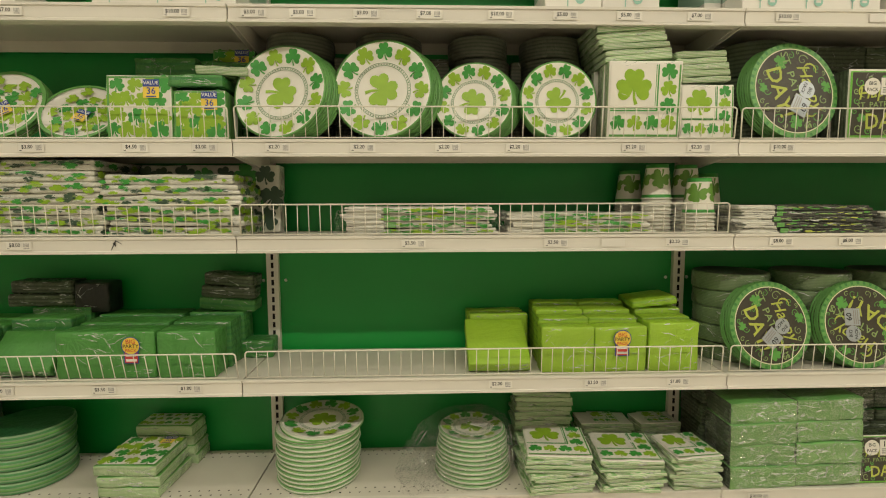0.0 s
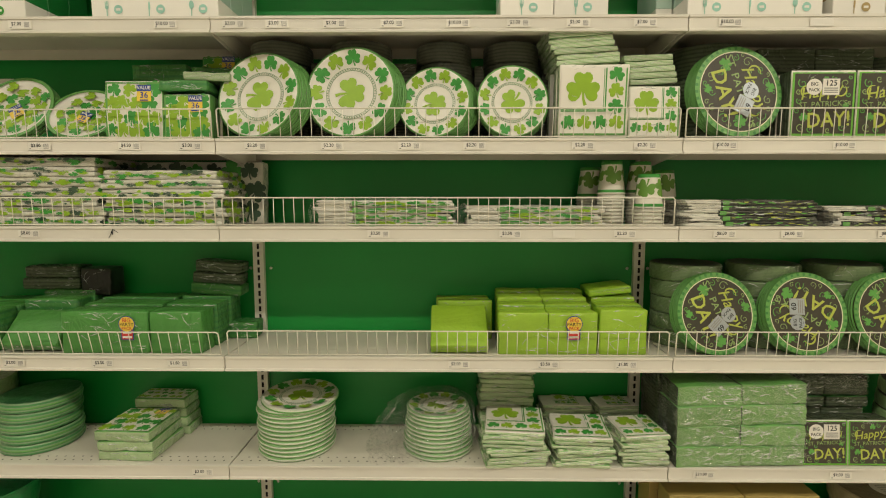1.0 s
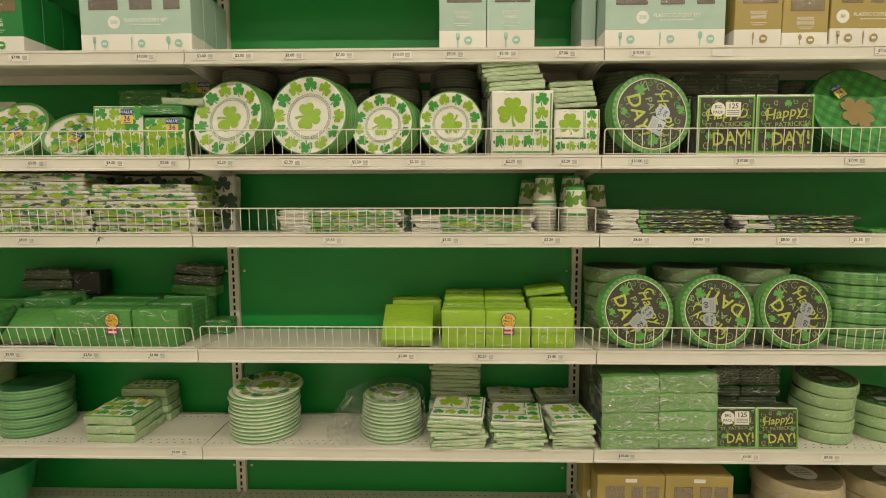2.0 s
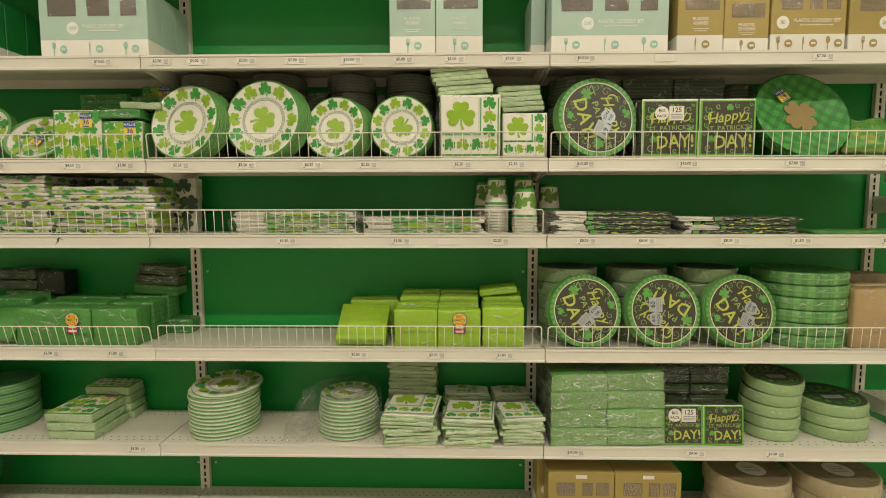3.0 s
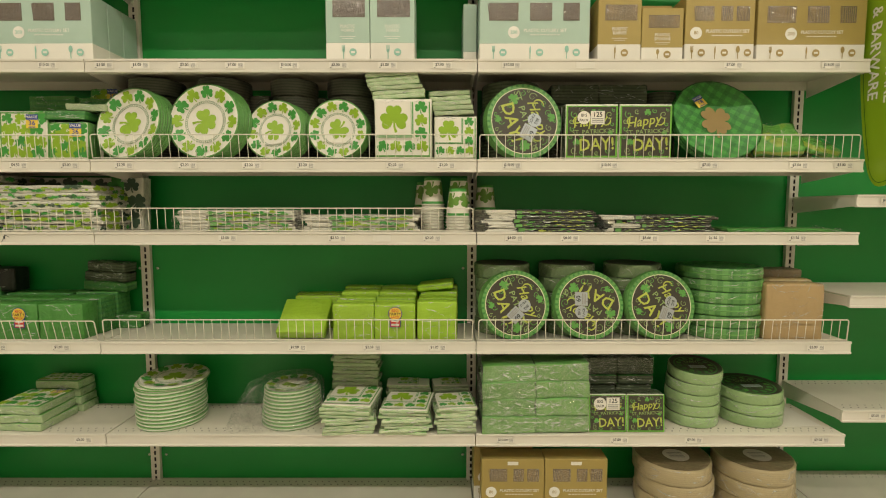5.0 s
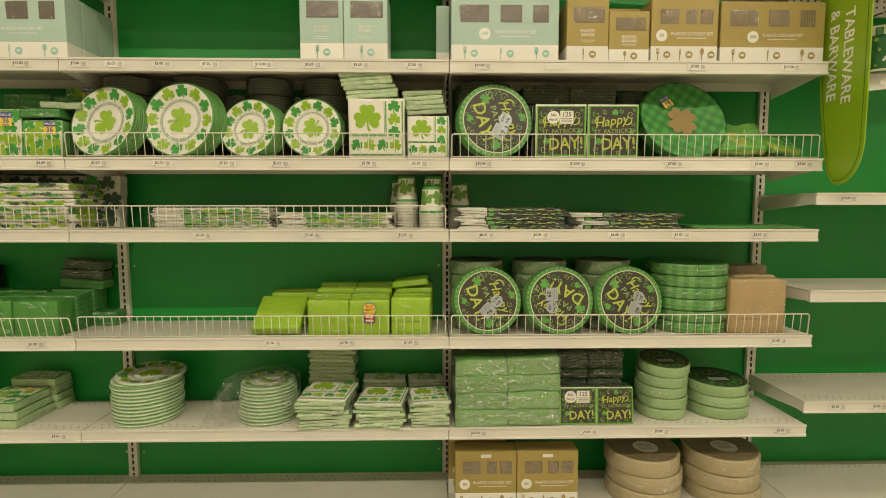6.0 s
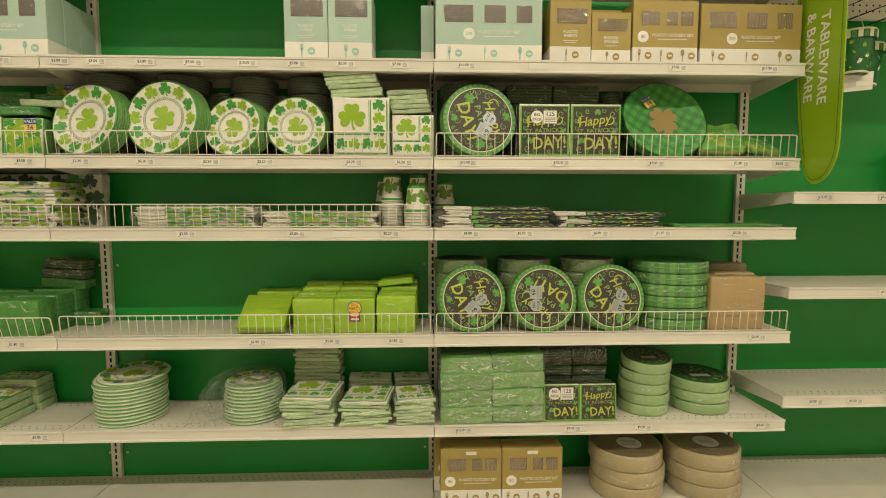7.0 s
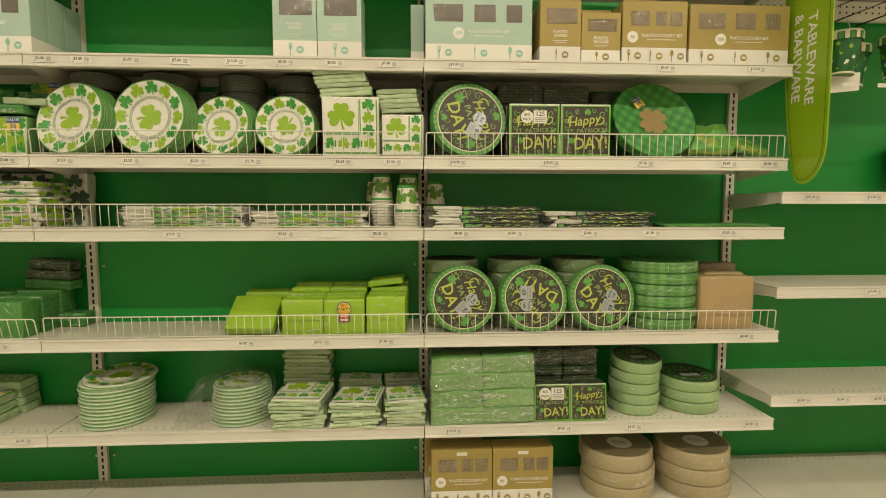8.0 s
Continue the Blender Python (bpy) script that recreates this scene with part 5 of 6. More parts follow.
def cup_stack(x, y, z, rims, label, r0=0.039, scale=1.0):
    """upturned paper cups in a stack: rims below, one whole printed cup on top"""
    th = thing("cup_stack", pose(x, y, z), label, "paper cups", "paper cup stacks")
    if "rim" not in CUP:
        CUP["rim"] = Geo().lathe([(r0 - 0.004, 0.011), (r0 - 0.0025, 0.0105), (r0 - 0.0012, 0.003), (r0 + 0.0012, 0.0028), (r0 + 0.0018, 0.0012), (r0 + 0.0012, 0), (r0 - 0.004, 0)], PAPER_CUP, 28,
                                  mats=(PAPER_CUP, PAPER_CUP, RIM_GREEN, PAPER_CUP, PAPER_CUP, PAPER_CUP)).mesh("cup_rim", True)
        h, r1 = 0.092, 0.0275
        body = Geo().lathe([(r0 - 0.004, 0), (r0 + 0.0012, 0), (r0 + 0.0012, 0.003), (r0 - 0.001, 0.004), (r0 - 0.0022, 0.012), (r1 + 0.0015, h - 0.010), (r1 + 0.0006, h), (r1 - 0.003, h), (r1 - 0.004, h - 0.006), (0, h - 0.006)],
                           PAPER_CUP, 28, mats=(PAPER_CUP, PAPER_CUP, PAPER_CUP, GREEN_INK, PAPER_CUP, GREEN_INK, GREEN_INK, PAPER_CUP, PAPER_CUP))
        CUP["body"] = body.mesh("cup", True)
        g = Geo()
        for k in range(4):
            flat = Geo().clover(0, 0.002, 0.026, 155, CUP_INK, TOP, 1)
            for f in flat.f:
                pts = [flat.v[i][:2] for i in f]
                cu, cv = sum(p[0] for p in pts) / len(pts), sum(p[1] for p in pts) / len(pts)
                vs, fs, n = [], [], len(pts)
                for q in (1.0, 0.7, 0.4, 0.1):
                    for u, v in pts:
                        u, v = cu + (u - cu) * q, cv + (v - cv) * q
                        zz = 0.052 + v
                        rr = (r0 - 0.0022) + (r1 + 0.0015 - r0 + 0.0022) * (zz - 0.012) / (h - 0.022) + 0.0007
                        a = -math.pi / 2 - 0.35 + 2 * math.pi * k / 4 + u / rr
                        vs.append((rr * math.cos(a), rr * math.sin(a), zz))
                for j in range(3):
                    fs += [(j * n + i, j * n + (i + 1) % n, j * n + n + (i + 1) % n, j * n + n + i) for i in range(n)]
                g.add(vs, fs + [tuple(range(3 * n, 4 * n))], CUP_INK)
        CUP["print"] = g.mesh("cup_print")
    for k in range(rims):
        part("cup_rim", CUP["rim"], th, m=pose(0.0008 * math.sin(k * 1.7), 0, 0.0098 * k))
    turn = random.uniform(-30, 30)
    top = part("cup", CUP["body"], th, m=pose(0, 0, 0.0098 * rims, 0, 0, turn))
    part("clover_print", CUP["print"], top)
    return th

# ---- top shelf: cutlery cartons ----
SET_TOOLS = (fork, knife, spoon)
WIDE_WIN = ((0.085, 0.35, 0.60, 0.86), (0.455, 0.656, 0.60, 0.86), (0.757, 0.905, 0.60, 0.86))
MID_WIN = ((0.13, 0.41, 0.61, 0.83), (0.51, 0.68, 0.61, 0.83), (0.73, 0.92, 0.61, 0.83))
SLIM_WIN = ((0.16, 0.90, 0.63, 0.87),)
TEAL_INK = mat("teal_ink", (0.30, 0.56, 0.46), 0.5, rnd=0)
OLIVE_INK = mat("olive_ink", (0.36, 0.26, 0.09), 0.5, rnd=0)
for k in range(3):
    teal = "pale teal and white cutlery set carton with windows"
    cutlery_box(-0.322, 0.012, 0.022 + 0.078 * k, S1, 0.208, 0.075, TEAL_BOX, TEAL_INK, teal, ("PLASTIC CUTLERY SET",), SET_TOOLS, WIDE_WIN, "200", plain=k > 0, yaw=-0.5)
    cutlery_box(1.226, 1.571, 0.022 + 0.078 * k, S1, 0.208, 0.075, TEAL_BOX, TEAL_INK, teal, ("PLASTIC CUTLERY SET",), SET_TOOLS, WIDE_WIN, "200", plain=k > 0)
    cutlery_box(2.096, 2.436, 0.022 + 0.078 * k, S1, 0.196, 0.075, KRAFT_BOX, OLIVE_INK, "kraft brown and white cutlery set carton, 200 pieces", ("PLASTIC CUTLERY SET",), SET_TOOLS, WIDE_WIN, "200", plain=k > 0)
    cutlery_box(1.870, 2.087, 0.022 + 0.078 * k, S1, 0.203, 0.075, KRAFT_BOX, OLIVE_INK, "kraft brown and white cutlery set carton, 80 pieces", ("PLASTIC CUTLERY SET",), SET_TOOLS, MID_WIN, "80", plain=k > 0)
    cutlery_box(-0.66, -0.495, 0.022 + 0.078 * k, S1, 0.195, 0.075, GREEN_BOX, GREEN_INK, "dark green and white carton of plastic spoons", ("PLASTIC", "SPOONS"), (spoon,), SLIM_WIN, plain=k > 0)
    cutlery_box(-0.835, -0.668, 0.022 + 0.078 * k, S1, 0.195, 0.075, GREEN_BOX, GREEN_INK, "dark green and white carton of plastic forks", ("PLASTIC", "FORKS"), (fork,), SLIM_WIN, plain=k > 0)
for k in range(2):
    cutlery_box(0.744, 0.881, 0.022 + 0.062 * k, S1, 0.215, 0.060, TEAL_BOX, TEAL_INK, "slim pale teal and white carton of plastic forks", ("PLASTIC", "FORKS"), (fork,), SLIM_WIN, plain=k > 0)
    cutlery_box(0.883, 1.022, 0.022 + 0.062 * k, S1, 0.215, 0.060, TEAL_BOX, TEAL_INK, "slim pale teal and white carton of plastic forks", ("PLASTIC", "FORKS"), (fork,), SLIM_WIN, plain=k > 0)
    cutlery_box(1.597, 1.732, 0.022 + 0.075 * k, S1, 0.199, 0.072, KRAFT_BOX, OLIVE_INK, "slim kraft brown carton of plastic knives", ("PLASTIC", "KNIVES"), (knife,), SLIM_WIN, plain=k > 0)
cutlery_box(1.734, 1.864, 0.022, S1, 0.163, 0.072, KRAFT_BOX, OLIVE_INK, "short kraft brown carton of plastic spoons", ("PLASTIC", "SPOONS"), (spoon,), SLIM_WIN)
cutlery_box(1.738, 1.866, 0.11, S1, 0.205, 0.072, KRAFT_BOX, OLIVE_INK, "kraft brown carton behind the spoons", (), (), (), plain=True)
cutlery_box(1.178, 1.222, 0.105, S1, 0.208, 0.14, TEAL_BOX, TEAL_INK, "pale teal carton turned end on", (), (), (), plain=True)

# ---- second shelf ----
for k, (px, py, lean, rr) in enumerate(((-0.392, 0.022, 36, 0.094), (-0.585, 0.022, 28, 0.104), (-0.475, 0.135, 40, 0.085))):
    leaning_plates(px, py, S2 + 0.004, rr, 6, lean, 8 - 6 * k, 20 * k, "scatter", "green rimmed clover print paper plates leaning back in film", step=0.0055, group="small plate packs", sticker=(-20, 15, 0)[k])
printed_pack(-0.304, -0.150, 0.020, S2, 0.156, 0.032, value_face, "clover print napkin pack with blue and yellow value sticker", count=3, lean=3, seed=3, edges=RIM_GREEN)
printed_pack(-0.150, -0.026, 0.026, S2, 0.122, 0.032, value_face, "small clover print napkin pack with value sticker", count=3, lean=3, seed=7, edges=RIM_GREEN)
flat_pack(-0.045, 0.100, S2 + 0.160, 0.120, 0.115, 0.022, PRINT_EDGE, "thin wrapped clover napkin pack lying on others", 8, variant=2)
printed_pack(-0.112, 0.000, 0.160, S2 + 0.150, 0.112, 0.024, value_face, "small clover napkin pack standing on a pile", lean=10, seed=9, edges=RIM_GREEN)
flat_pack(-0.095, 0.088, S2 + 0.129, 0.128, 0.128, 0.028, GREEN_EDGE, "small clover napkin pack lying flat on others", 2, variant=1)
for k in range(4):
    flat_pack(-0.228 + 0.004 * k, 0.195, S2 + 0.052 * k + 0.02 * (k > 0), 0.160, 0.118, 0.050, GREEN_EDGE, "green edged napkin pack stacked at the back", 1.5 * (-1) ** k, variant=k)
    flat_pack(-0.070 + 0.003 * k, 0.195, S2 + 0.056 * k, 0.130, 0.118, 0.054 if k < 3 else 0.05, GREEN_EDGE, "green edged napkin pack stacked at the back", -2 * (-1) ** k, variant=k + 1)

CLOVER9 = "large white paper plates with green clovers, leaning on edge"
CLOVER7 = "small white paper plates with green clovers, leaning on edge"
leaning_plates(0.098, 0.000, S2 + 0.003, 0.1205, 8, 14, -12, -105, "clover", CLOVER9, slump=(0.0034, -0.0003), step=0.0055)
leaning_plates(0.348, -0.002, S2 + 0.003, 0.1225, 8, 9, -8, -92, "clover", CLOVER9, slump=(0.0030, -0.0003), step=0.0055)
leaning_plates(0.568, 0.000, S2 + 0.003, 0.0975, 8, 12, -10, -80, "clover", CLOVER7, slump=(0.0032, -0.0003), step=0.0055)
leaning_plates(0.778, 0.000, S2 + 0.003, 0.0950, 8, 6, 2, 135, "clover", CLOVER7, slump=(0.0010, -0.0003), step=0.0055)
# stacks behind the clover plates, their shade put into the grey colour
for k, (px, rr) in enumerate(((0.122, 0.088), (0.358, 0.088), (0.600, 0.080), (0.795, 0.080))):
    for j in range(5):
        round_pack(px + 0.004 * math.sin(j * 2.1 + k), (0.172, 0.172, 0.178, 0.178)[k], S2 + 0.0555 * j, rr, 0.055, SHADED_EDGE, PLATE_EDGE, "plate pack in film lying at the back, edges coloured grey for shade", seed=k + j, group="plate packs at the back")
# filler packs added between the stacks, in the same shade colour
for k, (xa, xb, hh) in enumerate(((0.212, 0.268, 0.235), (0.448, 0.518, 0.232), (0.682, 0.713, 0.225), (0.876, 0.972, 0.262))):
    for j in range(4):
        block(xa + 0.002 * (j % 2), xb, 0.150, 0.10, S2 + hh / 4 * j, hh / 4 - 0.001, SHADED_EDGE, SHADED_EDGE, "pack added to fill a gap between plate packs, coloured dark for shade", seed=300 + 5 * k + j, r=0.003, group="dark napkin blocks")
printed_pack(0.896, 1.076, 0.010, S2, 0.188, 0.030, sq_face, "large clover print luncheon napkin pack standing on edge", count=4, lean=-3, seed=2)
for k in range(7):
    flat_pack(0.972 - 0.0045 * k, 0.088 + 0.003 * math.sin(k * 2.0), S2 + 0.191 + 0.0138 * k, 0.166, 0.160, 0.0135, PRINT_EDGE, "thin wrapped clover napkin pack in an uneven pile", 3.0 * math.sin(k * 1.3), variant=k, roll=-4.0, group="piled napkin packs")
printed_pack(1.083, 1.219, 0.020, S2, 0.139, 0.030, sq_face, "small clover print beverage napkin pack standing on edge", count=4, lean=2, seed=4)
for k in range(5):
    flat_pack(1.146 - 0.004 * k, 0.085, S2 + 0.143 + 0.0150 * k, 0.128, 0.126, 0.0145, PRINT_EDGE, "thin wrapped clover napkin pack in an uneven pile", 2.5 * math.sin(k * 1.9 + 1), variant=k + 2, roll=-3.5, group="piled napkin packs")
printed_pack(1.095, 1.215, 0.165, S2 + 0.145, 0.115, 0.022, sq_face, "clover napkin pack standing behind a pile", lean=6, seed=14, turn=180)
flat_pack(1.15, 0.205, S2, 0.13, 0.09, 0.143, PRINT_EDGE, "wrapped clover napkin packs at the back", 0, variant=2)

leaning_plates(1.373, 0.006, S2 + 0.003, 0.1225, 6, 9, 6, -80, "chalk", "round chalkboard print plates with a green scalloped rim", slump=(-0.0012, 0.0002), step=0.007, sticker=(0.20, 0.12, -38))
# rear plate packs: the shade under the shelf is put into their dark colour
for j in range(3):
    round_pack(1.335 + 0.004 * j, 0.166, S2 + 0.088 * j, 0.098, 0.086, BLACK_EDGE, BLACK_EDGE, "wrapped plate pack lying flat at the back, coloured dark for shade", seed=j, group="plate packs at the back")
printed_pack(1.498, 1.665, 0.014, S2, 0.176, 0.048, chalk_sq_sticker_face, "chalkboard print napkin pack with silver sticker", count=2, lean=0.5, seed=21, edges=BLACK_EDGE)
printed_pack(1.668, 1.836, 0.014, S2, 0.176, 0.048, chalk_sq_face, "chalkboard print napkin pack with green border", count=2, lean=0.5, seed=25, edges=BLACK_EDGE)
for j in range(4):
    block(1.475, 1.800, 0.125, 0.13, S2 + 0.066 * j, 0.064, BLACK_EDGE, BLACK_EDGE, "dark wrapped napkin block stacked at the back", seam=2, seed=30 + j, group="dark napkin blocks")
leaning_plates(2.012, 0.012, S2 + 0.003, 0.148, 6, 23, 2, -6, "plaid", "large green plaid paper plates with a tan clover, in film", slump=(0.0, 0.0), step=0.006)
# same dark colour, again for shade, beside the plaid plates
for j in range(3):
    round_pack(1.872, 0.208, S2 + 0.083 * j, 0.058, 0.08, BLACK_EDGE, BLACK_EDGE, "wrapped plate pack lying flat at the back, coloured dark for shade", seed=j + 4, group="plate packs at the back")


def foil_bag(x, y, z, w, d, h, yaw, tilt, roll, seed):
    th = thing("favour_bag", pose(x, y, z, tilt, roll, yaw), "crumpled clear bag of green striped favours", "favour bag", "favour bags")
    part("foil_pouch", Geo().soft(w * 0.90, d * 0.90, h * 1.25, h * 0.5, STRIPED, 11, 0.010, seed, bulge=0.006), th, smooth=True, m=pose(0, 0, 0.002))
    g = Geo().folds(-w * 0.36, w * 0.36, -d * 0.36, d * 0.36, 26, seed + 60, lambda u, v, o: (u, v, h * 1.25 + 0.012 + o), 0.4, 0.04, 0.0012)
    tagged(part("film_folds", g, th, "folds of the clear bag, coloured pale as glints"), kind="stuff")


for bx, by, bw, bd, bh, yaw, tilt, roll, seed in ((2.200, 0.085, 0.165, 0.15, 0.030, -12, 50, 0, 3), (2.190, 0.160, 0.15, 0.14, 0.028, 8, 58, 3, 5), (2.318, 0.085, 0.15, 0.15, 0.028, 20, 28, 6, 8), (2.290, 0.155, 0.15, 0.14, 0.026, 24, 46, 4, 11)):
    foil_bag(bx, by, S2 + 0.004 + 0.45 * bd * math.sin(radians(tilt)), bw, bd, bh, yaw, tilt, roll, seed)

# ---- third shelf ----
CLOVER_INKS = (LIME_INK, GREEN_INK, DARK_CLOVER, LIME_INK)
for k in range(7):
    folded_cover(-0.70 - 0.004 * (k % 2), -0.335 + 0.010 * math.sin(k * 2.0), 0.026 + 0.004 * math.sin(k), 0.21, S3 + 0.0268 * k, 0.0265, CLOVER_INKS, "white clover print table cover folded in a clear sleeve", FOLDED_WHITE, 40 + k, yaw=0.8 * math.sin(k * 1.7))
    folded_cover(-1.10, -0.715, 0.026, 0.21, S3 + 0.0258 * k, 0.0255, CLOVER_INKS, "white clover print table cover folded in a clear sleeve", FOLDED_WHITE, 70 + k, yaw=0.5 * math.sin(k * 2.7))
for k in range(6):
    folded_cover(-0.325 + 0.008 * math.sin(k * 1.4), 0.000 + 0.012 * math.sin(k * 2.3), 0.020 + 0.004 * math.cos(k), 0.15, S3 + 0.0252 * k, 0.0248, CLOVER_INKS, "white clover print table cover folded in a clear sleeve", FOLDED_WHITE, 50 + k, yaw=-1.0 * math.sin(k))
# the large cover standing behind, printed with dark clovers
big = thing("table_cover", pose(-0.130, 0.185, S3, -3), "large white table cover with dark clovers standing behind others", "table cover", "folded table covers")
part("folded_cover", Geo().soft(0.37, 0.184, 0.05, 0.004, FOLDED_WHITE, 8, 0.003, 91), big, smooth=True, m=Matrix.Translation((0, 0.03, 0.092)) @ FRONT)
g = Geo()
clover_scatter(g, -0.192, 0.192, -0.090, 0.090, 0.029, 20, Matrix.Translation((0, -0.0265 + 0.0035, 0.092)) @ FRONT, 6, (DARK_CLOVER, DARK_CLOVER, GREEN_INK))
tagged(part("printed_face", g, big), kind="stuff")

RUNNER = "white and green table cover strip in a clear sleeve"
for k in range(4):
    folded_cover(0.262 + 0.008 * math.sin(k * 2), 0.628 + 0.006 * math.cos(k * 3), 0.028, 0.15, S3 + 0.0175 * k, 0.0172, (LIME_INK, GREEN_INK, RIM_GREEN), RUNNER, FOLDED_WHITE, 100 + k, 0.25, yaw=0.6 * math.sin(k * 2.1))
for k in range(3):
    folded_cover(0.672 + 0.006 * math.sin(k * 2), 1.028 + 0.006 * math.cos(k * 3), 0.028, 0.15, S3 + 0.0182 * k, 0.018, (LIME_INK, GREEN_INK, RIM_GREEN), RUNNER, FOLDED_WHITE, 110 + k, 0.22, yaw=0.6 * math.cos(k * 2.1))


def loose_end(x, y, z, w, d, h, seed, yaw=0):
    """crumpled clear sleeve end beyond a folded cover"""
    solid("sleeve_end", Geo().soft(w, d, h, min(w, h) * 0.4, FILM, 9, 0.008, seed), pose(x, y, z, 0, 0, yaw), "crumpled end of a clear plastic sleeve", "plastic sleeve", "sleeve ends", smooth=True)


loose_end(0.250, 0.085, S3 + 0.002, 0.05, 0.12, 0.062, 3)
loose_end(0.648, 0.080, S3 + 0.002, 0.05, 0.12, 0.058, 4)
CUPS = "upturned white paper cups with green clovers, stacked in film"
cup_stack(1.045, 0.226, S3, 8, CUPS)
cup_stack(1.076, 0.118, S3, 9, CUPS)
cup_stack(1.166, 0.140, S3, 9, CUPS)
cup_stack(1.160, 0.060, S3, 5, CUPS)
cup_stack(1.262, 0.205, S3, 7, CUPS)
BLACK_COVER = "dark chalkboard print table cover in a clear sleeve"
for k in range(5):
    folded_cover(1.262 + 0.012 * math.sin(k * 2.4), 1.615 + 0.010 * math.cos(k * 2), 0.030 + 0.003 * k, 0.16, S3 + 0.0142 * k, 0.0140, (CHALK_GREEN, CHALK_YELLOW, CHALK_PALE, CHALK_PALE), BLACK_COVER, FOLDED_BLACK, 130 + k, 0.26 - 0.03 * (k % 2), yaw=1.2 * math.sin(k * 1.9))
for k in range(4):
    folded_cover(1.650 + 0.02 * math.sin(k * 1.4), 1.995 + 0.012 * math.cos(k * 2), 0.036, 0.16, S3 + 0.0135 * k, 0.0132, (CHALK_GREEN, CHALK_YELLOW, CHALK_PALE, CHALK_PALE), BLACK_COVER, FOLDED_BLACK, 140 + k, 0.22 * (k % 2) + 0.06, yaw=1.2 * math.cos(k * 1.9))
folded_cover(2.04, 2.40, 0.030, 0.15, S3, 0.011, (RIM_GREEN, GREEN_INK), "green table cover lying alone on a shelf", GREEN_NAPKIN, 150, 0.0, yaw=-0.6, bulge=0.001)
loose_end(1.246, 0.09, S3 + 0.002, 0.06, 0.13, 0.055, 6)
loose_end(1.640, 0.09, S3 + 0.002, 0.05, 0.13, 0.048, 7)
loose_end(2.405, 0.10, S3 + 0.002, 0.045, 0.12, 0.010, 8)

# ---- fourth shelf ----
GN = "solid green napkin block in clear film"
block(-0.465, -0.222, 0.022, 0.075, S4, 0.119, GREEN_NAPKIN, GREEN_NAPKIN, "wide green napkin block with a round party pack sticker", seed=1, sticker=(0.066, 0.085, 0.043), r=0.005)
block(-0.218, -0.072, 0.022, 0.075, S4, 0.119, GREEN_NAPKIN, GREEN_NAPKIN, GN, seed=3, r=0.004)
for k in range(2):
    block(-0.458, -0.225, 0.100 + 0.078 * k, 0.075, S4, 0.124 + 0.005 * k, GREEN_NAPKIN, GREEN_EDGE, GN, seed=5 + k, r=0.005)
    block(-0.214 + 0.006 * k, -0.064 + 0.006 * k, 0.100 + 0.078 * k, 0.075, S4, 0.125 + 0.008 * k, GREEN_NAPKIN, GREEN_EDGE, GN, seed=8 + k, r=0.004)
for k in range(3):
    block(-0.186 + 0.008 * k, -0.030, 0.185, 0.070, S4 + 0.135 + 0.035 * k, 0.034, BLACK_EDGE if k else GREEN_EDGE, BLACK_EDGE if k else GREEN_EDGE, "thin dark green napkin pack in a leaning pile", seed=11 + k, yaw=4.0 * math.sin(k * 2), roll=4, group="piled green napkins")
block(-0.072, 0.02, 0.175, 0.07, S4, 0.050, GREEN_EDGE, GREEN_EDGE, "thin dark green napkin pack behind a block", seed=17, yaw=4)
block(-0.640, -0.480, 0.040, 0.115, S4 + 0.002, 0.034, GREEN_NAPKIN, GREEN_NAPKIN, "green napkin pack tilted back in shiny film", seed=19, lean=-46, r=0.0045)
block(-0.648, -0.490, 0.118, 0.060, S4, 0.134, GREEN_NAPKIN, GREEN_EDGE, GN, seed=21, r=0.005)
block(-0.640, -0.480, 0.182, 0.070, S4, 0.150, GREEN_NAPKIN, GREEN_EDGE, GN, seed=23, r=0.005)
for k in range(2):
    block(-0.705 + 0.006 * k, -0.530, 0.186, 0.068, S4 + 0.152 + 0.036 * k, 0.035, BLACK_EDGE, BLACK_EDGE, "thin dark green napkin pack on top of a pile", seed=25 + k, yaw=1.5 * (-1) ** k, group="piled green napkins")
for k in range(3):
    block(-0.84, -0.655, 0.030 + 0.078 * k, 0.075, S4, 0.118, GREEN_NAPKIN, GREEN_EDGE, GN, seed=28 + k, r=0.005)

# near-black block filling the dark area behind the green packs
block(-0.525, -0.432, 0.185, 0.07, S4 + 0.132, 0.085, NEAR_BLACK, NEAR_BLACK, "near-black block filling a dark area at the back", seed=33, group="dark napkin blocks")

LN = "bright lime green napkin block in clear film"
block(0.560, 0.722, 0.030, 0.158, S4 + 0.002, 0.032, LIME_NAPKIN, LIME_NAPKIN, "lime green napkin pack tilted back against another", seed=41, lean=-33, r=0.0045)
block(0.578, 0.745, 0.178, 0.043, S4, 0.118, LIME_NAPKIN, LIME_NAPKIN, LN, seed=43, lean=3, r=0.004)
block(0.572, 0.738, 0.225, 0.043, S4, 0.120, LIME_NAPKIN, LIME_NAPKIN, LN, seed=44, lean=2, r=0.004)
block(0.748, 1.021, 0.022, 0.050, S4, 0.118, LIME_NAPKIN, LIME_NAPKIN, "wide lime green napkin block with a round party pack sticker", seam=2, seed=45, sticker=(0.070, 0.088, 0.043), r=0.004)
for k in range(3):
    block(0.752 + 0.003 * k, 1.018 + 0.002 * k, 0.075 + 0.056 * k, 0.052, S4, 0.130 + 0.010 * k, LIME_NAPKIN, LIME_EDGE, "wide lime green napkin block in clear film", seam=2, seed=47 + 2 * k, r=0.005)
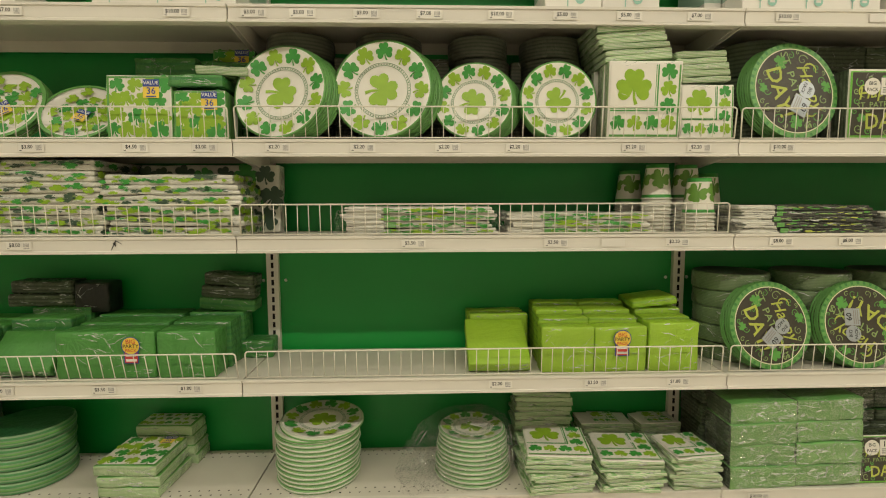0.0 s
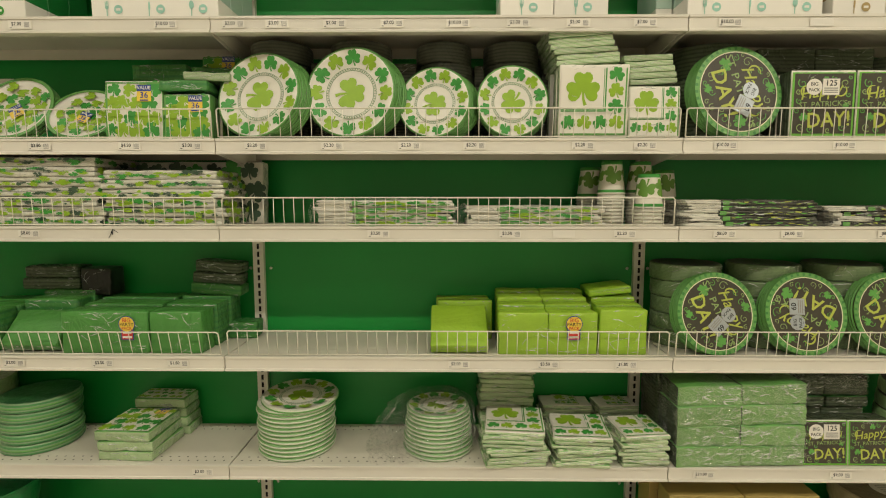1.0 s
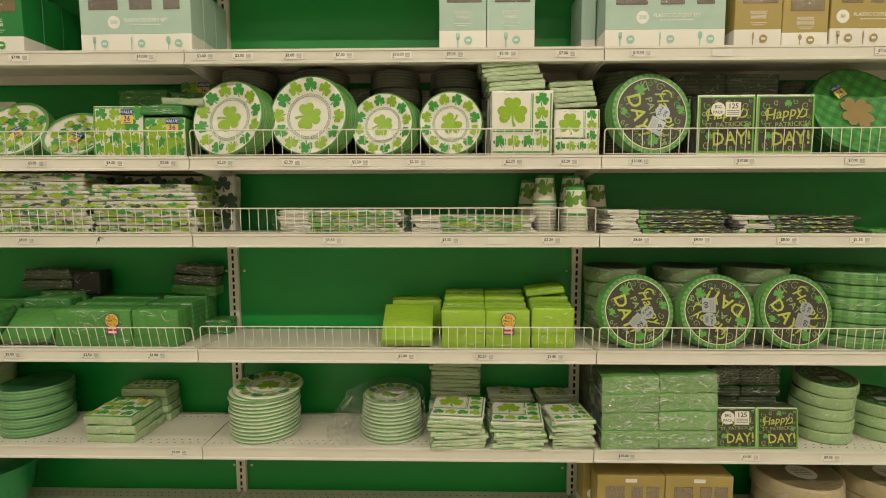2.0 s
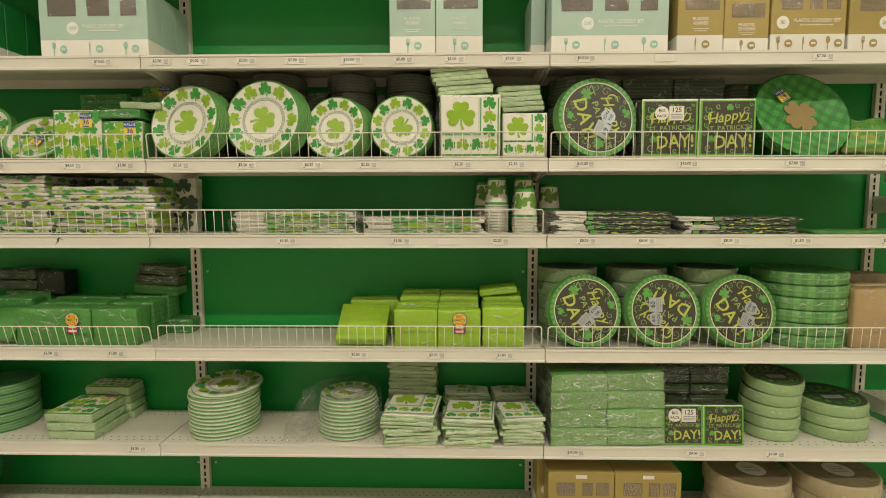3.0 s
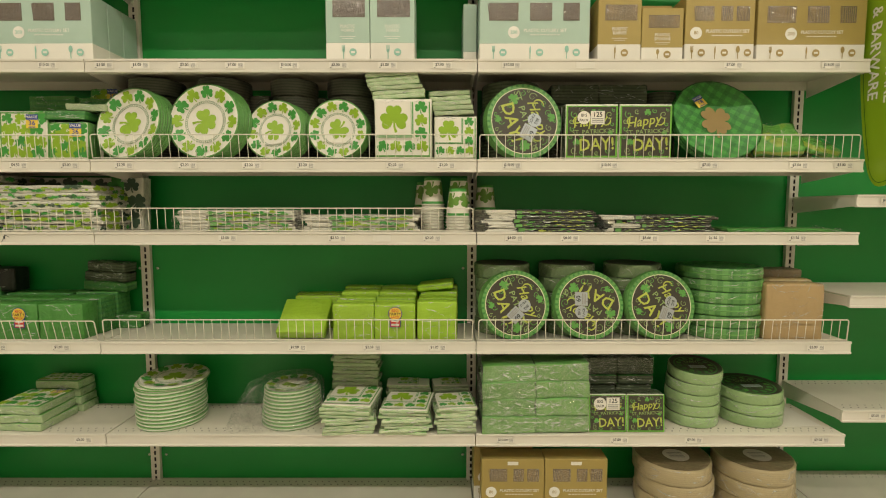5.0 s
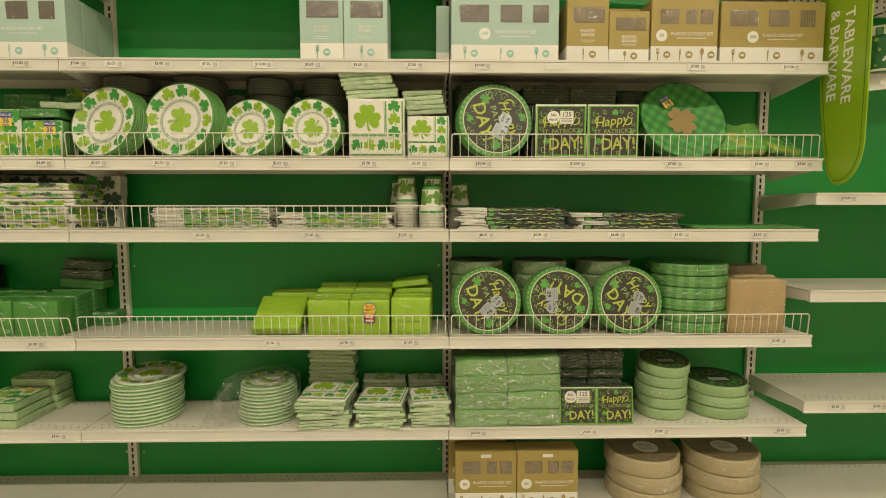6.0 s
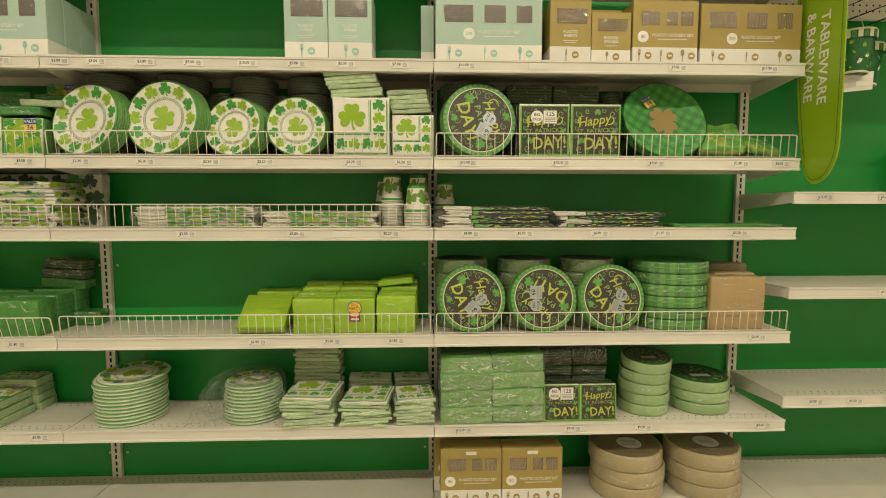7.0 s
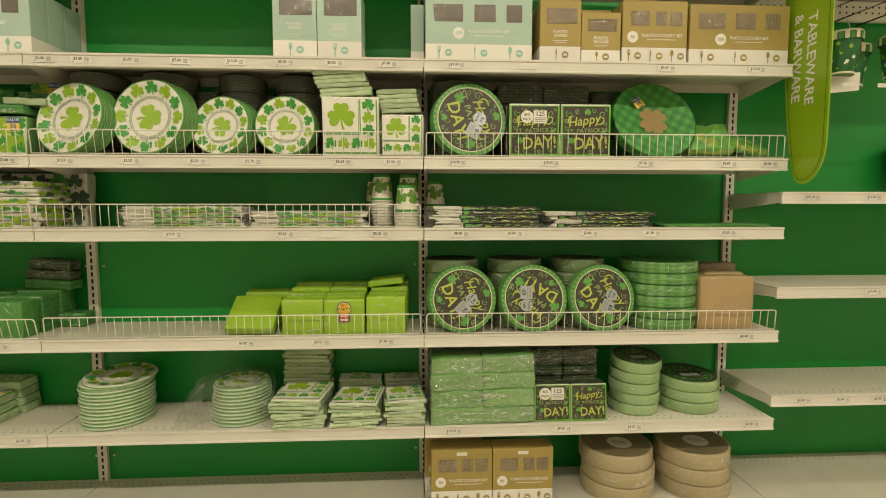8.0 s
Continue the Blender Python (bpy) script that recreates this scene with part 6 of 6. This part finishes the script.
block(1.026, 1.157, 0.022, 0.050, S4, 0.126, LIME_NAPKIN, LIME_NAPKIN, LN, seed=53, r=0.0045)
for k in range(3):
    block(1.028 + 0.004 * k, 1.160 + 0.002 * k, 0.075 + 0.056 * k, 0.052, S4, 0.130 + 0.012 * k, LIME_NAPKIN, LIME_EDGE, LN, seed=55 + k, r=0.0045)
block(1.022, 1.148, 0.120, 0.12, S4 + 0.148, 0.022, LIME_NAPKIN, LIME_EDGE, "thin lime napkin pack lying on other packs", seed=59, yaw=-3, roll=-7)

for k, (px, turn, st) in enumerate(((1.352, -76, (0.20, 0.05, -60)), (1.594, -217, (0.20, 0.13, -55)), (1.833, -62, (0.20, 0.10, -52)))):
    leaning_plates(px, 0.008, S4 + 0.003, 0.1145, 5, 12, (4, 1, 4)[k], turn, "chalk", "round chalkboard print plates with a green scalloped rim", step=0.0068, slump=(-0.0018, 0.0), sticker=st)
    # rear stacks: pale edged packs with their shade put into the colour
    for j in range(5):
        round_pack((1.322, 1.552, 1.782)[k] + 0.003 * math.sin(j + k), 0.168, S4 + 0.0485 * j, 0.097, 0.048, SHADED_ROUND, BLACK_BOARD, "wrapped plate pack lying flat at the back, edges darkened for shade", seed=k * 5 + j, group="plate packs at the back")
for j in range(6):
    round_pack(2.074 + 0.003 * math.sin(j * 2.0), 0.139, S4 + 0.0395 * j, 0.134, 0.039, PLAID_EDGE, PLAID, "green plaid edged plate pack lying in a stack", seed=60 + j, group="plaid plate packs", sheets=2)
block(2.166, 2.358, 0.018, 0.072, S4, 0.186, KRAFT_NAPKIN, KRAFT_NAPKIN, "kraft brown paper napkin block in film", seed=71, r=0.007, group="kraft napkin blocks")
block(2.225, 2.375, 0.098, 0.072, S4, 0.190, KRAFT_NAPKIN, KRAFT_EDGE, "kraft brown paper napkin block in film", seed=73, r=0.007, group="kraft napkin blocks")
# the backmost block is a darker brown than the two before it
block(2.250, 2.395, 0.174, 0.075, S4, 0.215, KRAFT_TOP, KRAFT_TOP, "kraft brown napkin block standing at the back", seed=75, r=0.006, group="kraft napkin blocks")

# ---- fifth shelf ----
for j in range(5):
    round_pack(-0.637 + 0.003 * math.sin(j * 2.2), 0.138, S5 + 0.0315 * j, 0.104, 0.031, SOLID_RIM, SOLID_GREEN, "solid green paper plate pack in a stack", seed=80 + j, group="green plate packs", sheets=2)
for j in range(4):
    round_pack(-0.870, 0.150, S5 + 0.048 * j, 0.118, 0.0475, PALE_ROUND, PLATE_EDGE, "pale green edged plate pack in a stack", seed=90 + j, group="pale plate packs")
for k in range(3):
    flat_pack(-0.303 - 0.004 * k, 0.096, S5 + 0.0285 * k, 0.160, 0.158, 0.0282, CLOVER_SIDE, "clover print napkin pack lying in a pile", (-3, 1, -1.5)[k], variant=k, face=value_scatter_face if k == 2 else None, group="clover napkin pile", paper=RIM_GREEN)
for k in range(4):
    flat_pack(-0.286 - 0.003 * k, 0.219, S5 + 0.0290 * k, 0.160, 0.082, 0.0286, CLOVER_SIDE, "clover print napkin pack lying in a pile at the back", (2, -3, -1, -2)[k], variant=k + 1, face=scatter_face if k == 3 else None, group="clover napkin pile", paper=RIM_GREEN)
for j in range(13):
    last = j == 12
    round_pack(0.154 + 0.0025 * math.sin(j * 1.7) + (0.010 if last else 0), 0.122, S5 + 0.0122 * j, 0.1115, 0.0124, STACK_GREEN if j < 11 else PLATE_EDGE, WHITE, "thin clover plate pack in a leaning stack", yaw=25, tilt=3.5 if last else 0, seed=100 + j % 3, face=flat_clover_face if last else None, group="clover plate stack", sheets=2)
for j in range(11):
    round_pack(0.580 + 0.002 * math.sin(j * 1.7), 0.122, S5 + 0.0118 * j, 0.105 - 0.0013 * j, 0.0117, STACK_GREEN, WHITE, "thin clover plate pack inside a clear bag", yaw=-20, seed=110 + j % 3, face=flat_clover_face if j == 10 else None, group="bagged plate stack", sheets=2)
lab = Geo().box(-0.022, 0.022, -0.016, 0.016, 0, 0.0008, TAG)
for k in range(4):
    lab.rect(-0.016, 0.016 - 0.006 * (k % 2), -0.010 + 0.006 * k, -0.008 + 0.006 * k, INK_GREY, TOP, 3)
solid("paper_label", lab, pose(0.598, 0.110, S5 + 0.1375, 0, 0, -28), "white paper label on bagged plates", "label")


def bag():
    """a clear bag round the plates, its loose mouth lying to one side"""
    bm_v, n, rings = [], 44, 9
    g = Geo()
    for j in range(rings):
        q = j / (rings - 1)
        z = 0.146 * math.sin(q * math.pi / 2) ** 0.8
        for k in range(n):
            a = 2 * math.pi * k / n
            rad = (0.113 - 0.014 * q) if j < rings - 1 else 0.070
            pull = max(0.0, math.cos(a - math.pi * 1.04)) ** 3
            rad += pull * 0.105 * (1 - q) ** 0.9
            w = noise.noise(Vector((math.cos(a) * 3, math.sin(a) * 3, q * 4))) * 0.010 + noise.noise(Vector((math.cos(a) * 9, math.sin(a) * 9, q * 9 + 4))) * 0.006
            bm_v.append(((rad + w) * math.cos(a), min(0.130, (rad * 0.99 + w) * math.sin(a)), z + 0.003 + (w * 0.7 if j else 0.0)))
    fs = [(j * n + k, j * n + (k + 1) % n, (j + 1) * n + (k + 1) % n, (j + 1) * n + k) for j in range(rings - 1) for k in range(n)]
    fs.append(tuple(range((rings - 1) * n, rings * n)))
    g.add(bm_v, fs, FILM)
    th = thing("plastic_bag", pose(0.580, 0.122, S5), "crumpled clear plastic bag over a plate stack", "plastic bag")
    part("bag_body", g, th, smooth=True)

    def on_bag(u, v, o):
        a, q = -math.pi / 2 + u, v / 0.15
        rr = 0.117 - 0.014 * q + max(0.0, math.cos(a - math.pi * 1.04 + 2 * math.pi)) ** 3 * 0.105 * (1 - q) ** 0.9 + o
        return (rr * math.cos(a), rr * math.sin(a), v)
    gf = Geo()
    for k in range(16):
        gf.folds(-1.75 + 0.2 * k, -1.55 + 0.2 * k + 0.1, 0.012, 0.125, 6, 700 + k, on_bag, 0.1, 0.25, 0.0014)
    tagged(part("film_folds", gf, th, "folds of the clear bag, coloured pale as glints"), kind="stuff")
    part("loose_mouth", Geo().soft(0.13, 0.13, 0.036, 0.015, FILM, 12, 0.012, 7), th, "crumpled open end of the bag", smooth=True, m=pose(-0.135, -0.050, 0.004, 0, -16, 15))


bag()


def napkin_pile(x, y, w, n, h, top=True, seed=0, z=S5, d=None, shear=0.0, group="clover napkin piles"):
    rng = random.Random(seed)
    for k in range(n):
        flat_pack(x + rng.uniform(-0.007, 0.007) + shear * k, y + rng.uniform(-0.004, 0.004), z + h * k, w, d or w, h * 0.98, PRINT_EDGE, "thin wrapped clover napkin pack in an uneven pile", rng.uniform(-8, 8), variant=k, roll=rng.uniform(-1.9, 1.9), tilt=rng.uniform(-0.9, 0.9),
                  face=sq_face if top and k == n - 1 else None, group=group, paper=WHITE if k == n - 1 else None)


napkin_pile(0.796, 0.072, 0.168, 9, 0.0114, seed=1)
napkin_pile(0.792, 0.215, 0.166, 19, 0.0142, False, 2, d=0.085)
napkin_pile(0.984, 0.070, 0.160, 8, 0.0105, seed=3)
napkin_pile(0.985, 0.218, 0.158, 8, 0.0124, True, 4, d=0.08)
napkin_pile(1.150, 0.062, 0.130, 8, 0.0114, seed=5)
napkin_pile(1.135, 0.215, 0.130, 8, 0.0126, True, 6, d=0.08)

for j in range(4):
    block(1.240 + 0.002 * (j % 2), 1.594 - 0.003 * (j % 2), 0.000 + 0.002 * j, 0.118, S5 + 0.003 + 0.0575 * j, 0.057, RIM_GREEN, PALE_EDGE, "wide pale green napkin block wrapped in shiny film", seam=2, seed=120 + 2 * j, ends=BLACK_EDGE, roll=(-0.7, -1.3, -1.6, -2.2)[j], yaw=(1.0, -0.8, 0.7, -1.2)[j], group="wide wrapped napkin blocks", r=0.0025, amp=0.0042, film=True, piping=RIM_GREEN)
    block(1.236 + 0.002 * (j % 2), 1.575, 0.136, 0.118, S5 + 0.0575 * j, 0.057, BLACK_EDGE, BLACK_EDGE, "wide dark napkin block wrapped in shiny film", seam=2, seed=130 + 2 * j, group="wide wrapped napkin blocks", r=0.005)
for k in range(2):
    xx = 1.595 + 0.127 * k
    printed_pack(xx, xx + 0.127, 0.014, S5, 0.128, 0.060, chalk_sq_sticker_face if k == 0 else chalk_sq_face, "small chalkboard print napkin block with green edges", lean=5, seed=140 + k, edges=BLACK_EDGE)
    block(xx, xx + 0.125, 0.118, 0.125, S5, 0.128, GREEN_EDGE, BLACK_EDGE, "dark wrapped napkin block behind another", seed=144 + k, group="dark napkin blocks")
    block(xx, xx + 0.125, 0.105, 0.125, S5 + 0.130, 0.032, GREEN_EDGE, BLACK_EDGE, "dark wrapped napkin pack lying on blocks", seed=147 + k, group="dark napkin blocks")
block(1.594, 1.848, 0.110, 0.13, S5 + 0.165, 0.058, BLACK_EDGE, BLACK_EDGE, "wide dark napkin block in crinkled film on top", seam=2, seed=150, group="dark napkin blocks", amp=0.003, film=True)
for j in range(5):
    round_pack(1.988 + 0.003 * math.sin(j * 2.0), 0.122 - 0.002 * j, S5 + 0.0005 + 0.0385 * j + (0, 0.002, 0.004, 0.006, 0.009)[j], 0.087, 0.038, PALE_ROUND, BLACK_BOARD, "pale green edged plate pack with a dark top", tilt=(0, 1.5, 3, 4.5, 7.5)[j], seed=160 + j, face=chalk_face if j == 4 else None, group="small round plate packs")
for j in range(3):
    round_pack(2.203 + 0.003 * math.sin(j * 2.6), 0.142, S5 + 0.0005 + 0.0395 * j + 0.0015 * j, 0.106, 0.039, PALE_ROUND, BLACK_BOARD, "pale green edged plate pack with a dark top", tilt=(0, 0.8, 2.0)[j], seed=170 + j, face=chalk_face if j == 2 else None, group="larger round plate packs")
solid("paper_sheet", Geo().box(0, 0.13, 0, 0.17, 0, 0.0008, TAG), pose(2.275, 0.05, S5 + 0.0012, 0, 0, 3), "plain white paper sheet on a shelf", "paper sheet")

# ---- base deck ----
KB = "kraft brown cutlery set carton with film windows"
for k in range(2):
    xx = 1.242 + 0.2145 * k
    cutlery_box(xx, xx + 0.212, 0.030, BASE, 0.203, 0.075, KRAFT_BOX, OLIVE_INK, KB, ("PLASTIC CUTLERY SET",), SET_TOOLS, MID_WIN, "80")
    bx = Geo().box(-0.018, 0.018, 0, 0.0006, -0.006, 0.006, TAG)
    solid("paper_label", bx, pose(xx + 0.106, 0.0288, BASE + 0.188), "small white label on a kraft carton", "label", "carton labels")
cutlery_box(1.222, 1.432, 0.125, BASE, 0.205, 0.075, KRAFT_BOX, OLIVE_INK, "kraft brown carton standing behind others", ("PLASTIC CUTLERY SET",), SET_TOOLS, MID_WIN, "80", yaw=2)
for k, px in enumerate((1.935, 2.222)):
    for j in range(3):
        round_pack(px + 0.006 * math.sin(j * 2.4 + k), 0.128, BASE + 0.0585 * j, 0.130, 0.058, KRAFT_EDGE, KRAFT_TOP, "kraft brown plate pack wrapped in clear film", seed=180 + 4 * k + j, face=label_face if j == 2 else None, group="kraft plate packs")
bowl = thing("serving_bowl", pose(-0.79, 0.10, BASE), "dark green plastic serving bowl on the base deck", "bowl")
part("bowl_body", Geo().lathe([(0, 0), (0.07, 0.0), (0.085, 0.012), (0.118, 0.10), (0.128, 0.165), (0.133, 0.190), (0.138, 0.193), (0.135, 0.186), (0.122, 0.16), (0.11, 0.10), (0.078, 0.018), (0, 0.012)], BOWL, 44), bowl, smooth=True)

# ---- hanging sign ----
SIDE = Matrix(((0, 0, -1, 0), (-1, 0, 0, 0), (0, 1, 0, 0), (0, 0, 0, 1)))   # u towards the aisle, v up, facing -x
sign = thing("aisle_sign", pose(2.460, 0, 0), "lime green leaf-shaped hanging aisle sign with white lettering", "sign")


def leaf(inset):
    pts = []
    for k in range(12):
        q = k / 11
        pts.append((-0.085 + 0.030 * q + 0.040 * q ** 4 + inset, 2.16 - 0.85 * q))
    for k in range(1, 15):
        a = math.pi + 0.28 + (math.pi - 0.28) * k / 14
        pts.append((0.040 + (0.092 - inset) * math.cos(a) * (1.0 if math.cos(a) > 0 else 0.62), 1.355 + (0.128 - inset) * math.sin(a)))
    pts += [(0.132 - inset, 1.55), (0.124 - inset, 2.16)]
    return pts


lv = [(u, v, w) for w in (0.0, 0.004) for u, v in leaf(0.0)]
ln = len(leaf(0.0))
lg = Geo().add(lv, [tuple(range(ln)), tuple(range(2 * ln - 1, ln - 1, -1))] + [(k, (k + 1) % ln, ln + (k + 1) % ln, ln + k) for k in range(ln)], SIGN_LIME, SIDE)
part("sign_board", lg, sign)
sm = SIDE @ Matrix.Translation((0, 0, 0.0042))
lo, li = leaf(0.011), leaf(0.0135)
og = Geo().add([(u, v, 0.0004) for u, v in lo] + [(u, v, 0.0004) for u, v in li], [(k, k + 1, ln + k + 1, ln + k) for k in range(ln - 1)], SIGN_LINE, sm)
part("outline", og, sign, "thin dark green outline")
part("lettering", Geo().word("TABLEWARE", 0.052, 1.625, 0.037, -90, WHITE_INK, sm, 2).word("& BARWARE", -0.006, 1.640, 0.037, -90, WHITE_INK, sm, 2), sign, "white capital lettering")
part("hanger", Geo().box(-0.012, 0.0, -0.008, 0.006, 2.10, CEILING - 0.0, STEEL_ROD, 0.001), sign, "thin dark hanging strut", m=pose(0.004, 0.02, 0))

# ---- pails hanging in the emptier bay ----
bar = thing("hanging_bar", pose(C, 0.290, 1.905), "cream perforated steel bar carrying hooks", "bar")
part("bar", Geo().box(0.006, BAY - 0.006, 0, 0.02, -0.03, 0.045, WHITE_STEEL, 0.002), bar)
hg = Geo()
for r in range(2):
    for k in range(44):
        hg.disc(0.03 + 0.0265 * k, 0.000 + 0.022 * r, 0.004, DARK, Matrix.Translation((0, -0.0004, 0)) @ FRONT, 1, 8)
tagged(part("perforation", hg, bar, "rows of small holes"), kind="stuff")
# added shelf, its unseen front drawn far out to shade pails and panel
solid("upper_shelf", Geo().box(0.006, BAY - 0.006, -0.36, 0.315, 0, 0.03, WHITE_STEEL, 0.002), pose(C, 0, 1.955), "cream steel shelf added out of view to shade hanging pails", "shelf")
for k in range(6):
    hk = thing("peg_hook", pose(2.53 + 0.125 * k, 0.288, 1.855), "dark steel peg hook on a perforated bar", "hook", "peg hooks")
    part("rod", Geo().tube([(0, 0, 0), (0, -0.10, -0.004), (0, -0.29, -0.014), (0, -0.31, 0.000)], 0.003, STEEL_ROD), hk)
    part("ticket_holder", Geo().box(-0.028, 0.028, -0.002, 0, -0.30, -0.286, WHITE_STEEL, 0.001), hk, "white ticket holder", m=pose(0, -0.27, 0.0))


def pail(x, y, z, seed, label="green metal pail with clover print and a wire handle"):
    th = thing("pail", pose(x, y, z, 0, 0, 20 * seed), label, "pail", "clover pails")
    h, r0, r1 = 0.135, 0.042, 0.058
    part("pail_body", Geo().lathe([(0, 0.0), (r0, 0.0), (r0 + 0.001, 0.004), (r1, h - 0.02), (r1 + 0.001, h), (r1 - 0.001, h), (r1 - 0.002, h - 0.02), (r0 - 0.001, 0.006), (0, 0.004)], PAIL, 32), th, smooth=True)
    g = Geo()
    for k in range(24):
        g.box(-0.0066, 0.0066, -0.0012, 0.0, h - 0.027, h - 0.004, CREAM_INK if k % 2 else RIM_DARK, m=pose(0, 0, 0, 0, 0, 15 * k) @ Matrix.Translation((0, -r1 - 0.0006, 0)) @ pose(0, 0, 0, 2))
    tagged(part("striped_band", g, th, "cream and green striped band"), kind="stuff")
    part("rim", Geo().lathe([(r1 - 0.001, h - 0.003), (r1 + 0.003, h - 0.003), (r1 + 0.004, h), (r1 + 0.003, h + 0.003), (r1 - 0.001, h + 0.003)], CREAM_INK, 36), th, "cream rolled rim", smooth=True)
    part("foot_ring", Geo().lathe([(r0 - 0.001, -0.002), (r0 + 0.0025, -0.002), (r0 + 0.003, 0.003), (r0 + 0.001, 0.005)], CREAM_INK, 36), th, "cream foot ring", smooth=True)
    rng, pg = random.Random(seed), Geo()
    for k in range(52):
        zz, a = 0.012 + (h - 0.050) * ((k * 0.618) % 1.0), 2 * math.pi * k / 26 + rng.uniform(-0.1, 0.1)
        rr = r0 + (r1 - r0) * zz / (h - 0.02) + 0.0009
        mm = pose(0, 0, 0, 0, 0, math.degrees(a)) @ Matrix.Translation((0, -rr, zz)) @ pose(0, 0, 0, 8) @ FRONT
        pg.clover(0, 0, rng.choice((0.002, 0.004, 0.0065)), rng.uniform(0, 360), rng.choice((WHITE_INK, LIME_INK, LIME_INK, RIM_GREEN)), mm, 1, leaves=4)
    tagged(part("clover_print", pg, th), kind="stuff")
    part("handle", Geo().tube([(r1 * math.cos(a), 0, h - 0.008 + 0.075 * math.sin(a)) for a in [math.pi * k / 14 for k in range(15)]], 0.0013, WIRE), th, "thin wire handle")
    return th


pail(2.535 + 0.105, 0.05, 1.600, 1)
pail(2.535 + 0.205, 0.125, 1.580, 2)
pail(2.535 + 0.320, 0.045, 1.598, 3)
pail(2.535 + 0.100, 0.165, 1.575, 4)
ticket = Geo().box(-0.055, 0.055, -0.001, 0.0, -0.030, 0.030, TAG, 0.0004)
solid("ticket_card", ticket, pose(2.672, 0.060, 1.580, 8, -6, 0), "plain white card under a hanging pail", "card", "ticket cards")

tum = thing("tumbler", pose(3.125, 0.262, 1.230), "black speckled tumbler hanging on a steel hook", "tumbler")
part("tumbler_body", Geo().lathe([(0, 0), (0.042, 0), (0.048, 0.01), (0.058, 0.14), (0.060, 0.16), (0.057, 0.16), (0.045, 0.012), (0, 0.008)], BLACK_CUP, 32), tum, smooth=True)
part("hook", Geo().tube([(0, 0.066, 0.185), (0, 0.02, 0.182), (0, 0, 0.176), (0, 0, 0.158)], 0.003, STEEL_ROD), tum, "dark steel hook")

# a grey card arrow on the panel, and a scribbled arrow on the third shelf's channel
ag = Geo().add([(x, y, z) for y in (0, 0.001) for x, z in ((-0.16, -0.03), (-0.022, -0.03), (0.012, 0.003), (-0.022, 0.034), (-0.16, 0.034))], [(0, 1, 2, 3, 4), (9, 8, 7, 6, 5)] + [(k, (k + 1) % 5, 5 + (k + 1) % 5, 5 + k) for k in range(5)], TAG)
solid("card_arrow", ag, pose(-0.735, BACK - 0.003, 1.500), "pale grey pointed card above small plates", "card")
am = Matrix.Translation((-0.285, -0.0036, S3 - 0.018)) @ FRONT
sg = Geo().flat([(-0.012, -0.012), (-0.0105, -0.0125), (0.001, 0.0095), (-0.0005, 0.011)], INK, am, 1).flat([(-0.0005, 0.010), (0.014, 0.002), (0.0148, 0.003), (0.0, 0.0118)], INK, am, 2)
sg.flat([(-0.006, 0.004), (0.0, -0.004), (0.001, -0.0034), (0.0004, 0.0085)], INK, am, 3)
solid("arrow_mark", sg, pose(0, 0, 0), "thin black arrow drawn on a shelf channel", "pen mark")
